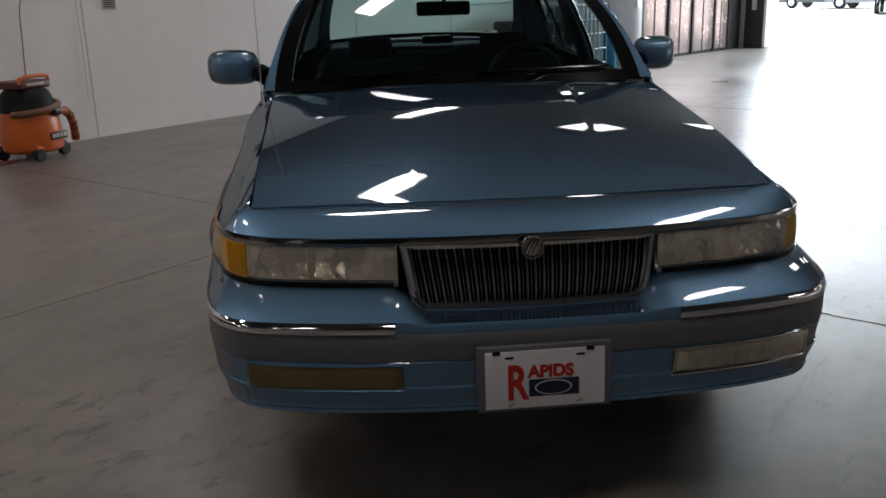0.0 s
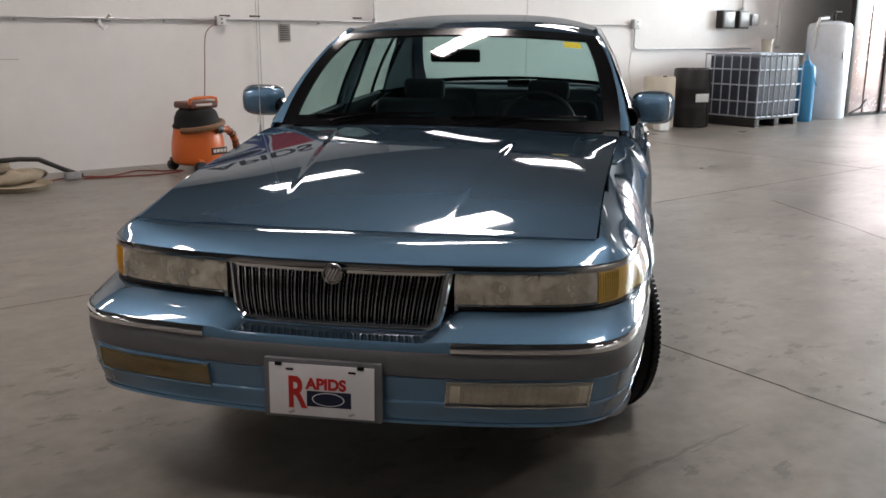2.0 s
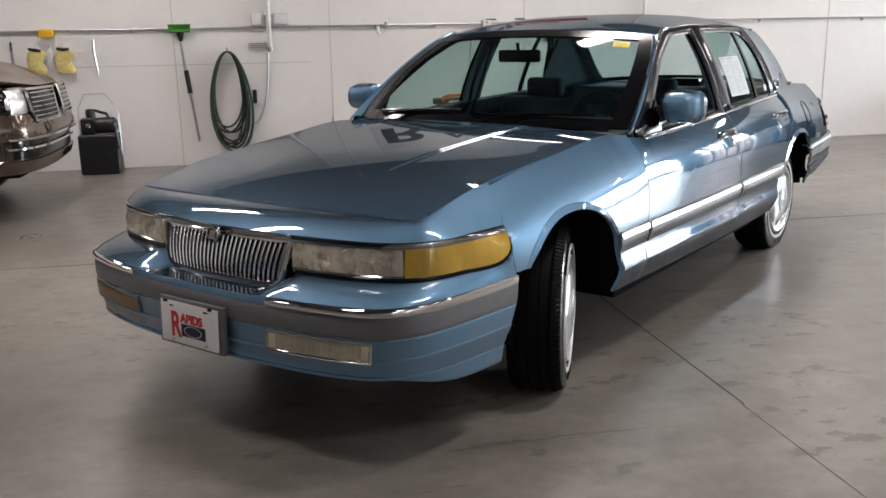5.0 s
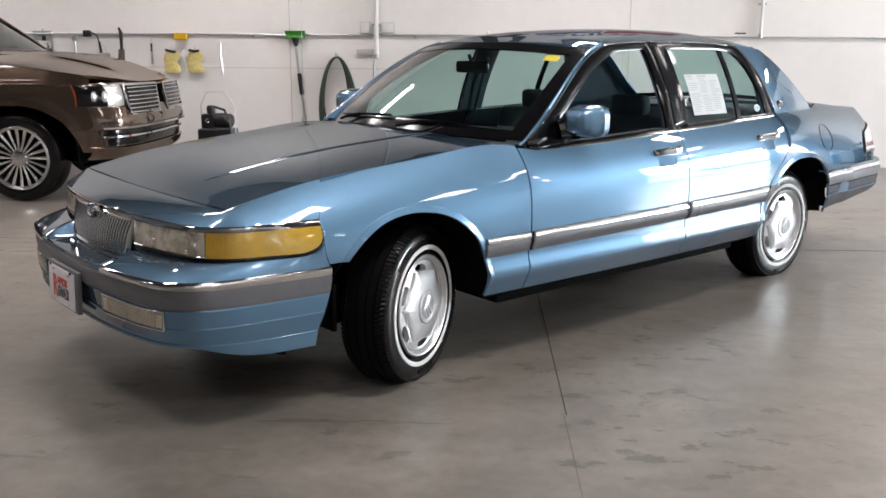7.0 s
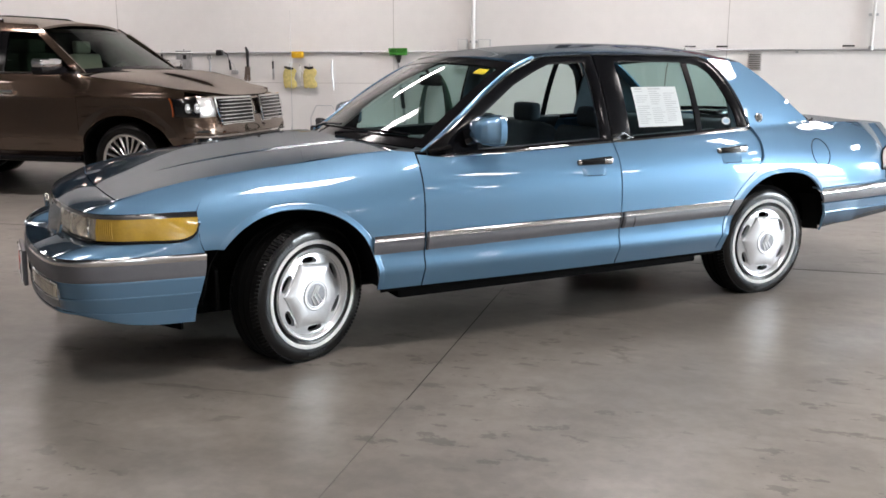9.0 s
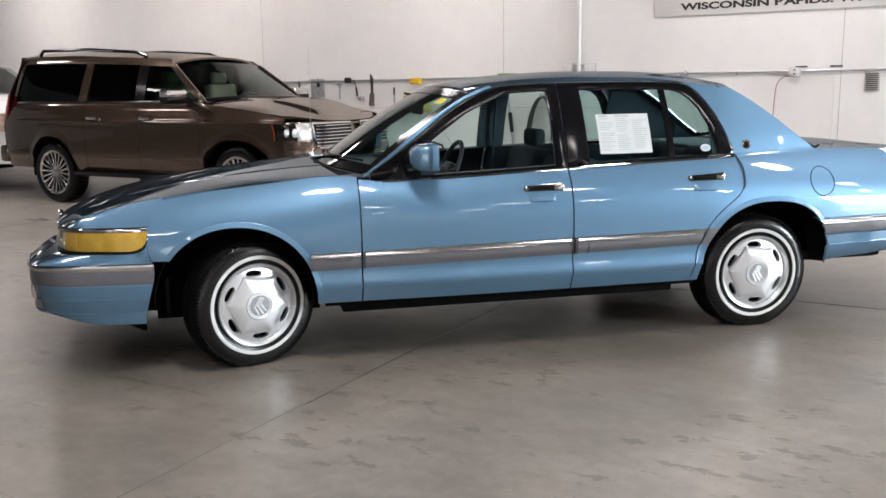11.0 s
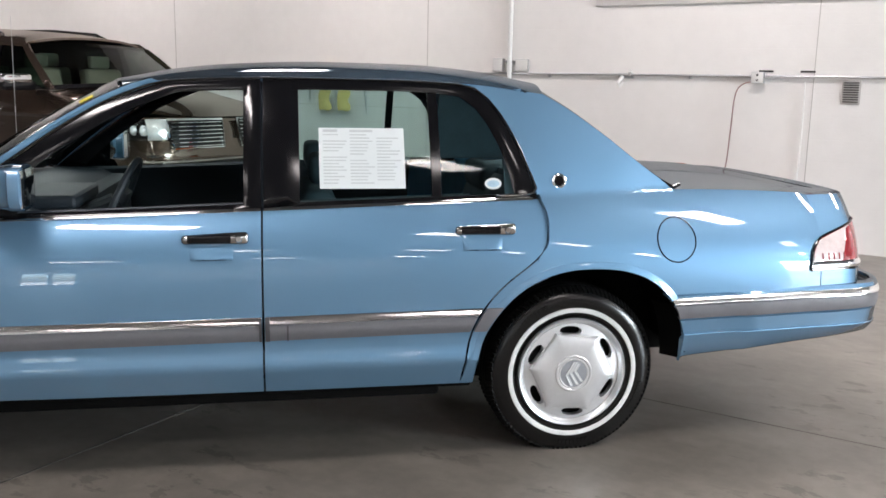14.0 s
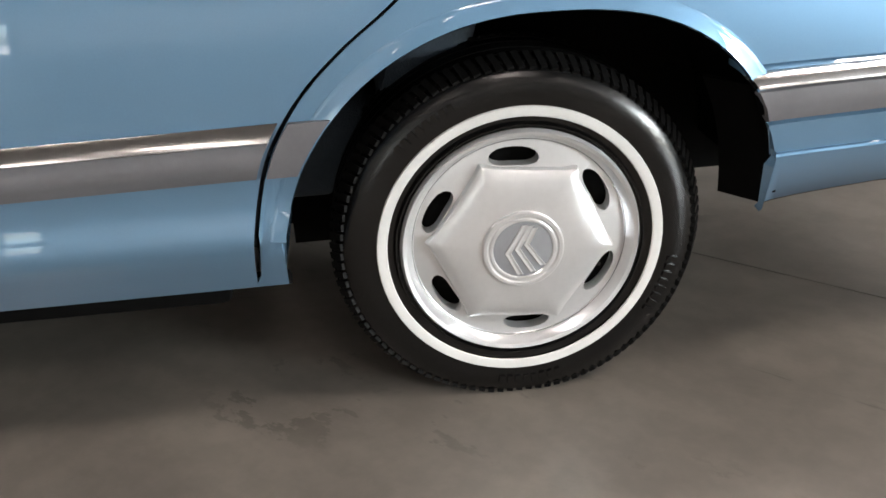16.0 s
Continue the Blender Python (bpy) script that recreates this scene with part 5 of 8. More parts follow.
# ---- cabin ----
part("headliner", grid(lambda a, b: roof_fn(0.03 + 0.94 * a, 0.02 + 0.96 * b) - Vector((0, 0, 0.035)), 16, 16, thick=0.01, outward=(0, 0, -1)), CLOTH, sedan)
for s in (1, -1):
    for y0, y1 in ((0.60, 1.69), (1.72, 2.485)):
        part("door_lining", grid(lambda a, b: on_side(lerp(y0, y1, a), lerp(0.40, edge_z(lerp(y0, y1, a)) + 0.004, b), -0.075 + 0.03 * b, s), 14, 10, thick=0.02, outward=(-s, 0, 0)), DASH, sedan)
    part("pillar_lining", grid(lambda a, b: on_side(lerp(1.645, 1.835, a), lerp(1.0, 1.44, b), -0.035, s), 4, 10, thick=0.02, outward=(-s, 0, 0)), CLOTH, sedan)
    part("rear_pillar_lining", grid(lambda a, b: on_side(lerp(2.62, 3.18, a), min(lerp(1.04, 1.43, b), back_edge(max(2.8, lerp(2.62, 3.18, a))) - 0.015), -0.03, s), 10, 10, thick=0.015, outward=(-s, 0, 0)), CLOTH, sedan)
part("cabin_floor", box(0, 1.5, 0.38, 1.7, 1.9, 0.04, 0.01), DASH, sedan)
_b = grid(lambda a, b: Vector(((2 * a - 1) * 0.80, lerp(0.44, 0.99, b) - 0.07 * (1 - (2 * a - 1) ** 2) * (1 - b), 0.985 - 0.02 * b - 0.05 * smooth(0.7, 1.0, b) + 0.012 * math.sin(math.pi * b))), 24, 12, thick=0.03, outward=(0, 0, 1))
box(0, 0.93, 0.80, 1.58, 0.12, 0.32, 0.04, bm=_b)
part("dashboard", _b, DASH, sedan, "dark blue dashboard")
part("instrument_hood", box(0.38, 0.90, 0.985, 0.46, 0.22, 0.06, 0.025, seg=3), DASH, sedan)
ring_pts = [Vector((0.19 * math.cos(k), 0, 0.19 * math.sin(k))) for k in span(0, 2 * math.pi, 40)[:-1]]
tilt = Matrix.Translation((0.385, 1.13, 0.955)) @ Matrix.Rotation(radians(-24), 4, "X")
wheel_b = tube([tilt @ p for p in ring_pts], 0.014, 8, closed=True)
for k in (0.15, math.pi - 0.15, -0.9, math.pi + 0.9):
    tube([tilt @ Vector((0.05 * math.cos(k), 0.0, 0.05 * math.sin(k))), tilt @ Vector((0.18 * math.cos(k), 0, 0.18 * math.sin(k)))], 0.013, 6, bm=wheel_b)
box(0, 0, 0, 0.15, 0.05, 0.12, 0.02, bm=wheel_b, rot=None)
bmesh.ops.transform(wheel_b, matrix=tilt, verts=wheel_b.verts[-len(box(0, 0, 0, 1, 1, 1, 0.2).verts):])
part("steering_wheel", wheel_b, DASH, sedan, "dark blue steering wheel")
part("steering_column", tube([tilt @ Vector((0, -0.02, 0)), (0.385, 0.85, 0.86)], 0.035, 10), DASH, sedan)


def seat(x, y, width, high, depth=0.50):
    b = box(x, y - 0.05, 0.47, width, depth, 0.18, 0.06, seg=4)
    part("seat_cushion", b, CLOTH, sedan, "blue-grey cloth seat")
    back = box(0, 0, 0.31, width, 0.16, high, 0.065, seg=4)
    for v in back.verts:
        v.co.x *= 1 - 0.12 * max(0, v.co.z - 0.3)
        v.co.y -= 0.02 * math.cos(v.co.x * 8)
    bmesh.ops.transform(back, matrix=Matrix.Translation((x, y + depth / 2 - 0.02, 0.47)) @ Matrix.Rotation(radians(-17), 4, "X"), verts=back.verts)
    part("seat_back", back, CLOTH, sedan, "blue-grey cloth seat back")


for x in (0.38, -0.38):
    seat(x, 1.52, 0.62, 0.56)
    part("head_rest", box(x, 1.93, 1.10, 0.25, 0.09, 0.12, 0.04, seg=4), CLOTH, sedan, "padded head rest")
seat(0.0, 2.52, 1.42, 0.52, 0.46)
for x in (0.42, -0.42):
    part("seat_bolster", box(x, 2.82, 0.99, 0.46, 0.13, 0.14, 0.055, seg=4), CLOTH, sedan)
part("parcel_shelf", box(0, 3.10, 1.035, 1.30, 0.52, 0.03, 0.01), CLOTH, sedan)
part("brake_light_box", box(0.10, 3.13, 1.075, 0.22, 0.12, 0.06, 0.015), BLACK, sedan, "black high brake light box")
rv = part("rear_view_mirror", box(-0.03, 1.035, 1.318, 0.255, 0.035, 0.066, 0.016, seg=3), BLACK, sedan, "dark rear-view mirror")
part("mirror_stem", tube([(-0.03, 1.03, 1.34), (-0.02, 1.00, 1.385)], 0.010, 6), BLACK, rv)
sticker_b = grid(lambda a, b: windscreen(lerp(0.868, 0.925, a), lerp(0.80, 0.872, b), 0.002), 3, 3, thick=0.001, outward=(0, -1, 1))
part("windscreen_sticker", sticker_b, YELLOW, sedan, "small yellow windscreen sticker")
for s in (1, -1):
    part("seat_belt", tube([on_side(1.74, 1.36, -0.05, s), on_side(1.75, 1.15, -0.07, s), on_side(1.76, 0.85, -0.09, s)], 0.011, 6), mat("belt_webbing", (0.10, 0.16, 0.22), 0.8, vary=0.1, scale=60) if s > 0 else CLOTH, sedan)
blade = bmesh.new()
for x0, x1 in ((-0.62, -0.02), (0.06, 0.66)):
    pts = [windscreen(0.5 + x / 1.62, 0.055 + 0.03 * (k / 6), 0.012) for k, x in enumerate(span(x0, x1, 6))]
    tube(pts, 0.007, 6, bm=blade)
    tube([pts[3], pts[1] + Vector((0.06, -0.05, -0.01)), pts[0] + Vector((0.10, -0.08, -0.02))], 0.008, 6, bm=blade)
part("wiper", blade, BLACK, sedan, "black windscreen wipers")
part("aerial", tube([(-0.835, 0.41, 0.97), (-0.838, 0.42, 1.02), (-0.842, 0.43, 1.75)], [0.010, 0.0022, 0.0011], 6), STEEL, sedan, "thin steel whip aerial")

# window papers
doc = part("window_paper", grid(lambda a, b: on_side(lerp(1.915, 2.235, a), lerp(1.066, 1.285, b), -0.010, 1), 6, 6, thick=0.0015, outward=(1, 0, 0)), PAPER, doors["rear", 1], "white price sheet in the rear window")
random.seed(4)
for col in range(3):
    for row in range(17):
        if random.random() < 0.12:
            continue
        z = 1.270 - row * 0.0116
        y0 = 1.930 + col * 0.100
        y1 = y0 + random.uniform(0.05, 0.092)
        part("printing", grid(lambda a, b: on_side(lerp(y0, y1, a), z + lerp(0, 0.0040 if row else 0.009, b), -0.0088, 1), 2, 1, thick=0.0004, outward=(1, 0, 0)), INK, doc, smooth=0)
_c = (2.575, 1.082)
oval = part("window_sticker", grid(lambda a, b: on_side(_c[0] + 0.033 * b * math.cos(2 * math.pi * a), _c[1] + 0.021 * b * math.sin(2 * math.pi * a), -0.011, 1), 30, 4, thick=0.001, outward=(1, 0, 0)), PAPER, doors["rear", 1], "small oval sticker on the rear quarter glass")
part("sticker_print", grid(lambda a, b: on_side(_c[0] + 0.024 * b * math.cos(2 * math.pi * a), _c[1] + 0.013 * b * math.sin(2 * math.pi * a), -0.0096, 1), 24, 3, thick=0.0005, outward=(1, 0, 0)), mat("pale_blue_print", (0.35, 0.5, 0.6), 0.5, vary=0.15, scale=80), oval)

# rolled lips round the wheel arches, and seals down the rear window's sides
for s in (1, -1):
    for c, r, arch, ends in ((FC, FR, arch_front, (0.20, 0.985)), (RC, RR, arch_rear, (0.06, 0.86))):
        def lip(a, b):
            k = math.pi * lerp(ends[0], ends[1], a)
            y = c - r * math.cos(k)
            z = arch(y)
            n = Vector((-math.cos(k), math.sin(k))) * 0.028 * b
            fade = smooth(0.0, 0.08, a) * smooth(1.0, 0.92, a)
            return on_side(y + n.x, z + n.y, 0.0015 + 0.006 * fade * (1 - b) ** 1.6 - 0.002 * (b > 0.99), s)
        part("arch_lip", grid(lip, 48, 6, thick=0.008, outward=(s, 0, 0)), PAINT, sedan)
    q = 1.0 if s > 0 else 0.0
    part("window_seal", tube([backlight(q, b, 0.003) for b in span(0.90, 1.0, 4)] + [Vector((s * 0.752, 3.372, 1.072))], [0.003, 0.004, 0.006, 0.008, 0.009, 0.007], 8), BLACK, sedan)
for s in (1, -1):
    zb = edge_z(2.7) + 0.006
    hook = [(2.58, zb - 0.001), (2.70, zb), (2.732, zb + 0.008), (2.740, zb + 0.028), (2.722, zb + 0.085)]
    part("window_chrome", tube([on_side(y, z, 0.007, s) for y, z in hook], [0.004, 0.005, 0.006, 0.005, 0.003], 8), CHROME, doors["rear", s], "chrome corner of the window frame")

# ---- brown sport utility, parked along the wall: x ahead, y to its left ----
BROWN = car_paint("brown_metallic_paint", (0.125, 0.086, 0.062), 0.22, 0.85, (0.46, 0.41, 0.37), 0.10)
SUV_GLASS = glass("green_tinted_glass", (0.46, 0.55, 0.49), 0.01)
SUV_SIDE_GLASS = glass("deep_green_glass", (0.24, 0.31, 0.27), 0.01)
DARK_GLASS = glass("dark_glass", (0.10, 0.11, 0.11), 0.02)
SEAT_TAN = mat("pale_leather", (0.34, 0.31, 0.26), 0.55, vary=0.1, scale=8, bump=0.1)
suv = thing("sport_utility", room(-3.36, 4.56), "brown metallic full-size sport utility with chrome grille, parked along the wall", "car")
SB = -3.33
suv_w = curve((-4.66, 0.86), (-4.5, 0.945), (-3.9, 0.985), (-2.0, 1.0), (-0.4, 0.995), (0.3, 0.980), (0.62, 0.945), (0.82, 0.87), (0.95, 0.70))
suv_flank = curve((0.3, -0.10), (0.45, -0.035), (0.62, -0.006), (0.80, -0.004), (0.97, -0.001), (1.03, 0.002), (1.046, 0.003), (1.056, 0.0), (1.075, -0.011), (1.09, -0.016), (1.15, -0.034), (1.20, -0.056), (1.24, -0.088), (1.3, -0.098), (1.6, -0.165), (1.78, -0.225), (1.86, -0.275))
suv_top = curve((-4.6, 1.24), (-0.62, 1.24), (-0.40, 1.215), (0.2, 1.165), (0.60, 1.11), (0.84, 1.03))


def suv_side(x, z, s, off=0.0):
    return Vector((x, s * (suv_w(x) + suv_flank(z) + off), z))


def suv_arch(x, c):
    d = abs(x - c) / 0.485
    return 0.40 + 0.48 * (1 - d ** 2.3) ** (1 / 2.3) if d < 1 else -1


def suv_panel(name, xs, lo, hi, s, label="", parent=None, off=0.0, rows=44):
    def fn(a, b):
        x = xs[round(a * (len(xs) - 1))]
        return suv_side(x, lerp(lo(x), hi(x), b), s, off)
    return part(name, grid(fn, len(xs) - 1, rows, thick=0.015, outward=(0, s, 0)), BROWN, parent or suv, label)


def arch_span(c, a, b):
    e0, e1 = c - 0.485, c + 0.485
    xs = [x for x in span(a, e0 - 0.002, 6) if x < e0 - 0.001] if a < e0 - 0.01 else []
    xs += [e0 - 0.002, e0 + 0.0005] + [c - 0.485 * math.cos(math.pi * k / 24) for k in range(1, 24)] + [e1 - 0.0005, e1 + 0.002]
    xs += span(e1 + 0.01, b, 8) if b > e1 + 0.02 else []
    return xs


SUV_SILL = 0.42
for s in (-1, 1):
    base = lambda c: (lambda x: max(SUV_SILL, suv_arch(x, c)))
    suv_panel("fender", arch_span(0.0, -0.515, 0.62), base(0.0), lambda x: suv_top(x) - 0.003, s)
    fd = suv_panel("door", span(-1.585, -0.521, 14), lambda x: SUV_SILL, lambda x: 1.24, s, "brown front door")
    rd = suv_panel("door", span(-2.60, -1.591, 14), lambda x: max(SUV_SILL, suv_arch(x, SB) + 0.012), lambda x: 1.24, s, "brown rear door")
    suv_panel("quarter_panel", arch_span(SB, -4.55, -2.84), base(SB), lambda x: 1.24, s)
    suv_panel("quarter_strip", span(-2.86, -2.606, 6), lambda x: max(SUV_SILL, suv_arch(x, SB)), lambda x: 1.24, s)
    # pillars and roof rail over the glass
    band = lambda x0, x1, z0, z1, n=8, m=8, off=0.002: grid(lambda a, b: suv_side(lerp(x0(b), x1(b), a), lerp(z0, z1, b), s, off), n, m, thick=0.02, outward=(0, s, 0.2))
    lean = lambda x, k: (lambda b: x + k * b)
    part("roof_rail_panel", band(lean(-4.50, 0.05), lean(-1.02, -0.14), 1.755, 1.86, 24, 4), BROWN, suv)
    part("rear_pillar", band(lean(-4.60, 0.10), lean(-4.42, 0.10), 1.24, 1.86), BROWN, suv)
    part("middle_pillar", band(lean(-2.78, 0.10), lean(-2.62, 0.06), 1.24, 1.80), BROWN, suv)
    part("door_pillar", band(lean(-1.70, 0.02), lean(-1.52, 0.02), 1.24, 1.80), BLACK, suv)
    part("front_pillar", band(lambda b: -0.565 - 0.60 * b ** 1.05, lambda b: -0.43 - 0.62 * b ** 1.05, 1.235, 1.80, 4, 14, 0.0), BROWN, suv)
    for x0, x1, dark in ((lean(-4.44, 0.10), lean(-2.76, 0.10), True), (lean(-2.64, 0.06), lean(-1.68, 0.02), True), (lean(-1.54, 0.02), lambda b: -0.545 - 0.60 * b ** 1.05, False)):
        part("side_window", band(x0, x1, 1.245, 1.765, 10, 8, -0.012), DARK_GLASS if dark else SUV_SIDE_GLASS, suv, "tinted side window" if dark else "")
    part("belt_chrome", grid(lambda a, b: suv_side(lerp(-4.45, -0.50, a), 1.232 + 0.018 * b, s, 0.008), 30, 2, thick=0.01, outward=(0, s, 0)), CHROME, suv, "chrome belt strip")
    part("running_board", box(-1.66, s * 0.98, 0.385, 2.25, 0.16, 0.05, 0.02), BLACK, suv, "black running board")
    part("sill", grid(lambda a, b: suv_side(lerp(-2.83, -0.49, a), lerp(0.34, SUV_SILL, b), s, -0.02), 8, 2, thick=0.03, outward=(0, s, 0)), BLACK, suv)
    part("door_molding", grid(lambda a, b: suv_side(lerp(-2.55, -0.56, a), 0.56 + 0.03 * b, s, 0.008), 24, 2, thick=0.012, outward=(0, s, 0)), BROWN, suv)
    for x in (-1.50, -2.50):
        part("door_handle", box(x + 0.08, s * (suv_w(x) + 0.012), 1.095, 0.20, 0.03, 0.035, 0.012), CHROME, suv, "chrome door handle")
    m = part("door_mirror", box(-0.72, s * 1.15, 1.355, 0.15, 0.33, 0.13, 0.05, seg=3), CHROME, suv, "chrome-capped door mirror")
    part("mirror_base", box(-0.72, s * 1.13, 1.275, 0.15, 0.36, 0.10, 0.03, seg=3), BLACK, m)
    part("mirror_arm", box(-0.72, s * 0.97, 1.26, 0.09, 0.16, 0.05, 0.02), BLACK, m)
    # roof rack
    part("roof_rail", tube([(-4.0, s * 0.65, 1.885), (-3.85, s * 0.66, 1.945), (-2.8, s * 0.67, 1.955), (-1.9, s * 0.66, 1.94), (-1.72, s * 0.65, 1.885)], 0.024, 8), BLACK, suv, "black roof rail")
    part("rail_plate", box(-2.64, s * 0.692, 1.945, 0.7, 0.012, 0.024, 0.004), CHROME, suv)
    # lamps
    part("tail_lamp", grid(lambda a, b: Vector((lerp(-4.52, -4.69, a), s * (lerp(suv_w(-4.52) - 0.015, 0.80, a ** 2)), lerp(0.98, 1.35, b))), 8, 8, thick=0.02, outward=(-0.4, s, 0)), RED_LENS, suv, "red tail lamp")
    for c in (0.0, SB):
        part("wheel_liner", grid(lambda a, b: Vector((c - 0.49 * math.cos(math.pi * (a * 1.1 - 0.05)), s * lerp(0.5, 0.97, b), 0.40 + 0.49 * math.sin(math.pi * (a * 1.1 - 0.05)))), 24, 2, thick=0.01), DARK, suv)
        def flare(a, b):
            k = math.pi * lerp(0.04, 0.96, a)
            x = c - 0.483 * math.cos(k)
            return suv_side(x - 0.10 * b * math.cos(k), suv_arch(x, c) + 0.10 * b * math.sin(k), s, 0.002 + 0.020 * (1 - b) ** 1.5 * smooth(0.0, 0.1, a) * smooth(1.0, 0.9, a))
        part("arch_flare", grid(flare, 40, 6, thick=0.012, outward=(0, s, 0)), BROWN, suv)

# front clip
front = path2([(0.46, 0.988), (0.61, 0.964), (0.75, 0.90), (0.83, 0.80), (0.885, 0.62), (0.915, 0.35), (0.925, 0.0)])


def suv_nose(q, z, off=0.0):
    x, y = front(1 - abs(q) * 5 / 6)
    return Vector((x + off, math.copysign(y + off * 0.3, q), z))


def suv_band(levels, n=50, q0=-1.0, q1=1.0):
    k = len(levels) - 1
    return grid(lambda a, b: suv_nose(lerp(q0, q1, a), levels[round(b * k)][0], levels[round(b * k)][1]), n, k, thick=0.02, outward=(1, 0, 0))


part("front_bumper", suv_band([(0.36, -0.06), (0.40, -0.01), (0.46, 0.01), (0.47, -0.02), (0.62, -0.02), (0.63, 0.02), (0.70, 0.035), (0.78, 0.02), (0.865, -0.005)]), BROWN, suv, "brown front bumper")
part("lower_intake", suv_band([(0.475, -0.012), (0.50, -0.01), (0.60, -0.01), (0.618, -0.012)], 40, -0.80, 0.80), BLACK, suv)
part("upper_bumper_chrome", suv_band([(0.632, 0.028), (0.638, 0.044), (0.662, 0.050), (0.668, 0.034)], 40, -0.9, 0.9), CHROME, suv, "chrome bumper strip")
part("bumper_chrome", suv_band([(0.535, 0.0), (0.545, 0.014), (0.56, 0.014), (0.57, 0.0)], 40, -0.88, 0.88), CHROME, suv, "chrome lower bumper bar")
part("nose_panel", suv_band([(0.86, -0.03), (0.93, -0.04), (1.00, -0.055), (1.045, -0.075), (1.06, -0.10)], 40), BROWN, suv)
LAMP_CHROME = mat("lamp_chrome", (0.88, 0.89, 0.92), 0.22, 0.6, vary=0.25, scale=14)
AMBER_REFLECTOR = mat("amber_reflector", (0.17, 0.035, 0.008), 0.12, vary=0.15, scale=30, coat=1.0)
for s in (-1, 1):
    lamp_levels = ((0.872, -0.022), (0.90, -0.016), (0.96, -0.022), (1.01, -0.036), (1.048, -0.062))
    lampband = lambda q0, q1, d: grid(lambda a, b: suv_nose(s * lerp(q0, q1, a), lamp_levels[round(b * 4)][0], lamp_levels[round(b * 4)][1] + d) + Vector((0, s * 0.020 * smooth(0.6, 0.85, lerp(q0, q1, a)), 0)), 14, 4, thick=0.02, outward=(1, s, 0))
    hl = part("headlamp", lampband(0.50, 1.10, -0.010), BLACK, suv, "wrap-round headlamp with amber corner")
    part("reflector", lampband(0.505, 0.74, -0.008), LAMP_CHROME, hl)
    part("amber_corner", lampband(1.082, 1.105, -0.004), AMBER_REFLECTOR, hl, "amber corner reflector")
    for q, r in ((0.79, 0.044), (0.91, 0.040)):
        p = suv_nose(s * q, 0.955, -0.022) + Vector((0, s * 0.018, 0))
        c = part("projector", lathe([(0, 0.030), (r * 0.45, 0.026), (r * 0.8, 0.012), (r * 0.85, 0.018), (r, 0.018), (r * 1.05, 0.0)], 22, "X", at=p), LAMP_CHROME, hl, "round chrome-ringed projector")
    part("lens", grid(lambda a, b: suv_nose(s * lerp(0.50, 1.10, a), lerp(0.872, 1.048, b), 0.004 - 0.042 * b * b + 0.012 * math.sin(math.pi * b)) + Vector((0, s * 0.024, 0)), 20, 8, outward=(1, s, 0)), CLEAR_LENS, hl, "clear lamp cover")
for s in (-1, 1):
    wing = part("grille", suv_band([(0.80, 0.010), (0.86, 0.006), (0.92, 0.0), (0.98, -0.012), (1.03, -0.028)], 16, s * 0.06, s * 0.50), BLACK, suv, "split wing grille with chrome slats")
    for k in range(7):
        z = 0.815 + 0.034 * k
        part("grille_slat", tube([suv_nose(lerp(s * 0.07, s * (0.50 - 0.004 * k), t), z, 0.028 - 0.006 * k) for t in span(0, 1, 8)], 0.0066, 6), CHROME, wing)
    rimq = [(0.06, 0.795), (0.06, 1.04), (0.52, 1.045), (0.50, 0.90), (0.46, 0.80)]
    part("grille_surround", tube([suv_nose(s * q, z, 0.02 - 0.16 * max(0, z - 0.80)) for q, z in rimq], 0.012, 6, closed=True), CHROME, wing)


def suv_bonnet(a, b):
    s = 2 * a - 1
    x = lerp(0.86 - 0.32 * abs(s) ** 3.5, -0.42 - 0.04 * s * s + 0.10 * (1 - s * s), b)
    xe = min(max(x, -0.6), 0.84)
    y = s * (suv_w(min(xe, 0.62)) - 0.075 - 0.02 * smooth(0.3, 0.8, x))
    mid = curve((-0.5, 1.285), (0.0, 1.255), (0.45, 1.19), (0.75, 1.115), (0.86, 1.06))(x)
    return Vector((x, y, suv_top(xe) + (mid - suv_top(xe)) * (1 - abs(s) ** 2.5) + 0.02 * (1 - smooth(0.45, 0.55, abs(s))) * smooth(0, 0.2, b)))


part("bonnet", grid(suv_bonnet, 40, 24, thick=0.02, outward=(0, 0, 1)), BROWN, suv)


def suv_screen(a, b):
    s = 2 * a - 1
    x = lerp(-0.44, -1.10, b) + lerp(0.17, 0.09, b) * (1 - s * s)
    z = lerp(1.235, 1.80, b) + 0.04 * (1 - s * s)
    return Vector((x, s * lerp(0.90, 0.755, b), z))


part("windscreen", grid(suv_screen, 16, 10, outward=(1, 0, 1)), SUV_GLASS, suv)
part("windscreen_trim", grid(lambda a, b: suv_screen(a, b * 0.08) + Vector((0.004, 0, 0.003)), 16, 2, thick=0.01, outward=(1, 0, 1)), BLACK, suv)


def suv_roof(a, b):
    s = 2 * a - 1
    x = lerp(-1.12 + 0.09 * (1 - s * s), -4.56 - 0.04 * (1 - s * s), b)
    return Vector((x, s * 0.735, 1.845 + 0.10 * (1 - abs(s) ** 2.4) * (1 - 0.35 * smooth(0.9, 1.0, b)) - 0.03 * smooth(0.15, 0.0, b)))


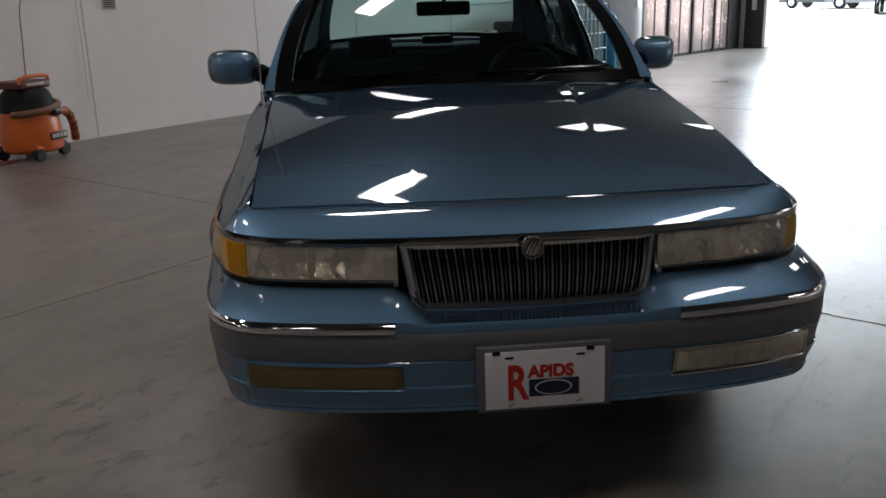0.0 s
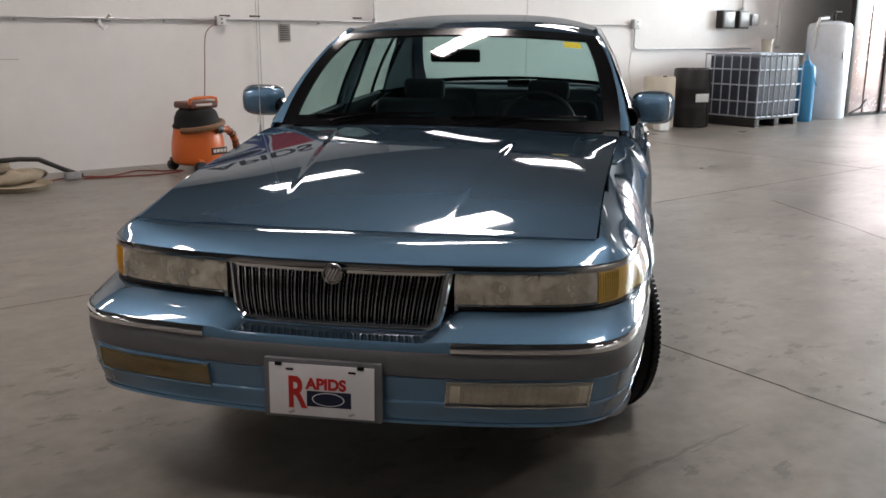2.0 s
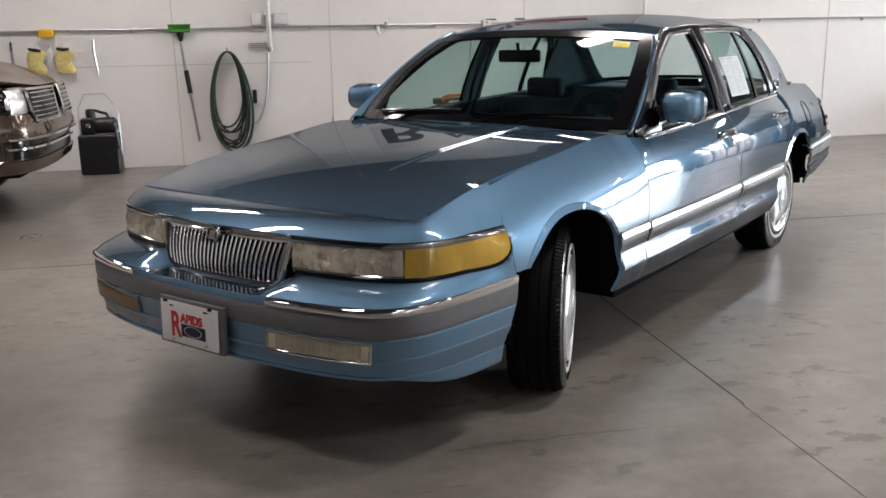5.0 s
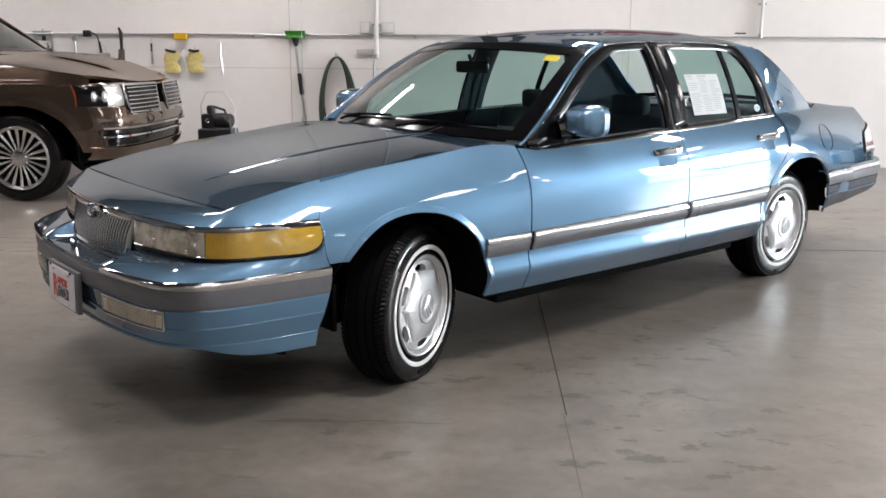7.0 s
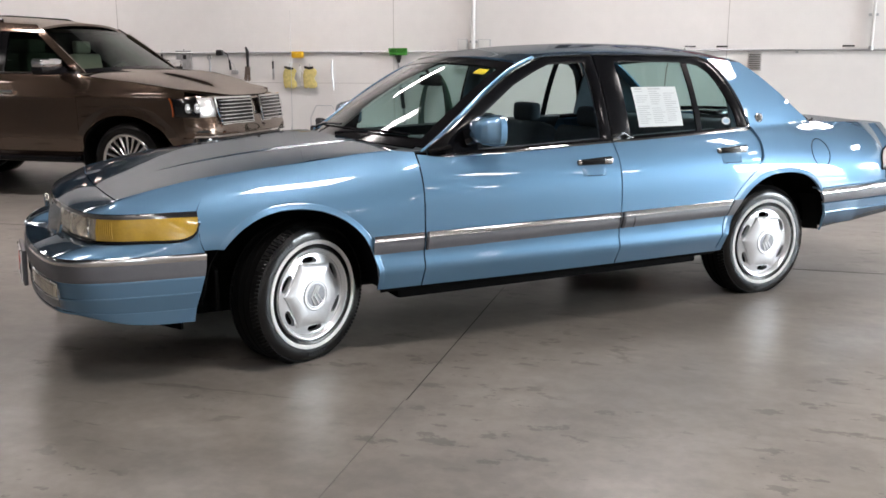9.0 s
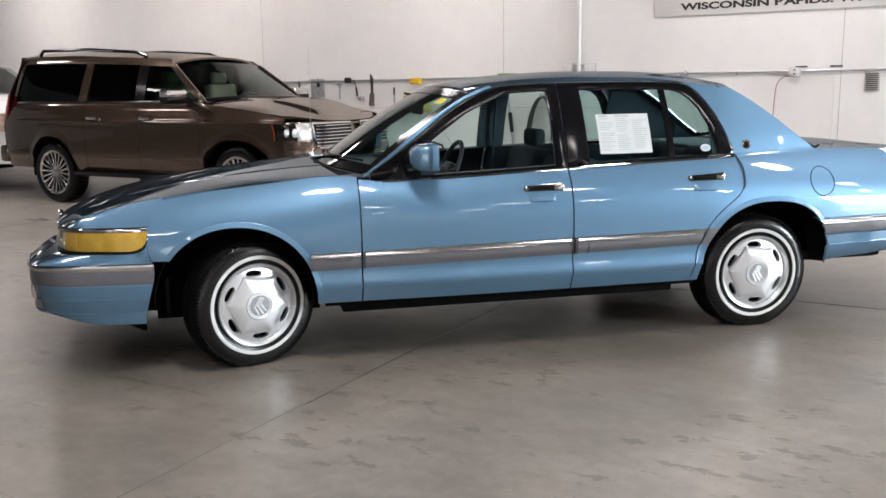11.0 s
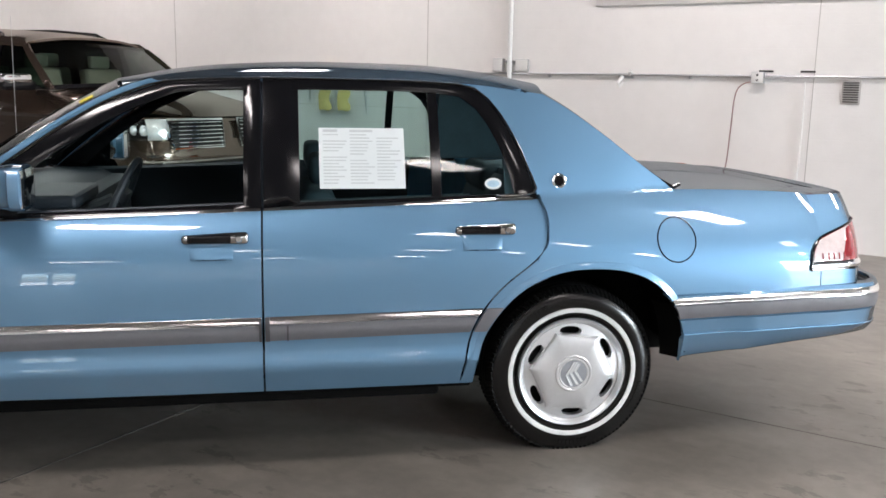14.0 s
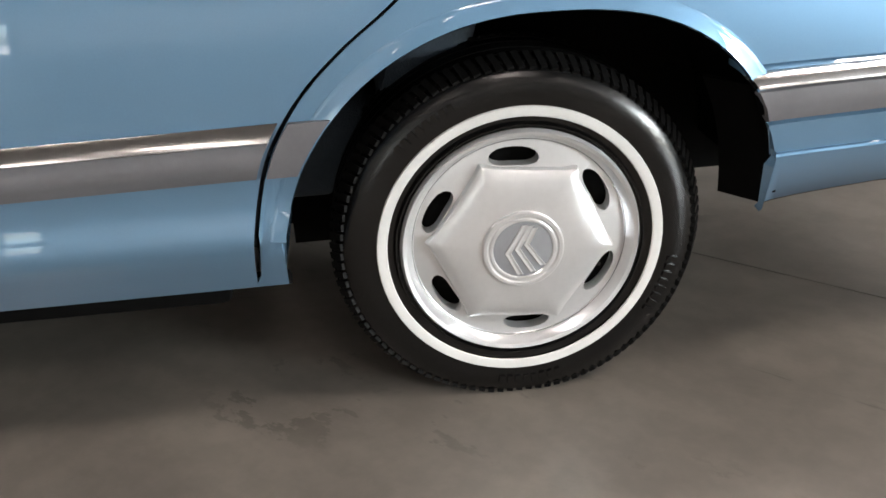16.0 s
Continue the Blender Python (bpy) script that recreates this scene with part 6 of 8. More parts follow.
part("roof", grid(suv_roof, 24, 30, thick=0.03, outward=(0, 0, 1)), BROWN, suv)
part("tailgate", grid(lambda a, b: Vector((-4.66 + 0.10 * smooth(0.5, 1.0, b), (2 * a - 1) * lerp(0.88, 0.74, smooth(0.5, 1.0, b)), lerp(0.5, 1.86, b))), 12, 14, thick=0.03, outward=(-1, 0, 0)), BROWN, suv)
part("rear_bumper", box(-4.66, 0, 0.60, 0.22, 1.86, 0.26, 0.06, seg=3), BROWN, suv, "brown rear bumper")
_b = box(-1.8, 0, 0.40, 5.0, 1.2, 0.2, 0.03)
box(-2.0, 0, 0.5, 2.2, 1.8, 0.12, 0.03, bm=_b)
box(0.1, 0, 0.75, 1.2, 1.0, 0.6, 0.05, bm=_b)
part("underbody", _b, DARK, suv, "black underbody")
part("dashboard", box(-0.72, 0, 1.13, 0.42, 1.66, 0.16, 0.05), DASH, suv)
for x, y in ((-1.45, -0.40), (-1.45, 0.40), (-2.45, -0.40), (-2.45, 0.40)):
    part("seat_back", box(x, y, 1.18, 0.18, 0.50, 0.62, 0.07, rot=Matrix.Rotation(radians(-10), 4, "Y"), seg=3), SEAT_TAN, suv, "pale leather seat")
    part("head_rest", box(x - 0.07, y, 1.58, 0.10, 0.26, 0.17, 0.04, seg=3), SEAT_TAN, suv)
tube_pts = [Vector((-0.98 + 0.06 * math.sin(k), 0.40 + 0.19 * math.cos(k), 1.20 + 0.18 * math.sin(k))) for k in span(0, 2 * math.pi, 24)[:-1]]
part("steering_wheel", tube(tube_pts, 0.015, 6, closed=True), DASH, suv)
part("rear_view_mirror", box(-0.98, 0, 1.70, 0.04, 0.24, 0.07, 0.015), BLACK, suv)
for y in (-0.45, 0.45):
    part("wiper", tube([suv_screen(0.5 + y / 2 - 0.12, 0.06), suv_screen(0.5 + y / 2 + 0.18, 0.10)], 0.008, 6), BLACK, suv)


def spoke_wheel(owner, at, radius, rim_r, spokes, label, paint):
    t = radius - rim_r
    prof = [(rim_r - 0.01, -0.11), (rim_r + 0.02, -0.128), (rim_r + t * 0.6, -0.132), (radius - 0.015, -0.115), (radius, -0.08), (radius, 0.08), (radius - 0.015, 0.115), (rim_r + t * 0.6, 0.132), (rim_r + 0.02, 0.128), (rim_r - 0.01, 0.11)]
    w = part("wheel", lathe([(rim_r - 0.004, 0.10), (rim_r + 0.010, 0.125), (rim_r + 0.002, 0.13), (rim_r - 0.022, 0.118), (rim_r - 0.03, 0.05), (rim_r - 0.04, -0.05)], 48, "Y"), paint, owner, label, at=at)
    part("tyre", lathe(prof, 56, "Y"), RUBBER, w, "black tyre")
    part("brake_disc", lathe([(0, 0.02), (rim_r * 0.75, 0.02), (rim_r * 0.75, 0.0), (rim_r * 0.95, -0.02)], 32, "Y"), DARK, w)
    part("hub", lathe([(0, 0.118), (0.04, 0.116), (0.075, 0.105), (0.085, 0.06)], 28, "Y"), paint, w)
    for k in range(spokes):
        a = 2 * math.pi * k / spokes
        b = bmesh.new()
        vs = []
        for r, h, wd in ((0.06, 0.104, 0.010), (rim_r * 0.55, 0.100, 0.012), (rim_r - 0.012, 0.112, 0.016)):
            vs.append([b.verts.new((r, h - 0.0, -wd)), b.verts.new((r, h + 0.008, 0)), b.verts.new((r, h, wd)), b.verts.new((r, h - 0.035, 0))])
        for q, z in zip(vs, vs[1:]):
            for j in range(4):
                b.faces.new((q[j], q[(j + 1) % 4], z[(j + 1) % 4], z[j]))
        bmesh.ops.recalc_face_normals(b, faces=b.faces)
        bmesh.ops.transform(b, matrix=Matrix.Rotation(a, 4, "Y"), verts=b.verts)
        part("spoke", b, paint, w, smooth=0)
    return w


def reshape(owner, xs, zs):
    """Stretches a body along its length and height by even steps between given stations."""
    for o in owner.children_recursive:
        for v in o.data.vertices:
            v.co.x = float(np.interp(v.co.x, *xs))
            v.co.z = float(np.interp(v.co.z, *zs))


reshape(suv, ((-4.75, -3.33, -1.6, -1.1, -0.44, 0.0, 0.47, 1.0), (-4.43, -3.28, -1.62, -1.17, -0.53, -0.06, 0.485, 1.045)), ((0, 0.56, 0.8, 1.03, 1.15, 1.24, 1.86, 2.1), (0, 0.61, 0.8, 1.05, 1.19, 1.325, 1.87, 2.07)))
# the roof rises a little towards the tail
for o in suv.children_recursive:
    for v in o.data.vertices:
        if v.co.z > 1.0:
            v.co.x += 0.30 * (v.co.z - 1.0) * smooth(-3.5, -4.4, v.co.x)
        if v.co.z > 1.325:
            v.co.z += (v.co.z - 1.325) / 0.545 * float(np.interp(v.co.x, (-4.5, -3.0, -1.9, -1.1), (0.06, 0.05, 0.0, -0.05)))
SB = -3.28
BRIGHT_ALLOY = mat("polished_alloy", (0.68, 0.68, 0.68), 0.16, 0.95, vary=0.06, scale=10)
sw = spoke_wheel(suv, pose(-0.06, -0.835, 0.405, 0, 0, 180), 0.405, 0.285, 20, "polished many-spoke alloy wheel", BRIGHT_ALLOY)
for x, y, rz in ((SB, -0.835, 180), (-0.06, 0.835, 0), (SB, 0.835, 0)):
    copy_thing(sw, pose(x, y, 0.405, 0, 0, rz) @ pose(0, 0, 0, 0, 31, 0)).parent = suv

# ---- white pickup at the end of the row ----
WHITE_PAINT = mat("white_car_paint", (0.74, 0.74, 0.73), 0.3, vary=0.03, scale=5, coat=1.0)
pickup = thing("pickup_truck", room(-8.98, 4.85), "white pickup truck with amber-cornered headlamps, parked behind the sport utility", "pickup truck")
pk_w = curve((-4.4, 0.95), (-1, 0.99), (0.4, 0.98), (0.75, 0.93), (0.95, 0.78))
pk_flank = curve((0.35, -0.08), (0.6, -0.01), (0.85, 0.0), (1.05, -0.02), (1.14, -0.07), (1.2, -0.09), (1.6, -0.20), (1.8, -0.28))
pk_top = curve((-0.6, 1.19), (0.2, 1.17), (0.7, 1.12), (0.95, 1.05))


def pk_side(x, z, s, off=0.0):
    return Vector((x, s * (pk_w(x) + pk_flank(z) + off), z))


for s in (-1, 1):
    for name, x0, x1, hi in (("fender", -0.52, 0.72, pk_top), ("door", -1.62, -0.526, lambda x: 1.19), ("door", -2.5, -1.626, lambda x: 1.19), ("bed_side", -4.4, -2.52, lambda x: 1.22)):
        xs = arch_span(0.0, x0, x1) if name == "fender" else (arch_span(-3.55, x0, x1) if name == "bed_side" else span(x0, x1, 8))
        c = 0.0 if name == "fender" else -3.55
        part(name, grid(lambda a, b: pk_side(xs[round(a * (len(xs) - 1))], lerp(max(0.45, suv_arch(xs[round(a * (len(xs) - 1))], c)), hi(xs[round(a * (len(xs) - 1))]), b), s), len(xs) - 1, 14, thick=0.015, outward=(0, s, 0)), WHITE_PAINT, pickup)
    pb = lambda x0, x1, z0, z1, off=0.0: grid(lambda a, b: pk_side(lerp(x0(b), x1(b), a), lerp(z0, z1, b), s, off), 6, 8, thick=0.02, outward=(0, s, 0.2))
    part("front_pillar", pb(lambda b: -0.66 - 0.62 * b, lambda b: -0.48 - 0.64 * b, 1.19, 1.76), WHITE_PAINT, pickup)
    part("rear_pillar", pb(lambda b: -2.5, lambda b: -2.3, 1.19, 1.76), WHITE_PAINT, pickup)
    part("side_window", pb(lambda b: -2.32, lambda b: -0.64 - 0.62 * b, 1.20, 1.74, -0.012), DARK_GLASS, pickup)
    part("headlamp", grid(lambda a, b: Vector((lerp(0.60, 0.93, a), s * (lerp(pk_w(0.6), 0.66, a ** 2) + 0.01), lerp(0.84, 1.05, b))), 10, 6, thick=0.02, outward=(0.5, s, 0)), mat("smoked_amber_lamp", (0.30, 0.16, 0.08), 0.12, vary=0.4, scale=16, coat=1.0), pickup, "headlamp with amber corner")
    for c in (0.0, -3.55):
        part("wheel_liner", grid(lambda a, b: Vector((c - 0.49 * math.cos(math.pi * (a * 1.1 - 0.05)), s * lerp(0.5, 0.96, b), 0.40 + 0.49 * math.sin(math.pi * (a * 1.1 - 0.05)))), 20, 2, thick=0.01), DARK, pickup)
part("bonnet", grid(lambda a, b: Vector((lerp(0.94 - 0.25 * (2 * a - 1) ** 4, -0.46, b), (2 * a - 1) * (pk_w(0.5) - 0.07), pk_top(lerp(0.94, -0.46, b)) + 0.07 * (1 - (2 * a - 1) ** 2) * (0.3 + 0.7 * b))), 20, 12, thick=0.02, outward=(0, 0, 1)), WHITE_PAINT, pickup)
part("front_clip", grid(lambda a, b: Vector((0.98 - 0.30 * abs(2 * a - 1) ** 4 - 0.03 * b, (2 * a - 1) * 0.92, lerp(0.40, 1.06, b))), 20, 8, thick=0.03, outward=(1, 0, 0)), WHITE_PAINT, pickup)
part("roof", grid(lambda a, b: Vector((lerp(-1.16, -2.52, b), (2 * a - 1) * 0.735, 1.755 + 0.10 * (1 - abs(2 * a - 1) ** 2.5))), 16, 8, thick=0.03, outward=(0, 0, 1)), WHITE_PAINT, pickup)
part("windscreen", grid(lambda a, b: Vector((lerp(-0.48, -1.13, b) + lerp(0.17, 0.08, b) * (1 - (2 * a - 1) ** 2), (2 * a - 1) * lerp(0.88, 0.74, b), lerp(1.19, 1.76, b) + 0.05 * (1 - (2 * a - 1) ** 2))), 12, 8, outward=(1, 0, 1)), GLASS, pickup)
part("cab_back", box(-2.51, 0, 1.25, 0.03, 1.6, 1.0), WHITE_PAINT, pickup)
part("dashboard", box(-0.78, 0, 1.10, 0.42, 1.64, 0.16, 0.05), DASH, pickup)
part("underbody", box(-1.7, 0, 0.5, 5.0, 1.3, 0.3, 0.04), DARK, pickup)
reshape(pickup, ((-5, 1.0), (-5, 0.92)), ((0, 0.85, 1.05, 1.19, 1.86), (0, 0.92, 1.16, 1.42, 1.95)))
pw = spoke_wheel(pickup, pose(0, -0.82, 0.40, 0, 0, 180), 0.40, 0.24, 6, "dark wheel with black tyre", mat("dark_alloy", (0.06, 0.06, 0.06), 0.4, 0.6))
for x, y, rz in ((-3.55, -0.82, 180), (0, 0.82, 0), (-3.55, 0.82, 0)):
    copy_thing(pw, pose(x, y, 0.40, 0, 0, rz)).parent = pickup

# ---- fittings of the long wall ----
FACE = WALL_V
CONDUIT_Z = 1.558
GREEN = mat("green_bristle", (0.05, 0.28, 0.03), 0.7, vary=0.3, scale=60, bump=0.6, bump_scale=180)
ORANGE = mat("orange_plastic", (0.62, 0.13, 0.02), 0.38, vary=0.10, scale=8, rough_vary=0.1)
BLACK_PLASTIC = mat("black_plastic", (0.010, 0.010, 0.011), 0.38, vary=0.2, scale=12, bump=0.08, bump_scale=250)
HOSE_BLACK = mat("dark_green_hose", (0.022, 0.030, 0.024), 0.5, vary=0.25, scale=15)
HOSE_GREEN = mat("green_hose", (0.032, 0.075, 0.042), 0.5, vary=0.2, scale=15)
RED_CORD = mat("red_cord", (0.20, 0.04, 0.03), 0.5, vary=0.2, scale=20)
PINK_CORD = mat("faded_red_cord", (0.30, 0.19, 0.18), 0.6, vary=0.15, scale=20)
GLOVE = mat("yellow_glove", (0.62, 0.52, 0.20), 0.8, vary=0.3, scale=22, bump=0.4, bump_scale=120)
SPONGE = mat("yellow_sponge", (0.75, 0.45, 0.02), 0.9, vary=0.15, scale=40, bump=0.6, bump_scale=200)
BLUE_PLASTIC = mat("blue_plastic", (0.03, 0.22, 0.42), 0.4, vary=0.12, scale=8)
ZINC = mat("dull_zinc", (0.42, 0.46, 0.52), 0.5, 0.3, vary=0.15, scale=12)
CAGE_GREY = mat("dark_liner_plastic", (0.045, 0.055, 0.075), 0.45, vary=0.25, scale=5)
PALE_DRUM = mat("pale_drum_plastic", (0.62, 0.58, 0.48), 0.5, vary=0.08, scale=6)
TAN_CANVAS = mat("tan_canvas", (0.30, 0.25, 0.18), 0.9, vary=0.25, scale=9, bump=0.4, bump_scale=60)
RUST_PANEL = mat("bronze_door_panel", (0.42, 0.33, 0.31), 0.22, 0.55, vary=0.30, scale=2.5, rough_vary=0.12)
DARK_FRAME = mat("dark_steel_frame", (0.03, 0.028, 0.027), 0.5, 0.4, vary=0.3, scale=9)
SILVER_TANK = mat("white_tank", (0.60, 0.63, 0.66), 0.4, vary=0.12, scale=4)


def wall_thing(name, u, z, label, category, group="", v=None):
    return thing(name, room(u, FACE if v is None else v, z), label, category, group)


CAST = mat("joint_shadow", (0.50, 0.48, 0.46), 0.7, vary=0.1, scale=4)
conduit = tagged(thing("conduit", room(0, FACE - 0.022, CONDUIT_Z), "grey steel conduit running along the white wall", "conduit"), kind="structure")
part("pipe", tube([(-8.5, 0, 0), (9.08, 0, 0.02)], 0.011, 8), STEEL, conduit)
part("pipe", tube([(9.08, 0, 0.02), (9.08, 0, -0.30), (9.12, 0, -0.34), (9.2, 0, -0.35), (12.2, 0, -0.35)], 0.012, 8), STEEL, conduit)
for u, w in ((2.20, 0.13), (2.565, 0.13), (3.95, 0.13)):
    part("dark_bracket", box(u, 0.016, 0.058, w, 0.012, 0.018, 0.004), DARK_FRAME, conduit, "dark strap above the pipe")
for u in (-7, -5.4, -2.0, 0.0, 1.5, 3.4, 5.8, 7.3):
    part("clip", box(u, 0.008, 0, 0.03, 0.03, 0.045, 0.004), STEEL, conduit)

for u, z1, z0, r, label in ((-0.47, CEIL, 1.29, 0.026, "white vertical riser pipe on the wall"), (4.18, CEIL, 1.56, 0.02, "white vertical conduit above the wall line"), (11.85, CEIL, 1.86, 0.025, "white vertical pipe above the switch boxes"), (13.0, CEIL, 1.2, 0.03, "white vertical pipe by the tank")):
    p = thing("riser_pipe", room(u, FACE - 0.04), label, "pipe", "riser pipes")
    part("pipe", tube([(0, 0, z0), (0, 0, z1)], r, 10), WHITE_PLASTIC, p)
    part("coupling", lathe([(r + 0.001, 0), (r + 0.008, 0.004), (r + 0.008, 0.05), (r + 0.001, 0.054)], 14, at=(0, 0, z0)), STEEL, p)
    part("bracket", box(0, 0.02, z0 + 0.4, 0.10, 0.03, 0.03, 0.004), STEEL, p)


def outlet(u, z, w, h, label, deep=0.05, sockets=(-0.22, 0.22)):
    o = wall_thing("outlet_box", u, z, label, "outlet box", "wall outlet boxes")
    part("body", box(0, -deep / 2, 0, w, deep, h, 0.006), STEEL, o)
    part("cover", box(0, -deep - 0.003, 0, w * 0.9, 0.006, h * 0.9, 0.003), WHITE_PLASTIC, o)
    for dz in sockets:
        part("socket", lathe([(0, 0.002), (h * 0.10, 0.002), (h * 0.11, 0.0)], 14, "Y", at=(0, -deep - 0.008, dz * h)), BLACK_PLASTIC, o)
    return o


outlet(2.135, CONDUIT_Z, 0.115, 0.105, "white metal double outlet box on the conduit", 0.06)
outlet(-0.61, 1.655, 0.12, 0.14, "white switch box beside the riser pipe", sockets=())
outlet(-0.33, 1.655, 0.16, 0.13, "pale junction box beside the riser pipe", 0.03, ())
outlet(9.08, 1.60, 0.16, 0.14, "dark conduit junction box", 0.07)
hook = wall_thing("hose_hook", 0.845, CONDUIT_Z, "bright steel hook bracket on the conduit", "hook")
part("plate", box(0, -0.01, 0.0, 0.16, 0.02, 0.05, 0.006), STEEL, hook)
part("arm", tube([(-0.04, -0.02, -0.01), (-0.05, -0.09, -0.07), (-0.03, -0.11, -0.10), (0.0, -0.10, -0.06)], 0.019, 8), WHITE_PLASTIC, hook)
part("arm", tube([(0.04, -0.02, 0.01), (0.06, -0.07, 0.05), (0.07, -0.08, 0.03)], 0.016, 8), WHITE_PLASTIC, hook)
shelf = wall_thing("small_rack", -0.62, 1.34, "small steel rack by the riser pipe", "rack")
for dz in (0, 0.022, 0.044):
    part("bar", tube([(-0.10, -0.03, dz), (0.12, -0.03, dz)], 0.006, 6), STEEL, shelf)
part("bracket", box(0.10, -0.015, 0.02, 0.02, 0.03, 0.08, 0.003), STEEL, shelf)
vent = wall_thing("wall_vent", 2.94, 1.44, "small brown louvred wall vent", "vent")
part("frame", box(0, -0.006, 0, 0.16, 0.012, 0.215, 0.004), mat("vent_frame", (0.55, 0.52, 0.50), 0.5, vary=0.1), vent)
for k in range(9):
    part("slat", box(0, -0.016, -0.085 + 0.021 * k, 0.125, 0.012, 0.010, 0.002), mat("vent_slat", (0.08, 0.07, 0.065), 0.6, vary=0.15), vent)


def cord(name, pts, r, m, label):
    c = thing(name, room(0, 0), label, "cord")
    ps = []
    P = [Vector(p) for p in pts]
    for i in range(len(P) - 1):
        a, b, c0, d = P[max(0, i - 1)], P[i], P[i + 1], P[min(len(P) - 1, i + 2)]
        for k in range(6):
            t = k / 6
            ps.append(0.5 * ((2 * b) + (c0 - a) * t + (2 * a - 5 * b + 4 * c0 - d) * t * t + (3 * b - a - 3 * c0 + d) * t ** 3))
    ps.append(P[-1])
    part("cable", tube(ps, r, 7), m, c)
    return c


cord("power_cord", [(2.10, FACE - 0.05, 1.52), (2.0, FACE - 0.06, 1.49), (1.94, FACE - 0.04, 1.38), (1.92, FACE - 0.03, 1.05), (1.90, FACE - 0.03, 0.72), (1.86, FACE - 0.1, 0.5), (1.80, FACE - 0.25, 0.4)], 0.006, PINK_CORD, "faded red cord hanging from the outlet box")
cord("thin_cord", [(2.55, FACE - 0.02, 1.52), (2.56, FACE - 0.02, 1.0), (2.55, FACE - 0.02, 0.4)], 0.006, WHITE_PLASTIC, "thin white cord down the wall")
cord("dark_cord", [(9.02, FACE - 0.03, 1.2), (8.98, FACE - 0.03, 0.9), (9.05, FACE - 0.03, 0.6), (8.95, FACE - 0.05, 0.25), (8.85, FACE - 0.25, 0.04), (8.7, FACE - 0.6, 0.03)], 0.008, WHITE_PLASTIC, "thin cord dropping from the junction box to the floor")
cord("pipe_cord", [(-0.50, FACE - 0.03, 1.27), (-0.52, FACE - 0.03, 0.95), (-0.58, FACE - 0.04, 0.62), (-0.68, FACE - 0.05, 0.48), (-0.72, FACE - 0.06, 0.52)], 0.013, STEEL, "grey hose below the riser pipe")
cord("extension_cord", [(-0.1, 6.15, 0.012), (0.3, 6.35, 0.012), (0.6, 6.2, 0.012), (0.95, 6.4, 0.012), (1.15, 6.25, 0.012), (1.35, 6.15, 0.012), (1.1, 6.05, 0.012), (0.7, 6.1, 0.012), (0.35, 6.2, 0.012)], 0.008, RED_CORD, "red extension cord lying along the wall")

# seams of the wall panels
for u in (-1.55, 2.62, -5.7, 6.8):
    tagged(setting("wall_seam", box(u, FACE - 0.001, CEIL / 2, 0.008, 0.006, CEIL), CAST, "thin upright seam in the white wall", "seam"))
setting("wall_course", box(-4.0, FACE - 0.001, 1.16, 8.0, 0.005, 0.006), CAST, "thin level joint in the white wall", "joint")

# coiled hose, broom, hand tools
coil = wall_thing("coiled_hose", -0.96, 1.28, "dark green hose coiled on a wall hook", "hose")
random.seed(11)
for k in range(11):
    w, d, off = random.uniform(0.19, 0.27), random.uniform(0.86, 1.16), random.uniform(0, 0.07)
    sway = random.uniform(-0.03, 0.03)
    pts = []
    for j in range(30):
        a = 2 * math.pi * j / 30
        z = -d / 2 + d / 2 * math.cos(a)
        pts.append((sway * (1 - math.cos(a)) + w * math.sin(a) * (0.72 + 0.28 * (1 - math.cos(a)) / 2), -0.035 - off, z + 0.02))
    part("loop", tube(pts, 0.0125, 7, closed=True), HOSE_GREEN if k % 4 == 1 else HOSE_BLACK, coil)
part("hook", tube([(0, 0, 0.05), (0, -0.13, 0.03), (0, -0.15, 0.07)], 0.010, 6), STEEL, coil)
part("nozzle", box(0.28, -0.07, -0.50, 0.05, 0.05, 0.16, 0.015), BLACK_PLASTIC, coil)

broom = wall_thing("broom", -1.47, CONDUIT_Z, "green-bristled wash brush hanging head up on the wall", "broom")
_b = bmesh.new()
random.seed(3)
for k in range(150):
    x = random.uniform(-0.115, 0.115)
    y = random.uniform(-0.085, -0.03)
    tube([(x, y, -0.005), (x * 1.12 + random.uniform(-0.01, 0.01), y - 0.005 + random.uniform(-0.01, 0.01), 0.055)], 0.005, 4, bm=_b)
part("bristles", _b, GREEN, broom, "green bristles")
part("head", box(0, -0.058, -0.018, 0.23, 0.06, 0.035, 0.01), GREEN, broom)
part("socket", tube([(0, -0.058, -0.03), (0.005, -0.05, -0.13)], [0.05, 0.018], 8), BLACK_PLASTIC, broom)
part("handle", tube([(-0.05, -0.05, -0.05), (0.0, -0.045, -0.14), (0.03, -0.04, -0.5), (0.12, -0.03, -1.27)], [0.012, 0.015, 0.015, 0.013], 8), STEEL, broom, "grey handle")
part("grip", tube([(0.032, -0.043, -0.46), (0.06, -0.04, -0.72)], 0.027, 8), BLACK_PLASTIC, broom, "black grip")

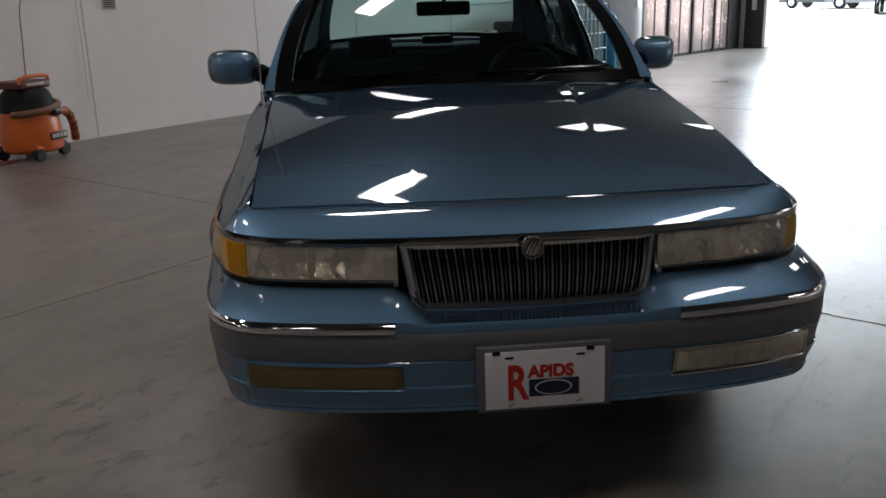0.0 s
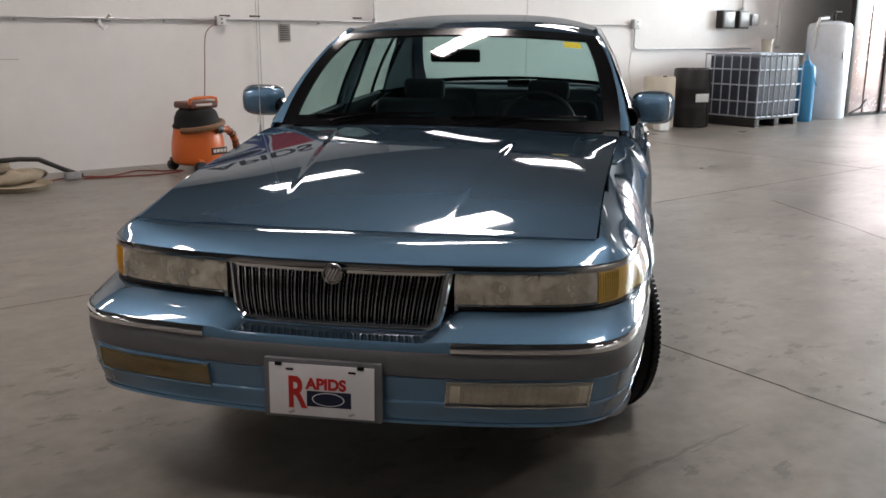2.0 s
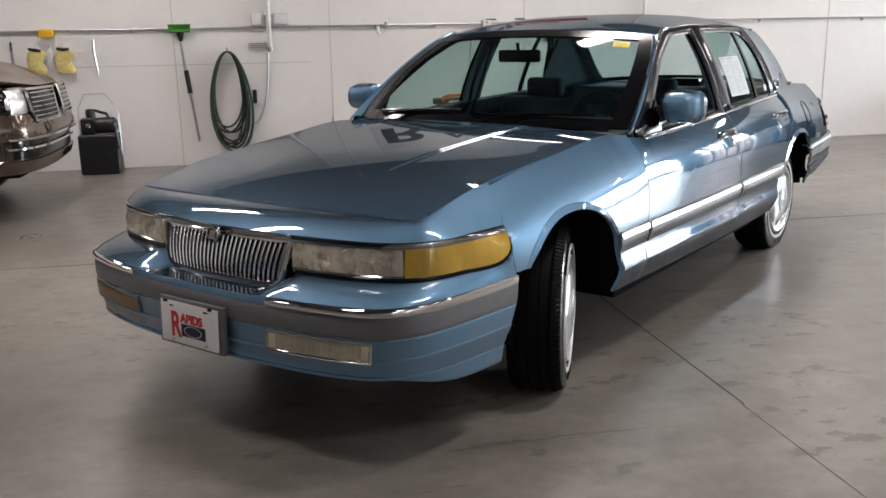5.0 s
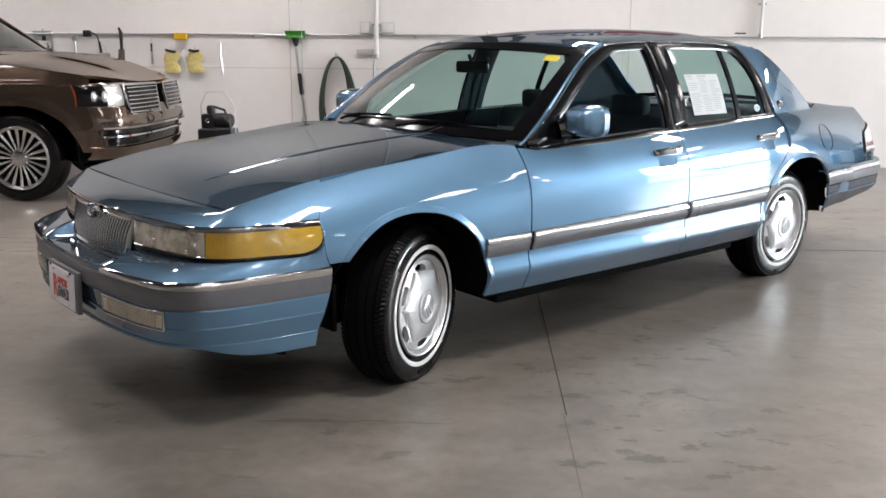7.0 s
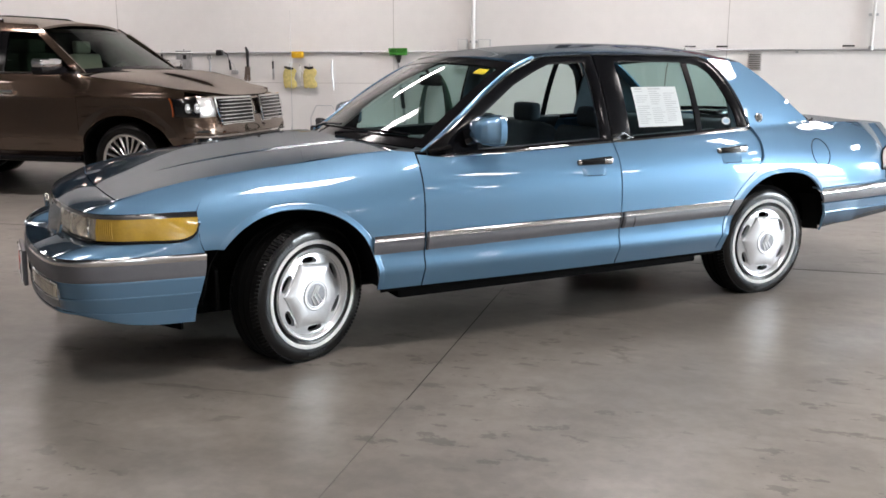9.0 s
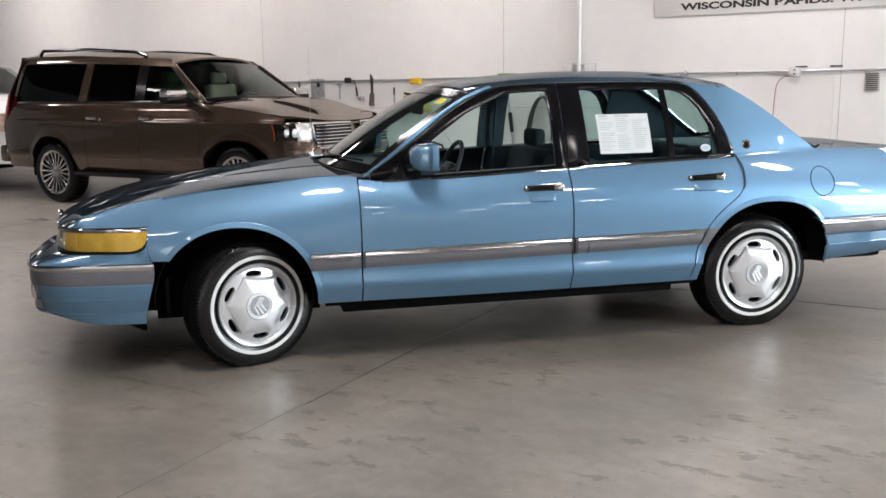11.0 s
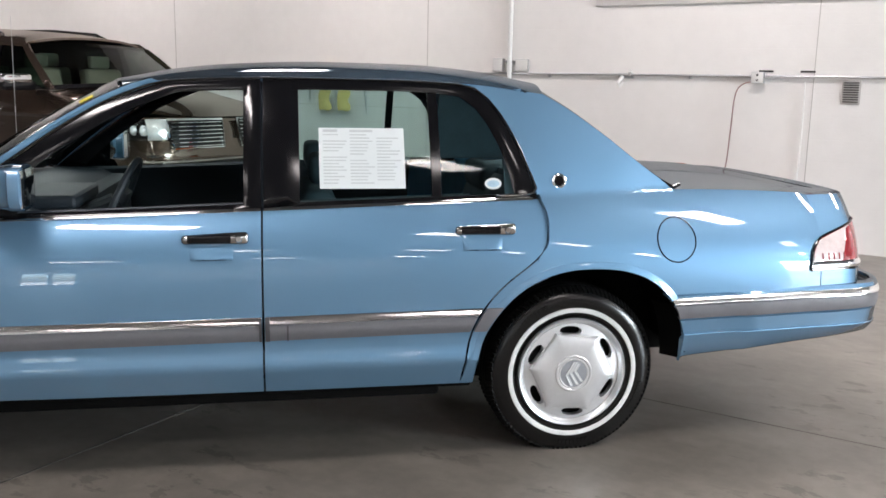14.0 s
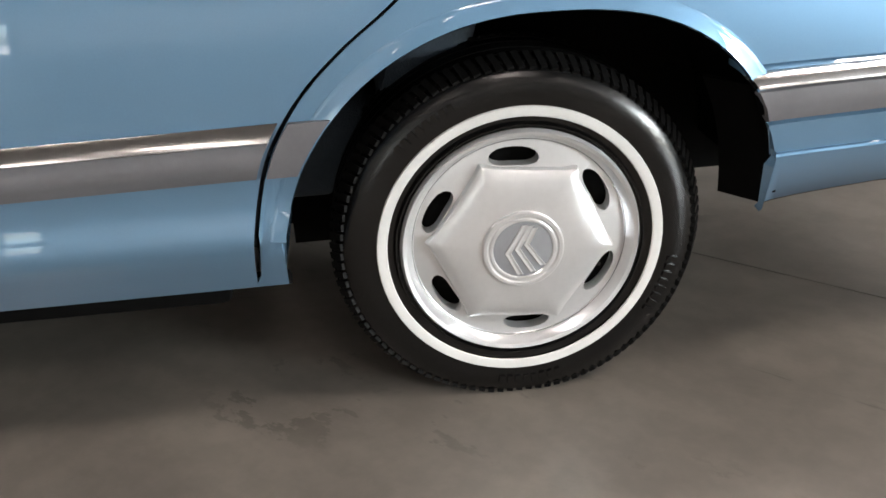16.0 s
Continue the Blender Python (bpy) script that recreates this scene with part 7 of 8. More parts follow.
sponge = wall_thing("sponge", -2.90, 1.535, "yellow sponge on the conduit line", "sponge")
part("block", box(0, -0.05, 0, 0.155, 0.08, 0.085, 0.015), SPONGE, sponge)
for u, z in ((-3.035, 1.36), (-2.74, 1.36)):
    g = wall_thing("wash_mitt", u, z, "worn yellow wash mitt hanging on the wall", "glove", "wash mitts")
    def mitt(a, b):
        k = 2 * math.pi * a
        w = lerp(0.060, 0.098, smooth(0, 0.18, b)) * (1 - 0.30 * smooth(0.93, 1.0, b)) * (1 - 0.16 * smooth(0.35, 0.5, b) * smooth(0.75, 0.6, b))
        return Vector((w * math.cos(k) + 0.012 * math.sin(9 * b), -0.04 + 0.032 * math.sin(k) * (0.4 + b * 0.6), -0.265 * b + 0.008 * math.sin(3 * k)))
    part("mitt", grid(mitt, 20, 14), GLOVE, g)
    part("cuff", tube([(-0.07, -0.04, 0.012), (0.0, -0.055, -0.004), (0.06, -0.045, -0.012 if u < -3 else 0.006)], [0.014, 0.019, 0.014], 7), BLACK_PLASTIC, g, "dark elastic cuff")
    part("loop", tube([(0, -0.03, 0.0), (0.0, -0.02, 0.06)], 0.006, 6), STEEL, g)

TOOLS = ((-4.25, 1.50, 0.21, "w"), (-4.08, 1.565, 0.07, "b"), (-3.96, 1.55, 0.22, "c"), (-3.66, 1.63, 0.42, "k"), (-3.285, 1.45, 0.25, "s"), (-2.42, 1.46, 0.40, "p"), (-5.0, 1.55, 0.18, "s"), (-5.35, 1.52, 0.16, "s"))
for u, z, h, kind in TOOLS:
    t = wall_thing("hand_tool", u, z, {"w": "steel wrench hanging on the wall", "b": "small dark clamp on the wall rail", "c": "black hooked tool hanging on the wall", "k": "long black-handled brown brush hanging on the wall", "p": "thin pale metal strip hanging on the wall", "s": "slim steel scraper hanging on the wall"}[kind], "hand tool", "hand tools on the wall")
    if kind == "w":
        part("shaft", tube([(0, -0.02, -h), (0, -0.02, -0.02)], 0.014, 6), STEEL, t)
        part("jaw", lathe([(0.016, -0.01), (0.036, -0.01), (0.036, 0.01), (0.016, 0.01)], 12, "Y", at=(0, -0.02, 0)), STEEL, t)
    elif kind == "b":
        part("body", box(0, -0.04, 0, 0.09, 0.06, 0.08, 0.015), BLACK_PLASTIC, t)
    elif kind == "c":
        part("rod", tube([(-0.12, -0.03, 0.015), (-0.06, -0.04, 0.03), (0.0, -0.04, -0.01), (0.025, -0.04, -0.09)], 0.007, 7), BLACK_PLASTIC, t)
        part("grip", tube([(0.025, -0.04, -0.08), (0.04, -0.035, -h)], [0.014, 0.018], 8), BLACK_PLASTIC, t)
        part("foot", box(0.10, -0.035, -h - 0.03, 0.09, 0.05, 0.06, 0.012), STEEL, t)
        part("wire", tube([(0.03, -0.04, -0.10), (0.09, -0.03, -0.15), (0.11, -0.03, -h)], 0.004, 5), STEEL, t)
    elif kind == "p":
        part("strip", tube([(0, -0.012, 0), (-0.006, -0.02, -h * 0.35), (0.012, -0.025, -h * 0.7), (0.02, -0.02, -h)], [0.010, 0.014, 0.012, 0.005], 6), STEEL, t)
    elif kind == "k":
        part("handle", tube([(0, -0.03, -h * 0.62), (0, -0.03, -0.05), (-0.02, -0.035, 0.01)], [0.018, 0.024, 0.012], 8), BLACK_PLASTIC, t)
        b = bmesh.new()
        random.seed(7)
        for j in range(40):
            x = random.uniform(-0.035, 0.035)
            tube([(x, -0.03 + random.uniform(-0.015, 0.015), -h * 0.60), (x * 1.5 - 0.01, -0.03, -h - random.uniform(0, 0.03))], 0.005, 4, bm=b)
        part("bristles", b, mat("brown_bristle", (0.16, 0.12, 0.10), 0.8, vary=0.3, scale=40), t)
    else:
        part("handle", tube([(0, -0.02, 0.0), (0, -0.025, -h * 0.4)], 0.013, 6), BLACK_PLASTIC, t)
        part("blade", box(0, -0.02, -h * 0.7, 0.030, 0.006, h * 0.6, 0.002), STEEL, t)
        part("loop", tube([(0, -0.01, 0.06), (0, -0.02, 0.0)], 0.004, 5), STEEL, t)

# glazed notice in a thin frame, hung on the conduit
notice = wall_thing("framed_notice", -4.66, 1.455, "small grey clear-covered notice hanging under the conduit", "notice")
part("board", box(0, -0.010, 0, 0.232, 0.012, 0.262, 0.004), mat("grey_notice", (0.30, 0.30, 0.30), 0.35, vary=0.45, scale=14), notice)
for x, z, w, h in ((0, 0.135, 0.245, 0.010), (0, -0.135, 0.245, 0.010), (0.12, 0, 0.010, 0.27), (-0.12, 0, 0.010, 0.27)):
    part("frame", box(x, -0.014, z, w, 0.014, h, 0.002), STEEL, notice)
part("hook", tube([(0.01, -0.014, 0.138), (0.01, -0.012, 0.16)], 0.005, 6), BLACK_PLASTIC, notice)
part("clip", box(0.02, -0.022, 0.05, 0.05, 0.014, 0.06, 0.006), BLACK_PLASTIC, notice)
# white straps between the mitts
straps = wall_thing("strap", -2.885, 1.375, "white cloth strap hanging on a hook between the mitts", "strap")
for x0, x1, z in ((-0.005, 0.06, -0.13), (0.005, -0.08, -0.17), (0.0, 0.005, -0.26)):
    part("tail", grid(lambda a, b: Vector((lerp(x0, x1, b) + (a - 0.5) * 0.028, -0.02 - 0.03 * math.sin(math.pi * b), z * b)), 3, 8, thick=0.004), WHITE_PLASTIC, straps)
part("hook", tube([(0, 0, 0.02), (0, -0.03, 0.01), (0, -0.035, 0.03)], 0.006, 6), STEEL, straps)

# black tool caddy with a wire hoop on the floor
caddy = thing("parts_washer_caddy", room(-2.40, 6.48), "black portable pump unit with wire carrying hoop", "pump")
part("base", box(0, 0, 0.22, 0.42, 0.32, 0.44, 0.03, seg=3), BLACK_PLASTIC, caddy)
part("housing", lathe([(0.0, 0.13), (0.06, 0.125), (0.085, 0.10), (0.09, 0.0), (0.085, -0.10), (0, -0.11)], 20, "X", at=(0.08, -0.04, 0.535)), BLACK_PLASTIC, caddy)
part("motor", box(-0.10, -0.02, 0.53, 0.15, 0.18, 0.18, 0.03, seg=3), BLACK_PLASTIC, caddy)
part("filler_cap", lathe([(0, 0.72), (0.04, 0.715), (0.055, 0.69), (0.05, 0.60)], 16, at=(-0.07, -0.02, 0)), BLACK_PLASTIC, caddy)
part("grip", tube([(-0.12, -0.02, 0.66), (-0.02, -0.03, 0.70), (0.10, -0.03, 0.66), (0.12, -0.03, 0.60)], 0.016, 7), BLACK_PLASTIC, caddy)
part("gauge", lathe([(0, 0.012), (0.022, 0.010), (0.026, 0.0)], 16, "Y", at=(-0.09, -0.125, 0.54)), CHROME, caddy)
part("hoop", tube([(-0.20, 0, 0.2), (-0.20, 0, 0.72), (-0.12, 0, 0.875), (0.10, 0, 0.88), (0.22, 0, 0.70), (0.22, 0, 0.2)], 0.007, 6), STEEL, caddy)
part("hose", tube([(0.10, -0.12, 0.58), (0.2, -0.17, 0.5), (0.22, -0.18, 0.3), (0.1, -0.19, 0.2)], 0.014, 7), BLACK_PLASTIC, caddy)

# ---- wall sign ----
sign = wall_thing("wall_sign", 0.49, 2.245, "large white dealership sign with black letters and blue and red fields", "sign")
SIGN_W, SIGN_H = 3.05, 1.42
part("board", box(SIGN_W / 2, -0.012, SIGN_H / 2, SIGN_W, 0.024, SIGN_H, 0.004), mat("sign_white", (0.68, 0.67, 0.65), 0.4, vary=0.04, scale=3), sign)
SIGN_BLACK = mat("sign_black", (0.015, 0.015, 0.016), 0.4, vary=0.1, scale=6)
flat = lambda x, z, d=0.026: pose(x, -d, z, 90, 0, 0)
lettering("city_word", "WISCONSIN", 0.106, SIGN_BLACK, sign, flat(0.325, 0.068), bold=0.004, squeeze=1.71)
lettering("city_word", "RAPIDS, WI", 0.106, SIGN_BLACK, sign, flat(1.382, 0.068), bold=0.004, squeeze=1.71)
lettering("big_letter", "R", 1.22, SIGN_BLACK, sign, flat(0.06, 0.25), bold=0.03, squeeze=1.02)
lettering("name_letters", "APIDS", 0.46, SIGN_BLACK, sign, flat(0.98, 0.80), bold=0.012, squeeze=1.22)
part("blue_field", box(1.36, -0.029, 0.50, 0.94, 0.006, 0.43, 0.002), mat("sign_blue", (0.02, 0.035, 0.16), 0.4, vary=0.06), sign)
_b = lathe([(0, 0.001), (0.40, 0.001), (0.41, 0.0)], 40, "Y")
bmesh.ops.scale(_b, vec=(1, 1, 0.40), verts=_b.verts)
bmesh.ops.translate(_b, vec=(1.36, -0.036, 0.50), verts=_b.verts)
part("oval", _b, PLATE_WHITE, sign)
_b = lathe([(0, 0.001), (0.37, 0.001), (0.375, 0.0)], 40, "Y")
bmesh.ops.scale(_b, vec=(1, 1, 0.37), verts=_b.verts)
bmesh.ops.translate(_b, vec=(1.36, -0.039, 0.50), verts=_b.verts)
part("oval_field", _b, NAVY, sign)
part("red_field", box(2.38, -0.029, 0.50, 1.02, 0.006, 0.43, 0.002), mat("sign_red", (0.35, 0.02, 0.035), 0.4, vary=0.06), sign)

# ---- floor joints ----
for u, v0, v1, w in ((1.165, -1.05, 0.75, 0.005), (1.165, 0.75, 6.8, 0.0032), (1.155, -2.6, -1.05, 0.0026), (7.6, -11, 6.8, 0.003), (-5.3, -11, 6.8, 0.0025)):
    setting("floor_joint", box(u, (v0 + v1) / 2, 0.0003, w, v1 - v0, 0.003), JOINT if w > 0.0034 else JOINT_PALE, "thin saw-cut joint in the concrete floor", "joint")
for v in (2.05, -4.4):
    setting("floor_joint", box(0, v, 0.0003, 30, 0.003, 0.003), JOINT_PALE, "thin saw-cut joint in the concrete floor", "joint")

# ---- wet and dry vacuum ----
MATTE_BLACK = mat("matte_black_plastic", (0.006, 0.006, 0.006), 0.6, spec=0.2, vary=0.2, scale=12)
vac = thing("shop_vacuum", room(1.56, 6.22, 0, 15), "orange wet and dry vacuum with black lid and hose", "vacuum cleaner")
part("drum", lathe([(0, 0.07), (0.235, 0.07), (0.270, 0.10), (0.280, 0.17), (0.272, 0.30), (0.250, 0.42), (0.240, 0.455), (0, 0.455)], 32), ORANGE, vac)
part("lid", lathe([(0.244, 0.445), (0.256, 0.455), (0.254, 0.475), (0.236, 0.50), (0.230, 0.56), (0.205, 0.62), (0.165, 0.655), (0, 0.66)], 32), MATTE_BLACK, vac, "black motor lid")
part("motor_cap", box(0, 0, 0.690, 0.36, 0.30, 0.075, 0.03, seg=3), mat("dark_brown_plastic", (0.10, 0.030, 0.016), 0.4, vary=0.15, scale=12), vac, "dark red-brown motor cap")
part("handle", tube([(-0.17, -0.13, 0.70), (-0.165, -0.13, 0.752), (-0.10, -0.13, 0.765), (0.10, -0.13, 0.765), (0.165, -0.13, 0.752), (0.17, -0.13, 0.70)], 0.017, 8), ORANGE, vac, "orange carrying handle")
part("name_strip", box(-0.01, -0.152, 0.695, 0.20, 0.006, 0.022, 0.002), mat("pale_strip", (0.55, 0.50, 0.46), 0.4, vary=0.1), vac)
part("hose_wrap", tube([(0.262 * math.cos(k), 0.262 * math.sin(k) - 0.01, 0.47 + 0.035 * math.cos(k)) for k in span(-2.9, 1.2, 20)], 0.030, 9), mat("worn_brown_hose", (0.17, 0.085, 0.04), 0.5, vary=0.25, scale=20, bump=0.6, bump_scale=50), vac, "brown ribbed hose wound round the lid")
hose = [(0.10, -0.25, 0.44), (0.20, -0.24, 0.43), (0.30, -0.20, 0.37), (0.37, -0.16, 0.29), (0.41, -0.13, 0.20), (0.43, -0.11, 0.12)]
part("hose", tube(hose, [0.038, 0.036, 0.033, 0.035, 0.038, 0.040], 10), mat("worn_orange_hose", (0.34, 0.10, 0.035), 0.5, vary=0.25, scale=20, bump=0.6, bump_scale=50), vac, "ribbed hose end")
for k in range(9):
    p, q = Vector(hose[1 + k // 2]), Vector(hose[min(5, 2 + k // 2)])
    c0 = p.lerp(q, 0.5 * (k % 2))
    part("hose_rib", tube([c0 - (q - p) * 0.04, c0 + (q - p) * 0.04], 0.041, 10), DARK_FRAME if k % 3 else ORANGE, vac)
part("hose_port", lathe([(0, 0.05), (0.045, 0.05), (0.055, 0.02), (0.055, -0.04)], 16, "X", at=(0.09, -0.235, 0.44)), BLACK_PLASTIC, vac)
part("logo_plate", box(0.06, -0.276, 0.215, 0.20, 0.012, 0.075, 0.006), mat("logo_dark", (0.03, 0.012, 0.01), 0.4, vary=0.1), vac)
for k in range(4):
    part("logo_bar", box(-0.005 + 0.044 * k, -0.284, 0.217, 0.034, 0.004, 0.034, 0.001), mat("logo_pale", (0.6, 0.55, 0.5), 0.4, vary=0.1), vac)
for k in range(4):
    a = math.pi / 4 + math.pi / 2 * k + 0.2
    c = (0.27 * math.cos(a), 0.27 * math.sin(a))
    part("caster", lathe([(0, -0.03), (0.055, -0.03), (0.062, 0), (0.055, 0.03), (0, 0.03)], 18, "Y", at=(c[0], c[1], 0.062)), BLACK_PLASTIC, vac)
    part("caster_arm", box(c[0] * 0.88, c[1] * 0.88, 0.11, 0.10, 0.10, 0.07, 0.02), BLACK_PLASTIC if k % 2 else ORANGE, vac)

# ---- sack and rods on the floor ----
sack = thing("canvas_sack", room(-0.35, 6.28, 0, 8), "slumped tan canvas sack by the wall", "sack")
def sack_fn(a, b):
    k = 2 * math.pi * a
    r = math.sin(math.pi * (0.04 + 0.92 * b)) ** 0.55
    h = 0.125 * (1 - math.cos(math.pi * b)) / 2 * 1.0
    wob = 1 + 0.12 * math.sin(3 * k + 1) + 0.07 * math.sin(7 * k)
    return Vector((0.36 * r * wob * math.cos(k), 0.22 * r * wob * math.sin(k), 0.004 + h + 0.02 * math.sin(5 * k + 2) * b))
part("cloth", grid(sack_fn, 40, 12), TAN_CANVAS, sack)
rod = thing("bent_pipe", room(-0.25, 6.3, 0, 4), "dark bent steel pipe resting on the sack", "pipe")
part("pipe", tube([(-0.42, -0.02, 0.235), (0.05, 0.0, 0.235), (0.22, -0.02, 0.22), (0.45, -0.06, 0.10), (0.60, -0.1, 0.035)], 0.024, 9), DARK_FRAME, rod)
part("coupling", tube([(-0.30, 0, 0.14), (-0.05, 0, 0.15)], 0.06, 10), TAN_CANVAS, rod)
part("end_fitting", box(0.50, -0.10, 0.045, 0.16, 0.09, 0.07, 0.02), STEEL, rod)
lump = thing("drain_pan", room(-0.3, 5.98, 0, 3), "flat dusty drain pan on the floor", "pan")
part("pan", lathe([(0, 0.012), (0.26, 0.012), (0.29, 0.05), (0.30, 0.05), (0.27, 0.003), (0, 0.003)], 26), TAN_CANVAS, lump)

# ---- drums and caged tank in the far corner ----
def drum(name, u, v, r, h, m, label):
    d = thing(name, room(u, v), label, "drum")
    part("body", lathe([(0, 0.0), (r * 0.95, 0.0), (r, 0.02), (r, h * 0.32), (r * 1.02, h * 0.34), (r, h * 0.36), (r, h * 0.64), (r * 1.02, h * 0.66), (r, h * 0.68), (r, h - 0.03), (r * 0.94, h), (r * 0.90, h - 0.015), (0, h - 0.015)], 28), m, d)
    part("bung", lathe([(0, h + 0.005), (0.03, h + 0.005), (0.035, h - 0.015)], 12, at=(r * 0.5, 0, 0)), BLACK_PLASTIC, d)
    return d


drum("pale_drum", 9.22, 6.36, 0.245, 0.80, PALE_DRUM, "pale plastic drum standing by the wall")
bd = drum("black_drum", 9.82, 6.20, 0.29, 0.92, BLACK_PLASTIC, "black plastic drum with a white label")
part("label_sheet", box(-0.09, -0.285, 0.47, 0.24, 0.006, 0.13, 0.001, rot=Matrix.Rotation(radians(-18), 4, "Z")), PAPER, bd, "white label")
jug = thing("floor_jug", room(8.86, 5.98), "small white plastic jug on the floor", "jug")
part("body", box(0, 0, 0.10, 0.24, 0.15, 0.20, 0.04, seg=3), WHITE_PLASTIC, jug)
part("cap", lathe([(0, 0.24), (0.025, 0.24), (0.03, 0.20)], 12, at=(0.07, 0, 0)), BLACK_PLASTIC, jug)
part("handle", tube([(-0.09, 0, 0.19), (-0.06, 0, 0.24), (0.03, 0, 0.24)], 0.012, 6), WHITE_PLASTIC, jug)

ibc = thing("caged_tank", room(11.06, 5.93), "dark liquid tank in a galvanised steel cage on a pallet", "tank")
part("pallet_deck", box(0, 0, 0.135, 1.22, 1.02, 0.03, 0.006), DARK_FRAME, ibc)
for x in (-0.54, 0, 0.54):
    part("pallet_foot", box(x, 0, 0.06, 0.12, 1.0, 0.12, 0.01), DARK_FRAME, ibc)
part("tank", box(0, 0, 0.64, 1.12, 0.93, 0.96, 0.06, seg=3), CAGE_GREY, ibc, "dark plastic tank")
part("tank_lid", lathe([(0, 1.15), (0.10, 1.15), (0.11, 1.10)], 20), BLACK_PLASTIC, ibc)
for z in (0.16, 0.40, 0.66, 0.90, 1.14):
    part("cage_bar", tube([(-0.60, -0.50, z), (0.60, -0.50, z), (0.60, 0.50, z), (-0.60, 0.50, z)], 0.013, 6, closed=True), ZINC, ibc)
for k in range(9):
    x = -0.60 + 0.15 * k
    for y in (-0.512, 0.512):
        part("cage_bar", tube([(x, y, 0.15), (x, y, 1.15)], 0.011, 6), ZINC, ibc)
for k in range(1, 7):
    y = -0.50 + 0.1667 * k
    for x in (-0.612, 0.612):
        part("cage_bar", tube([(x, y, 0.15), (x, y, 1.15)], 0.011, 6), ZINC, ibc)
part("top_bar", tube([(-0.6, 0, 1.15), (0.6, 0, 1.15)], 0.012, 6), ZINC, ibc)
pail = thing("white_pail", room(11.55, 6.05, 1.165), "small white pail standing on the caged tank", "pail")
part("body", lathe([(0, 0), (0.085, 0), (0.10, 0.2), (0.104, 0.21), (0.094, 0.205), (0, 0.19)], 20), PALE_DRUM, pail)

cyl = thing("gas_cylinder", room(12.2, 5.66), "tall blue gas cylinder", "gas cylinder")
part("body", lathe([(0, 0), (0.14, 0), (0.15, 0.02), (0.15, 0.84), (0.13, 0.93), (0.06, 0.98), (0.045, 1.02), (0, 1.02)], 24), BLUE_PLASTIC, cyl)
part("valve", tube([(0, 0, 1.0), (0, 0, 1.08)], 0.02, 8), STEEL, cyl)
part("hose", tube([(0, 0, 1.06), (-0.12, -0.05, 1.14), (-0.1, -0.1, 0.95), (0.05, -0.17, 0.60)], 0.012, 6), BLUE_PLASTIC, cyl)

heater = thing("water_tank", room(13.12, 5.85), "tall pale water tank with pipes on top", "tank")
part("body", lathe([(0, 0.0), (0.36, 0.0), (0.37, 0.03), (0.37, 1.58), (0.34, 1.64), (0.2, 1.68), (0, 1.69)], 30), SILVER_TANK, heater)
part("cover", box(-0.10, -0.365, 1.10, 0.10, 0.03, 0.12, 0.01), STEEL, heater)
part("pipe", tube([(-0.35, 0.05, 1.2), (-0.44, 0.02, 1.5), (-0.36, 0, 1.72), (-0.1, 0, 1.74)], 0.03, 8), WHITE_PLASTIC, heater)
part("pipe", tube([(0.10, 0, 1.66), (0.14, 0, 1.85), (0.3, 0, 1.85)], 0.025, 8), DARK_FRAME, heater)

# switch boxes above the tank
for u, w, m in ((11.34, 0.34, DARK_FRAME), (11.78, 0.30, DARK_FRAME), (12.12, 0.18, STEEL)):
    sb = wall_thing("switch_box", u, 1.70, "grey steel electrical switch box on the wall", "switch box", "switch boxes")
    part("body", box(0, -0.07, 0, w, 0.14, 0.30 if w > 0.2 else 0.2, 0.01), m, sb)
    part("door", box(0.01, -0.144, 0, w * 0.86, 0.01, 0.25 if w > 0.2 else 0.16, 0.004), mat("box_grey", (0.20, 0.195, 0.19), 0.4, 0.3, vary=0.1), sb)
    part("lever", box(w / 2 + 0.012, -0.08, 0.03, 0.02, 0.03, 0.10, 0.004), BLACK_PLASTIC, sb)

# ---- folded door leaves beside the doorway ----
PU0, PV0, PU1, PV1 = 13.62, 5.72, 18.0, 5.30
leaf_len = math.hypot(PU1 - PU0, PV1 - PV0)
leaf = thing("folding_door", room(PU0, PV0, 0, math.degrees(math.atan2(PV1 - PV0, PU1 - PU0))), "folded dark-framed door leaves with bronze metal panels", "door")
part("frame", box(leaf_len / 2, 0.03, 1.75, leaf_len, 0.05, 3.5), DARK_FRAME, leaf)
edges = [0.0, 1.05, 2.05, 3.05, 3.72]
for a, b in zip(edges, edges[1:]):
    part("panel", box((a + b) / 2, -0.012, 1.76, b - a - 0.07, 0.03, 3.40, 0.008), RUST_PANEL, leaf, "bronze metal panel")
    part("panel_rib", box((a + b) / 2, -0.035, 1.76, 0.05, 0.02, 3.40, 0.006), RUST_PANEL, leaf)
    part("hinge_post", box(b, -0.03, 1.76, 0.07, 0.06, 3.45, 0.008), DARK_FRAME, leaf)
part("hinge_post", box(0, -0.03, 1.76, 0.09, 0.08, 3.45, 0.008), DARK_FRAME, leaf)
part("latch_bar", tube([(0.05, -0.08, 0.06), (0.25, -0.16, 0.16), (0.5, -0.1, 0.3)], 0.016, 6), DARK_FRAME, leaf)
post = tagged(thing("door_jamb", room(18.0, 4.95), "dark steel jamb of the open doorway", "jamb"), kind="structure")
part("post", box(-0.02, 0.0, 1.85, 0.20, 0.42, 3.7, 0.01), DARK_FRAME, post)
part("lock_box", box(-0.14, 0.0, 0.95, 0.06, 0.10, 0.22, 0.01), STEEL, post)

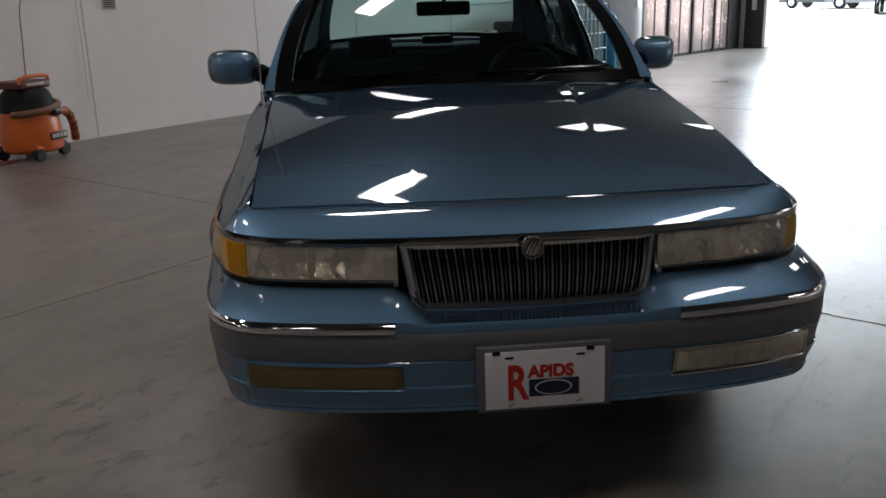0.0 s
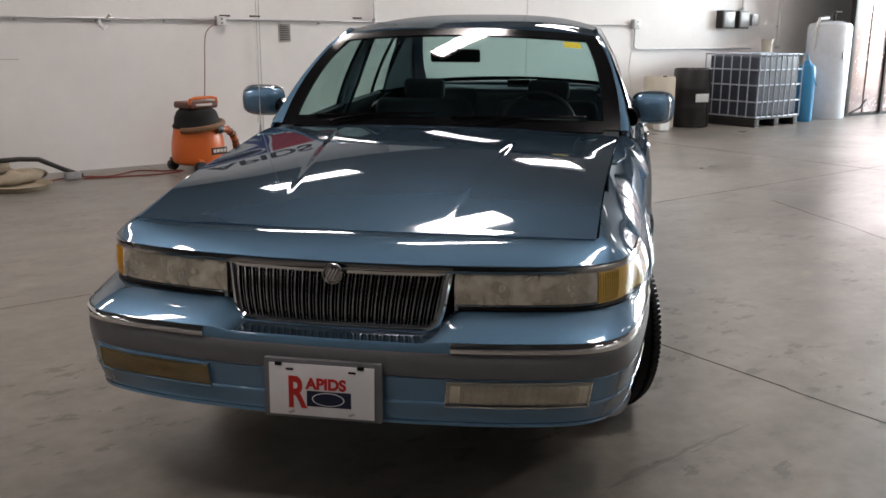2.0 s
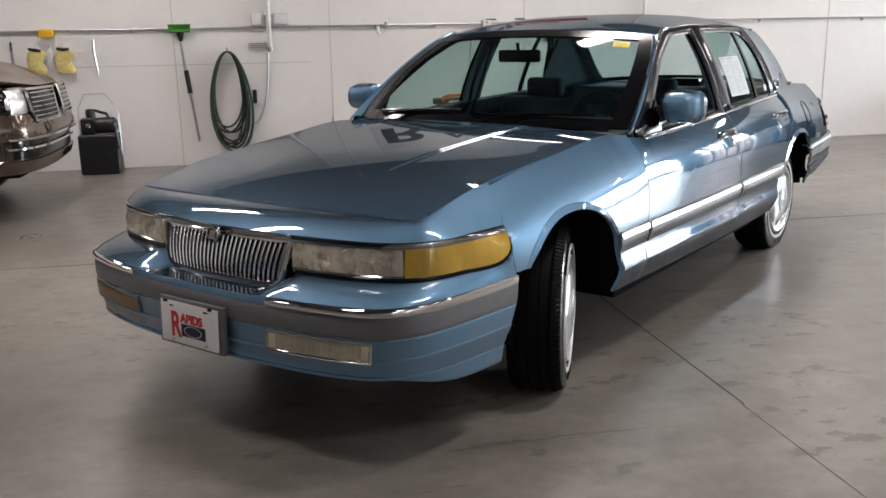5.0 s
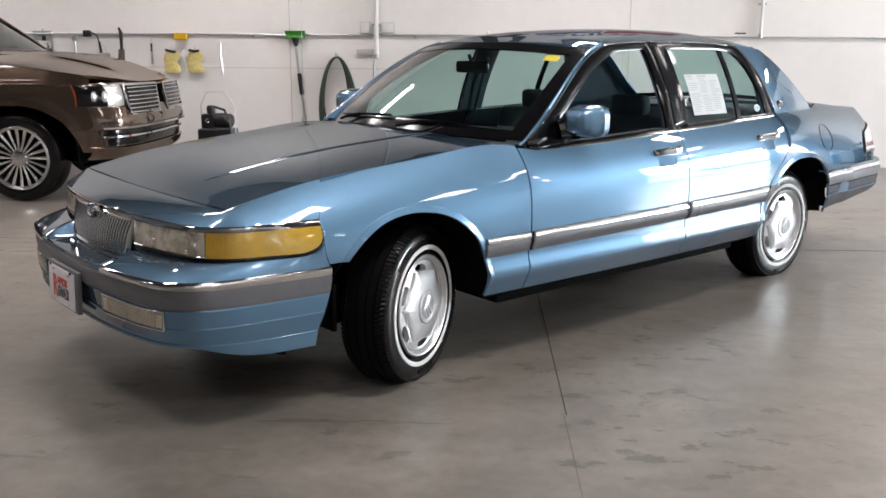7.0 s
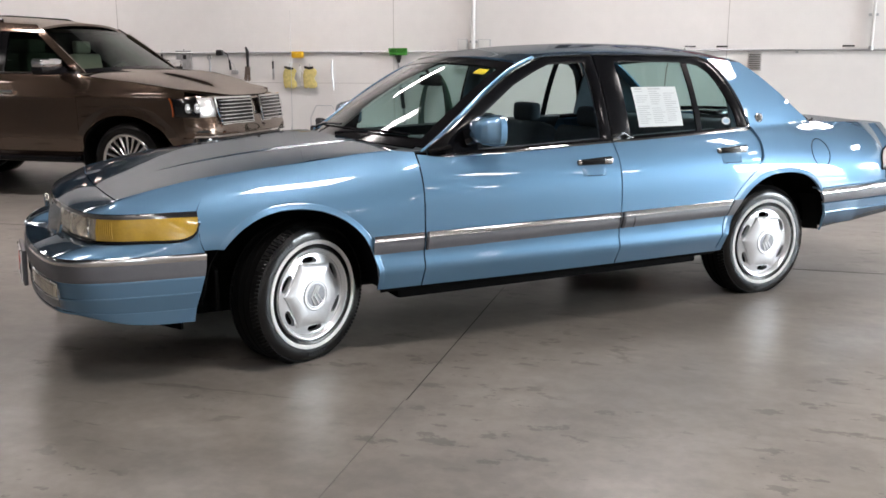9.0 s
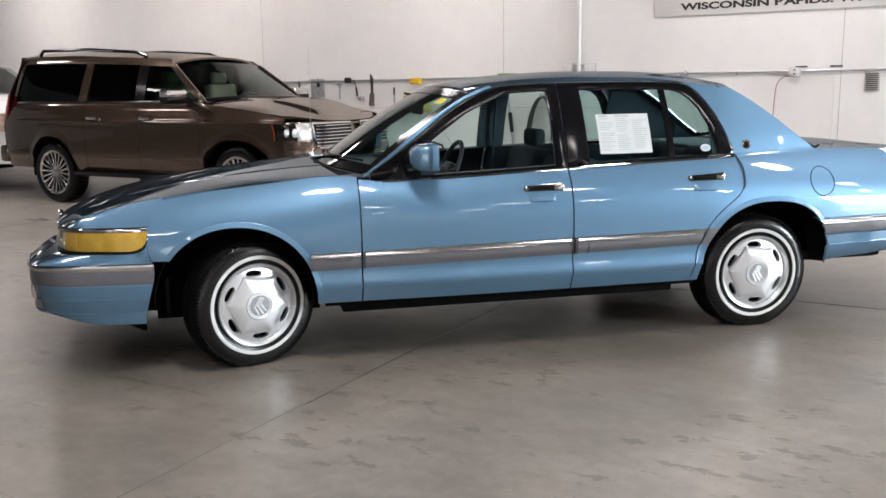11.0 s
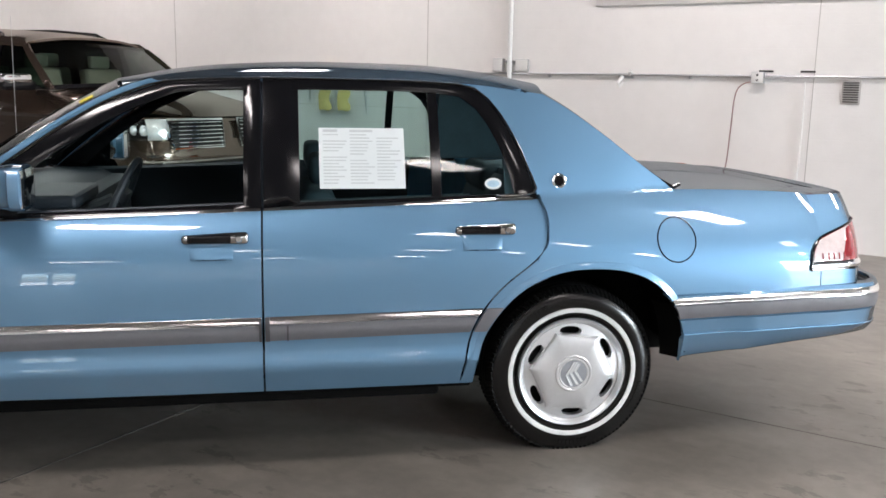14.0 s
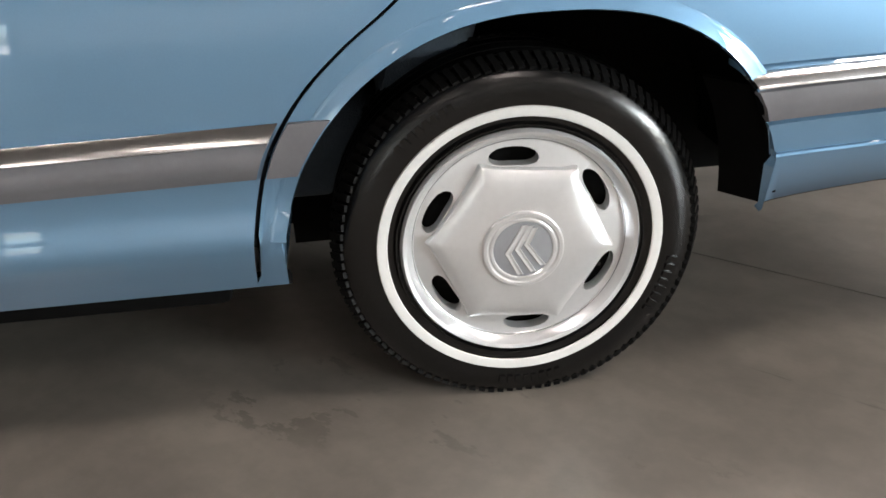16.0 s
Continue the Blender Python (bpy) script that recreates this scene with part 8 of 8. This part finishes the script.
# ---- parked cars out on the lot ----
def lot_car(u, v, rz, paint, label):
    c = thing("parked_car", room(u, v, 0, rz), label, "car", "cars parked on the lot")
    prof = curve((-2.3, 0.62), (-2.15, 0.95), (-1.6, 1.02), (-1.0, 1.45), (0.2, 1.50), (0.95, 1.05), (1.9, 0.92), (2.25, 0.68), (2.35, 0.45))
    def shell(a, b):
        x, k = lerp(-2.3, 2.32, a), math.pi * b
        w = 0.88 * (1 - 0.12 * smooth(1.4, 2.3, abs(x)))
        z = 0.32 + (prof(x) - 0.32) * math.sin(k) ** 0.5
        return Vector((x, w * math.copysign(abs(math.cos(k)) ** 0.6, math.cos(k)) * (1 - 0.22 * smooth(0.95, 1.5, z)), z))
    part("body", grid(shell, 40, 20), paint, c)
    for s in (1, -1):
        part("window", box(-0.35, s * 0.76, 1.20, 1.7, 0.06, 0.26, 0.03, rot=Matrix.Rotation(s * radians(18), 4, "X")), BLACK_PLASTIC, c)
        for x in (-1.4, 1.42):
            part("wheel", lathe([(0, 0.11), (0.2, 0.11), (0.21, 0.09), (0.31, 0.10), (0.33, 0.06), (0.33, -0.1), (0, -0.1)], 24, "Y", at=(x, s * 0.80, 0.33)), RUBBER, c)
            part("rim", lathe([(0, 0.02), (0.18, 0.02), (0.2, 0.0)], 20, "Y", at=(x, s * 0.80 + s * 0.11, 0.33)), ALLOY, c)
    return c


lot_car(42.0, 6.6, 8, mat("dark_blue_car", (0.02, 0.025, 0.06), 0.25, 0.3, coat=1.0), "dark blue crossover parked on the sunny lot")
lot_car(52.0, 12.5, 75, mat("silver_car", (0.10, 0.105, 0.105), 0.3, 0.5, coat=1.0), "silver pickup parked far out on the lot")
lot_car(50.0, 9.4, 80, mat("grey_white_car", (0.30, 0.30, 0.31), 0.35, 0.2, coat=0.6), "white car parked far out on the lot")

# glazed bay in the far wall
bay = thing("window_1", room((SW0 + SW1) / 2, V0 - 0.1, 0), "white-framed glazed bay letting in daylight", "window", kind="structure")
for x in (-0.61, 0.0, 0.61):
    part("window_frame", box(x, 0, (SWZ0 + SWZ1) / 2, 0.07, 0.08, SWZ1 - SWZ0), WHITE_PLASTIC, bay)
for z in (SWZ0 + 0.03, 1.2, SWZ1 - 0.03):
    part("window_frame", box(0, 0, z, SW1 - SW0, 0.06, 0.06), WHITE_PLASTIC, bay)
# diagonal crack in the slab
ck = [(4.98, 1.53), (4.80, 1.18), (4.66, 0.92), (4.50, 0.55), (4.33, 0.26), (4.18, -0.03)]
crack = link_mesh("floor_crack", tube([(u, v, -0.001) for u, v in ck], 0.003, 5), JOINT_PALE)
crack.matrix_world = ROOM
tagged(crack, "thin wandering crack in the concrete floor", "crack", kind="structure")
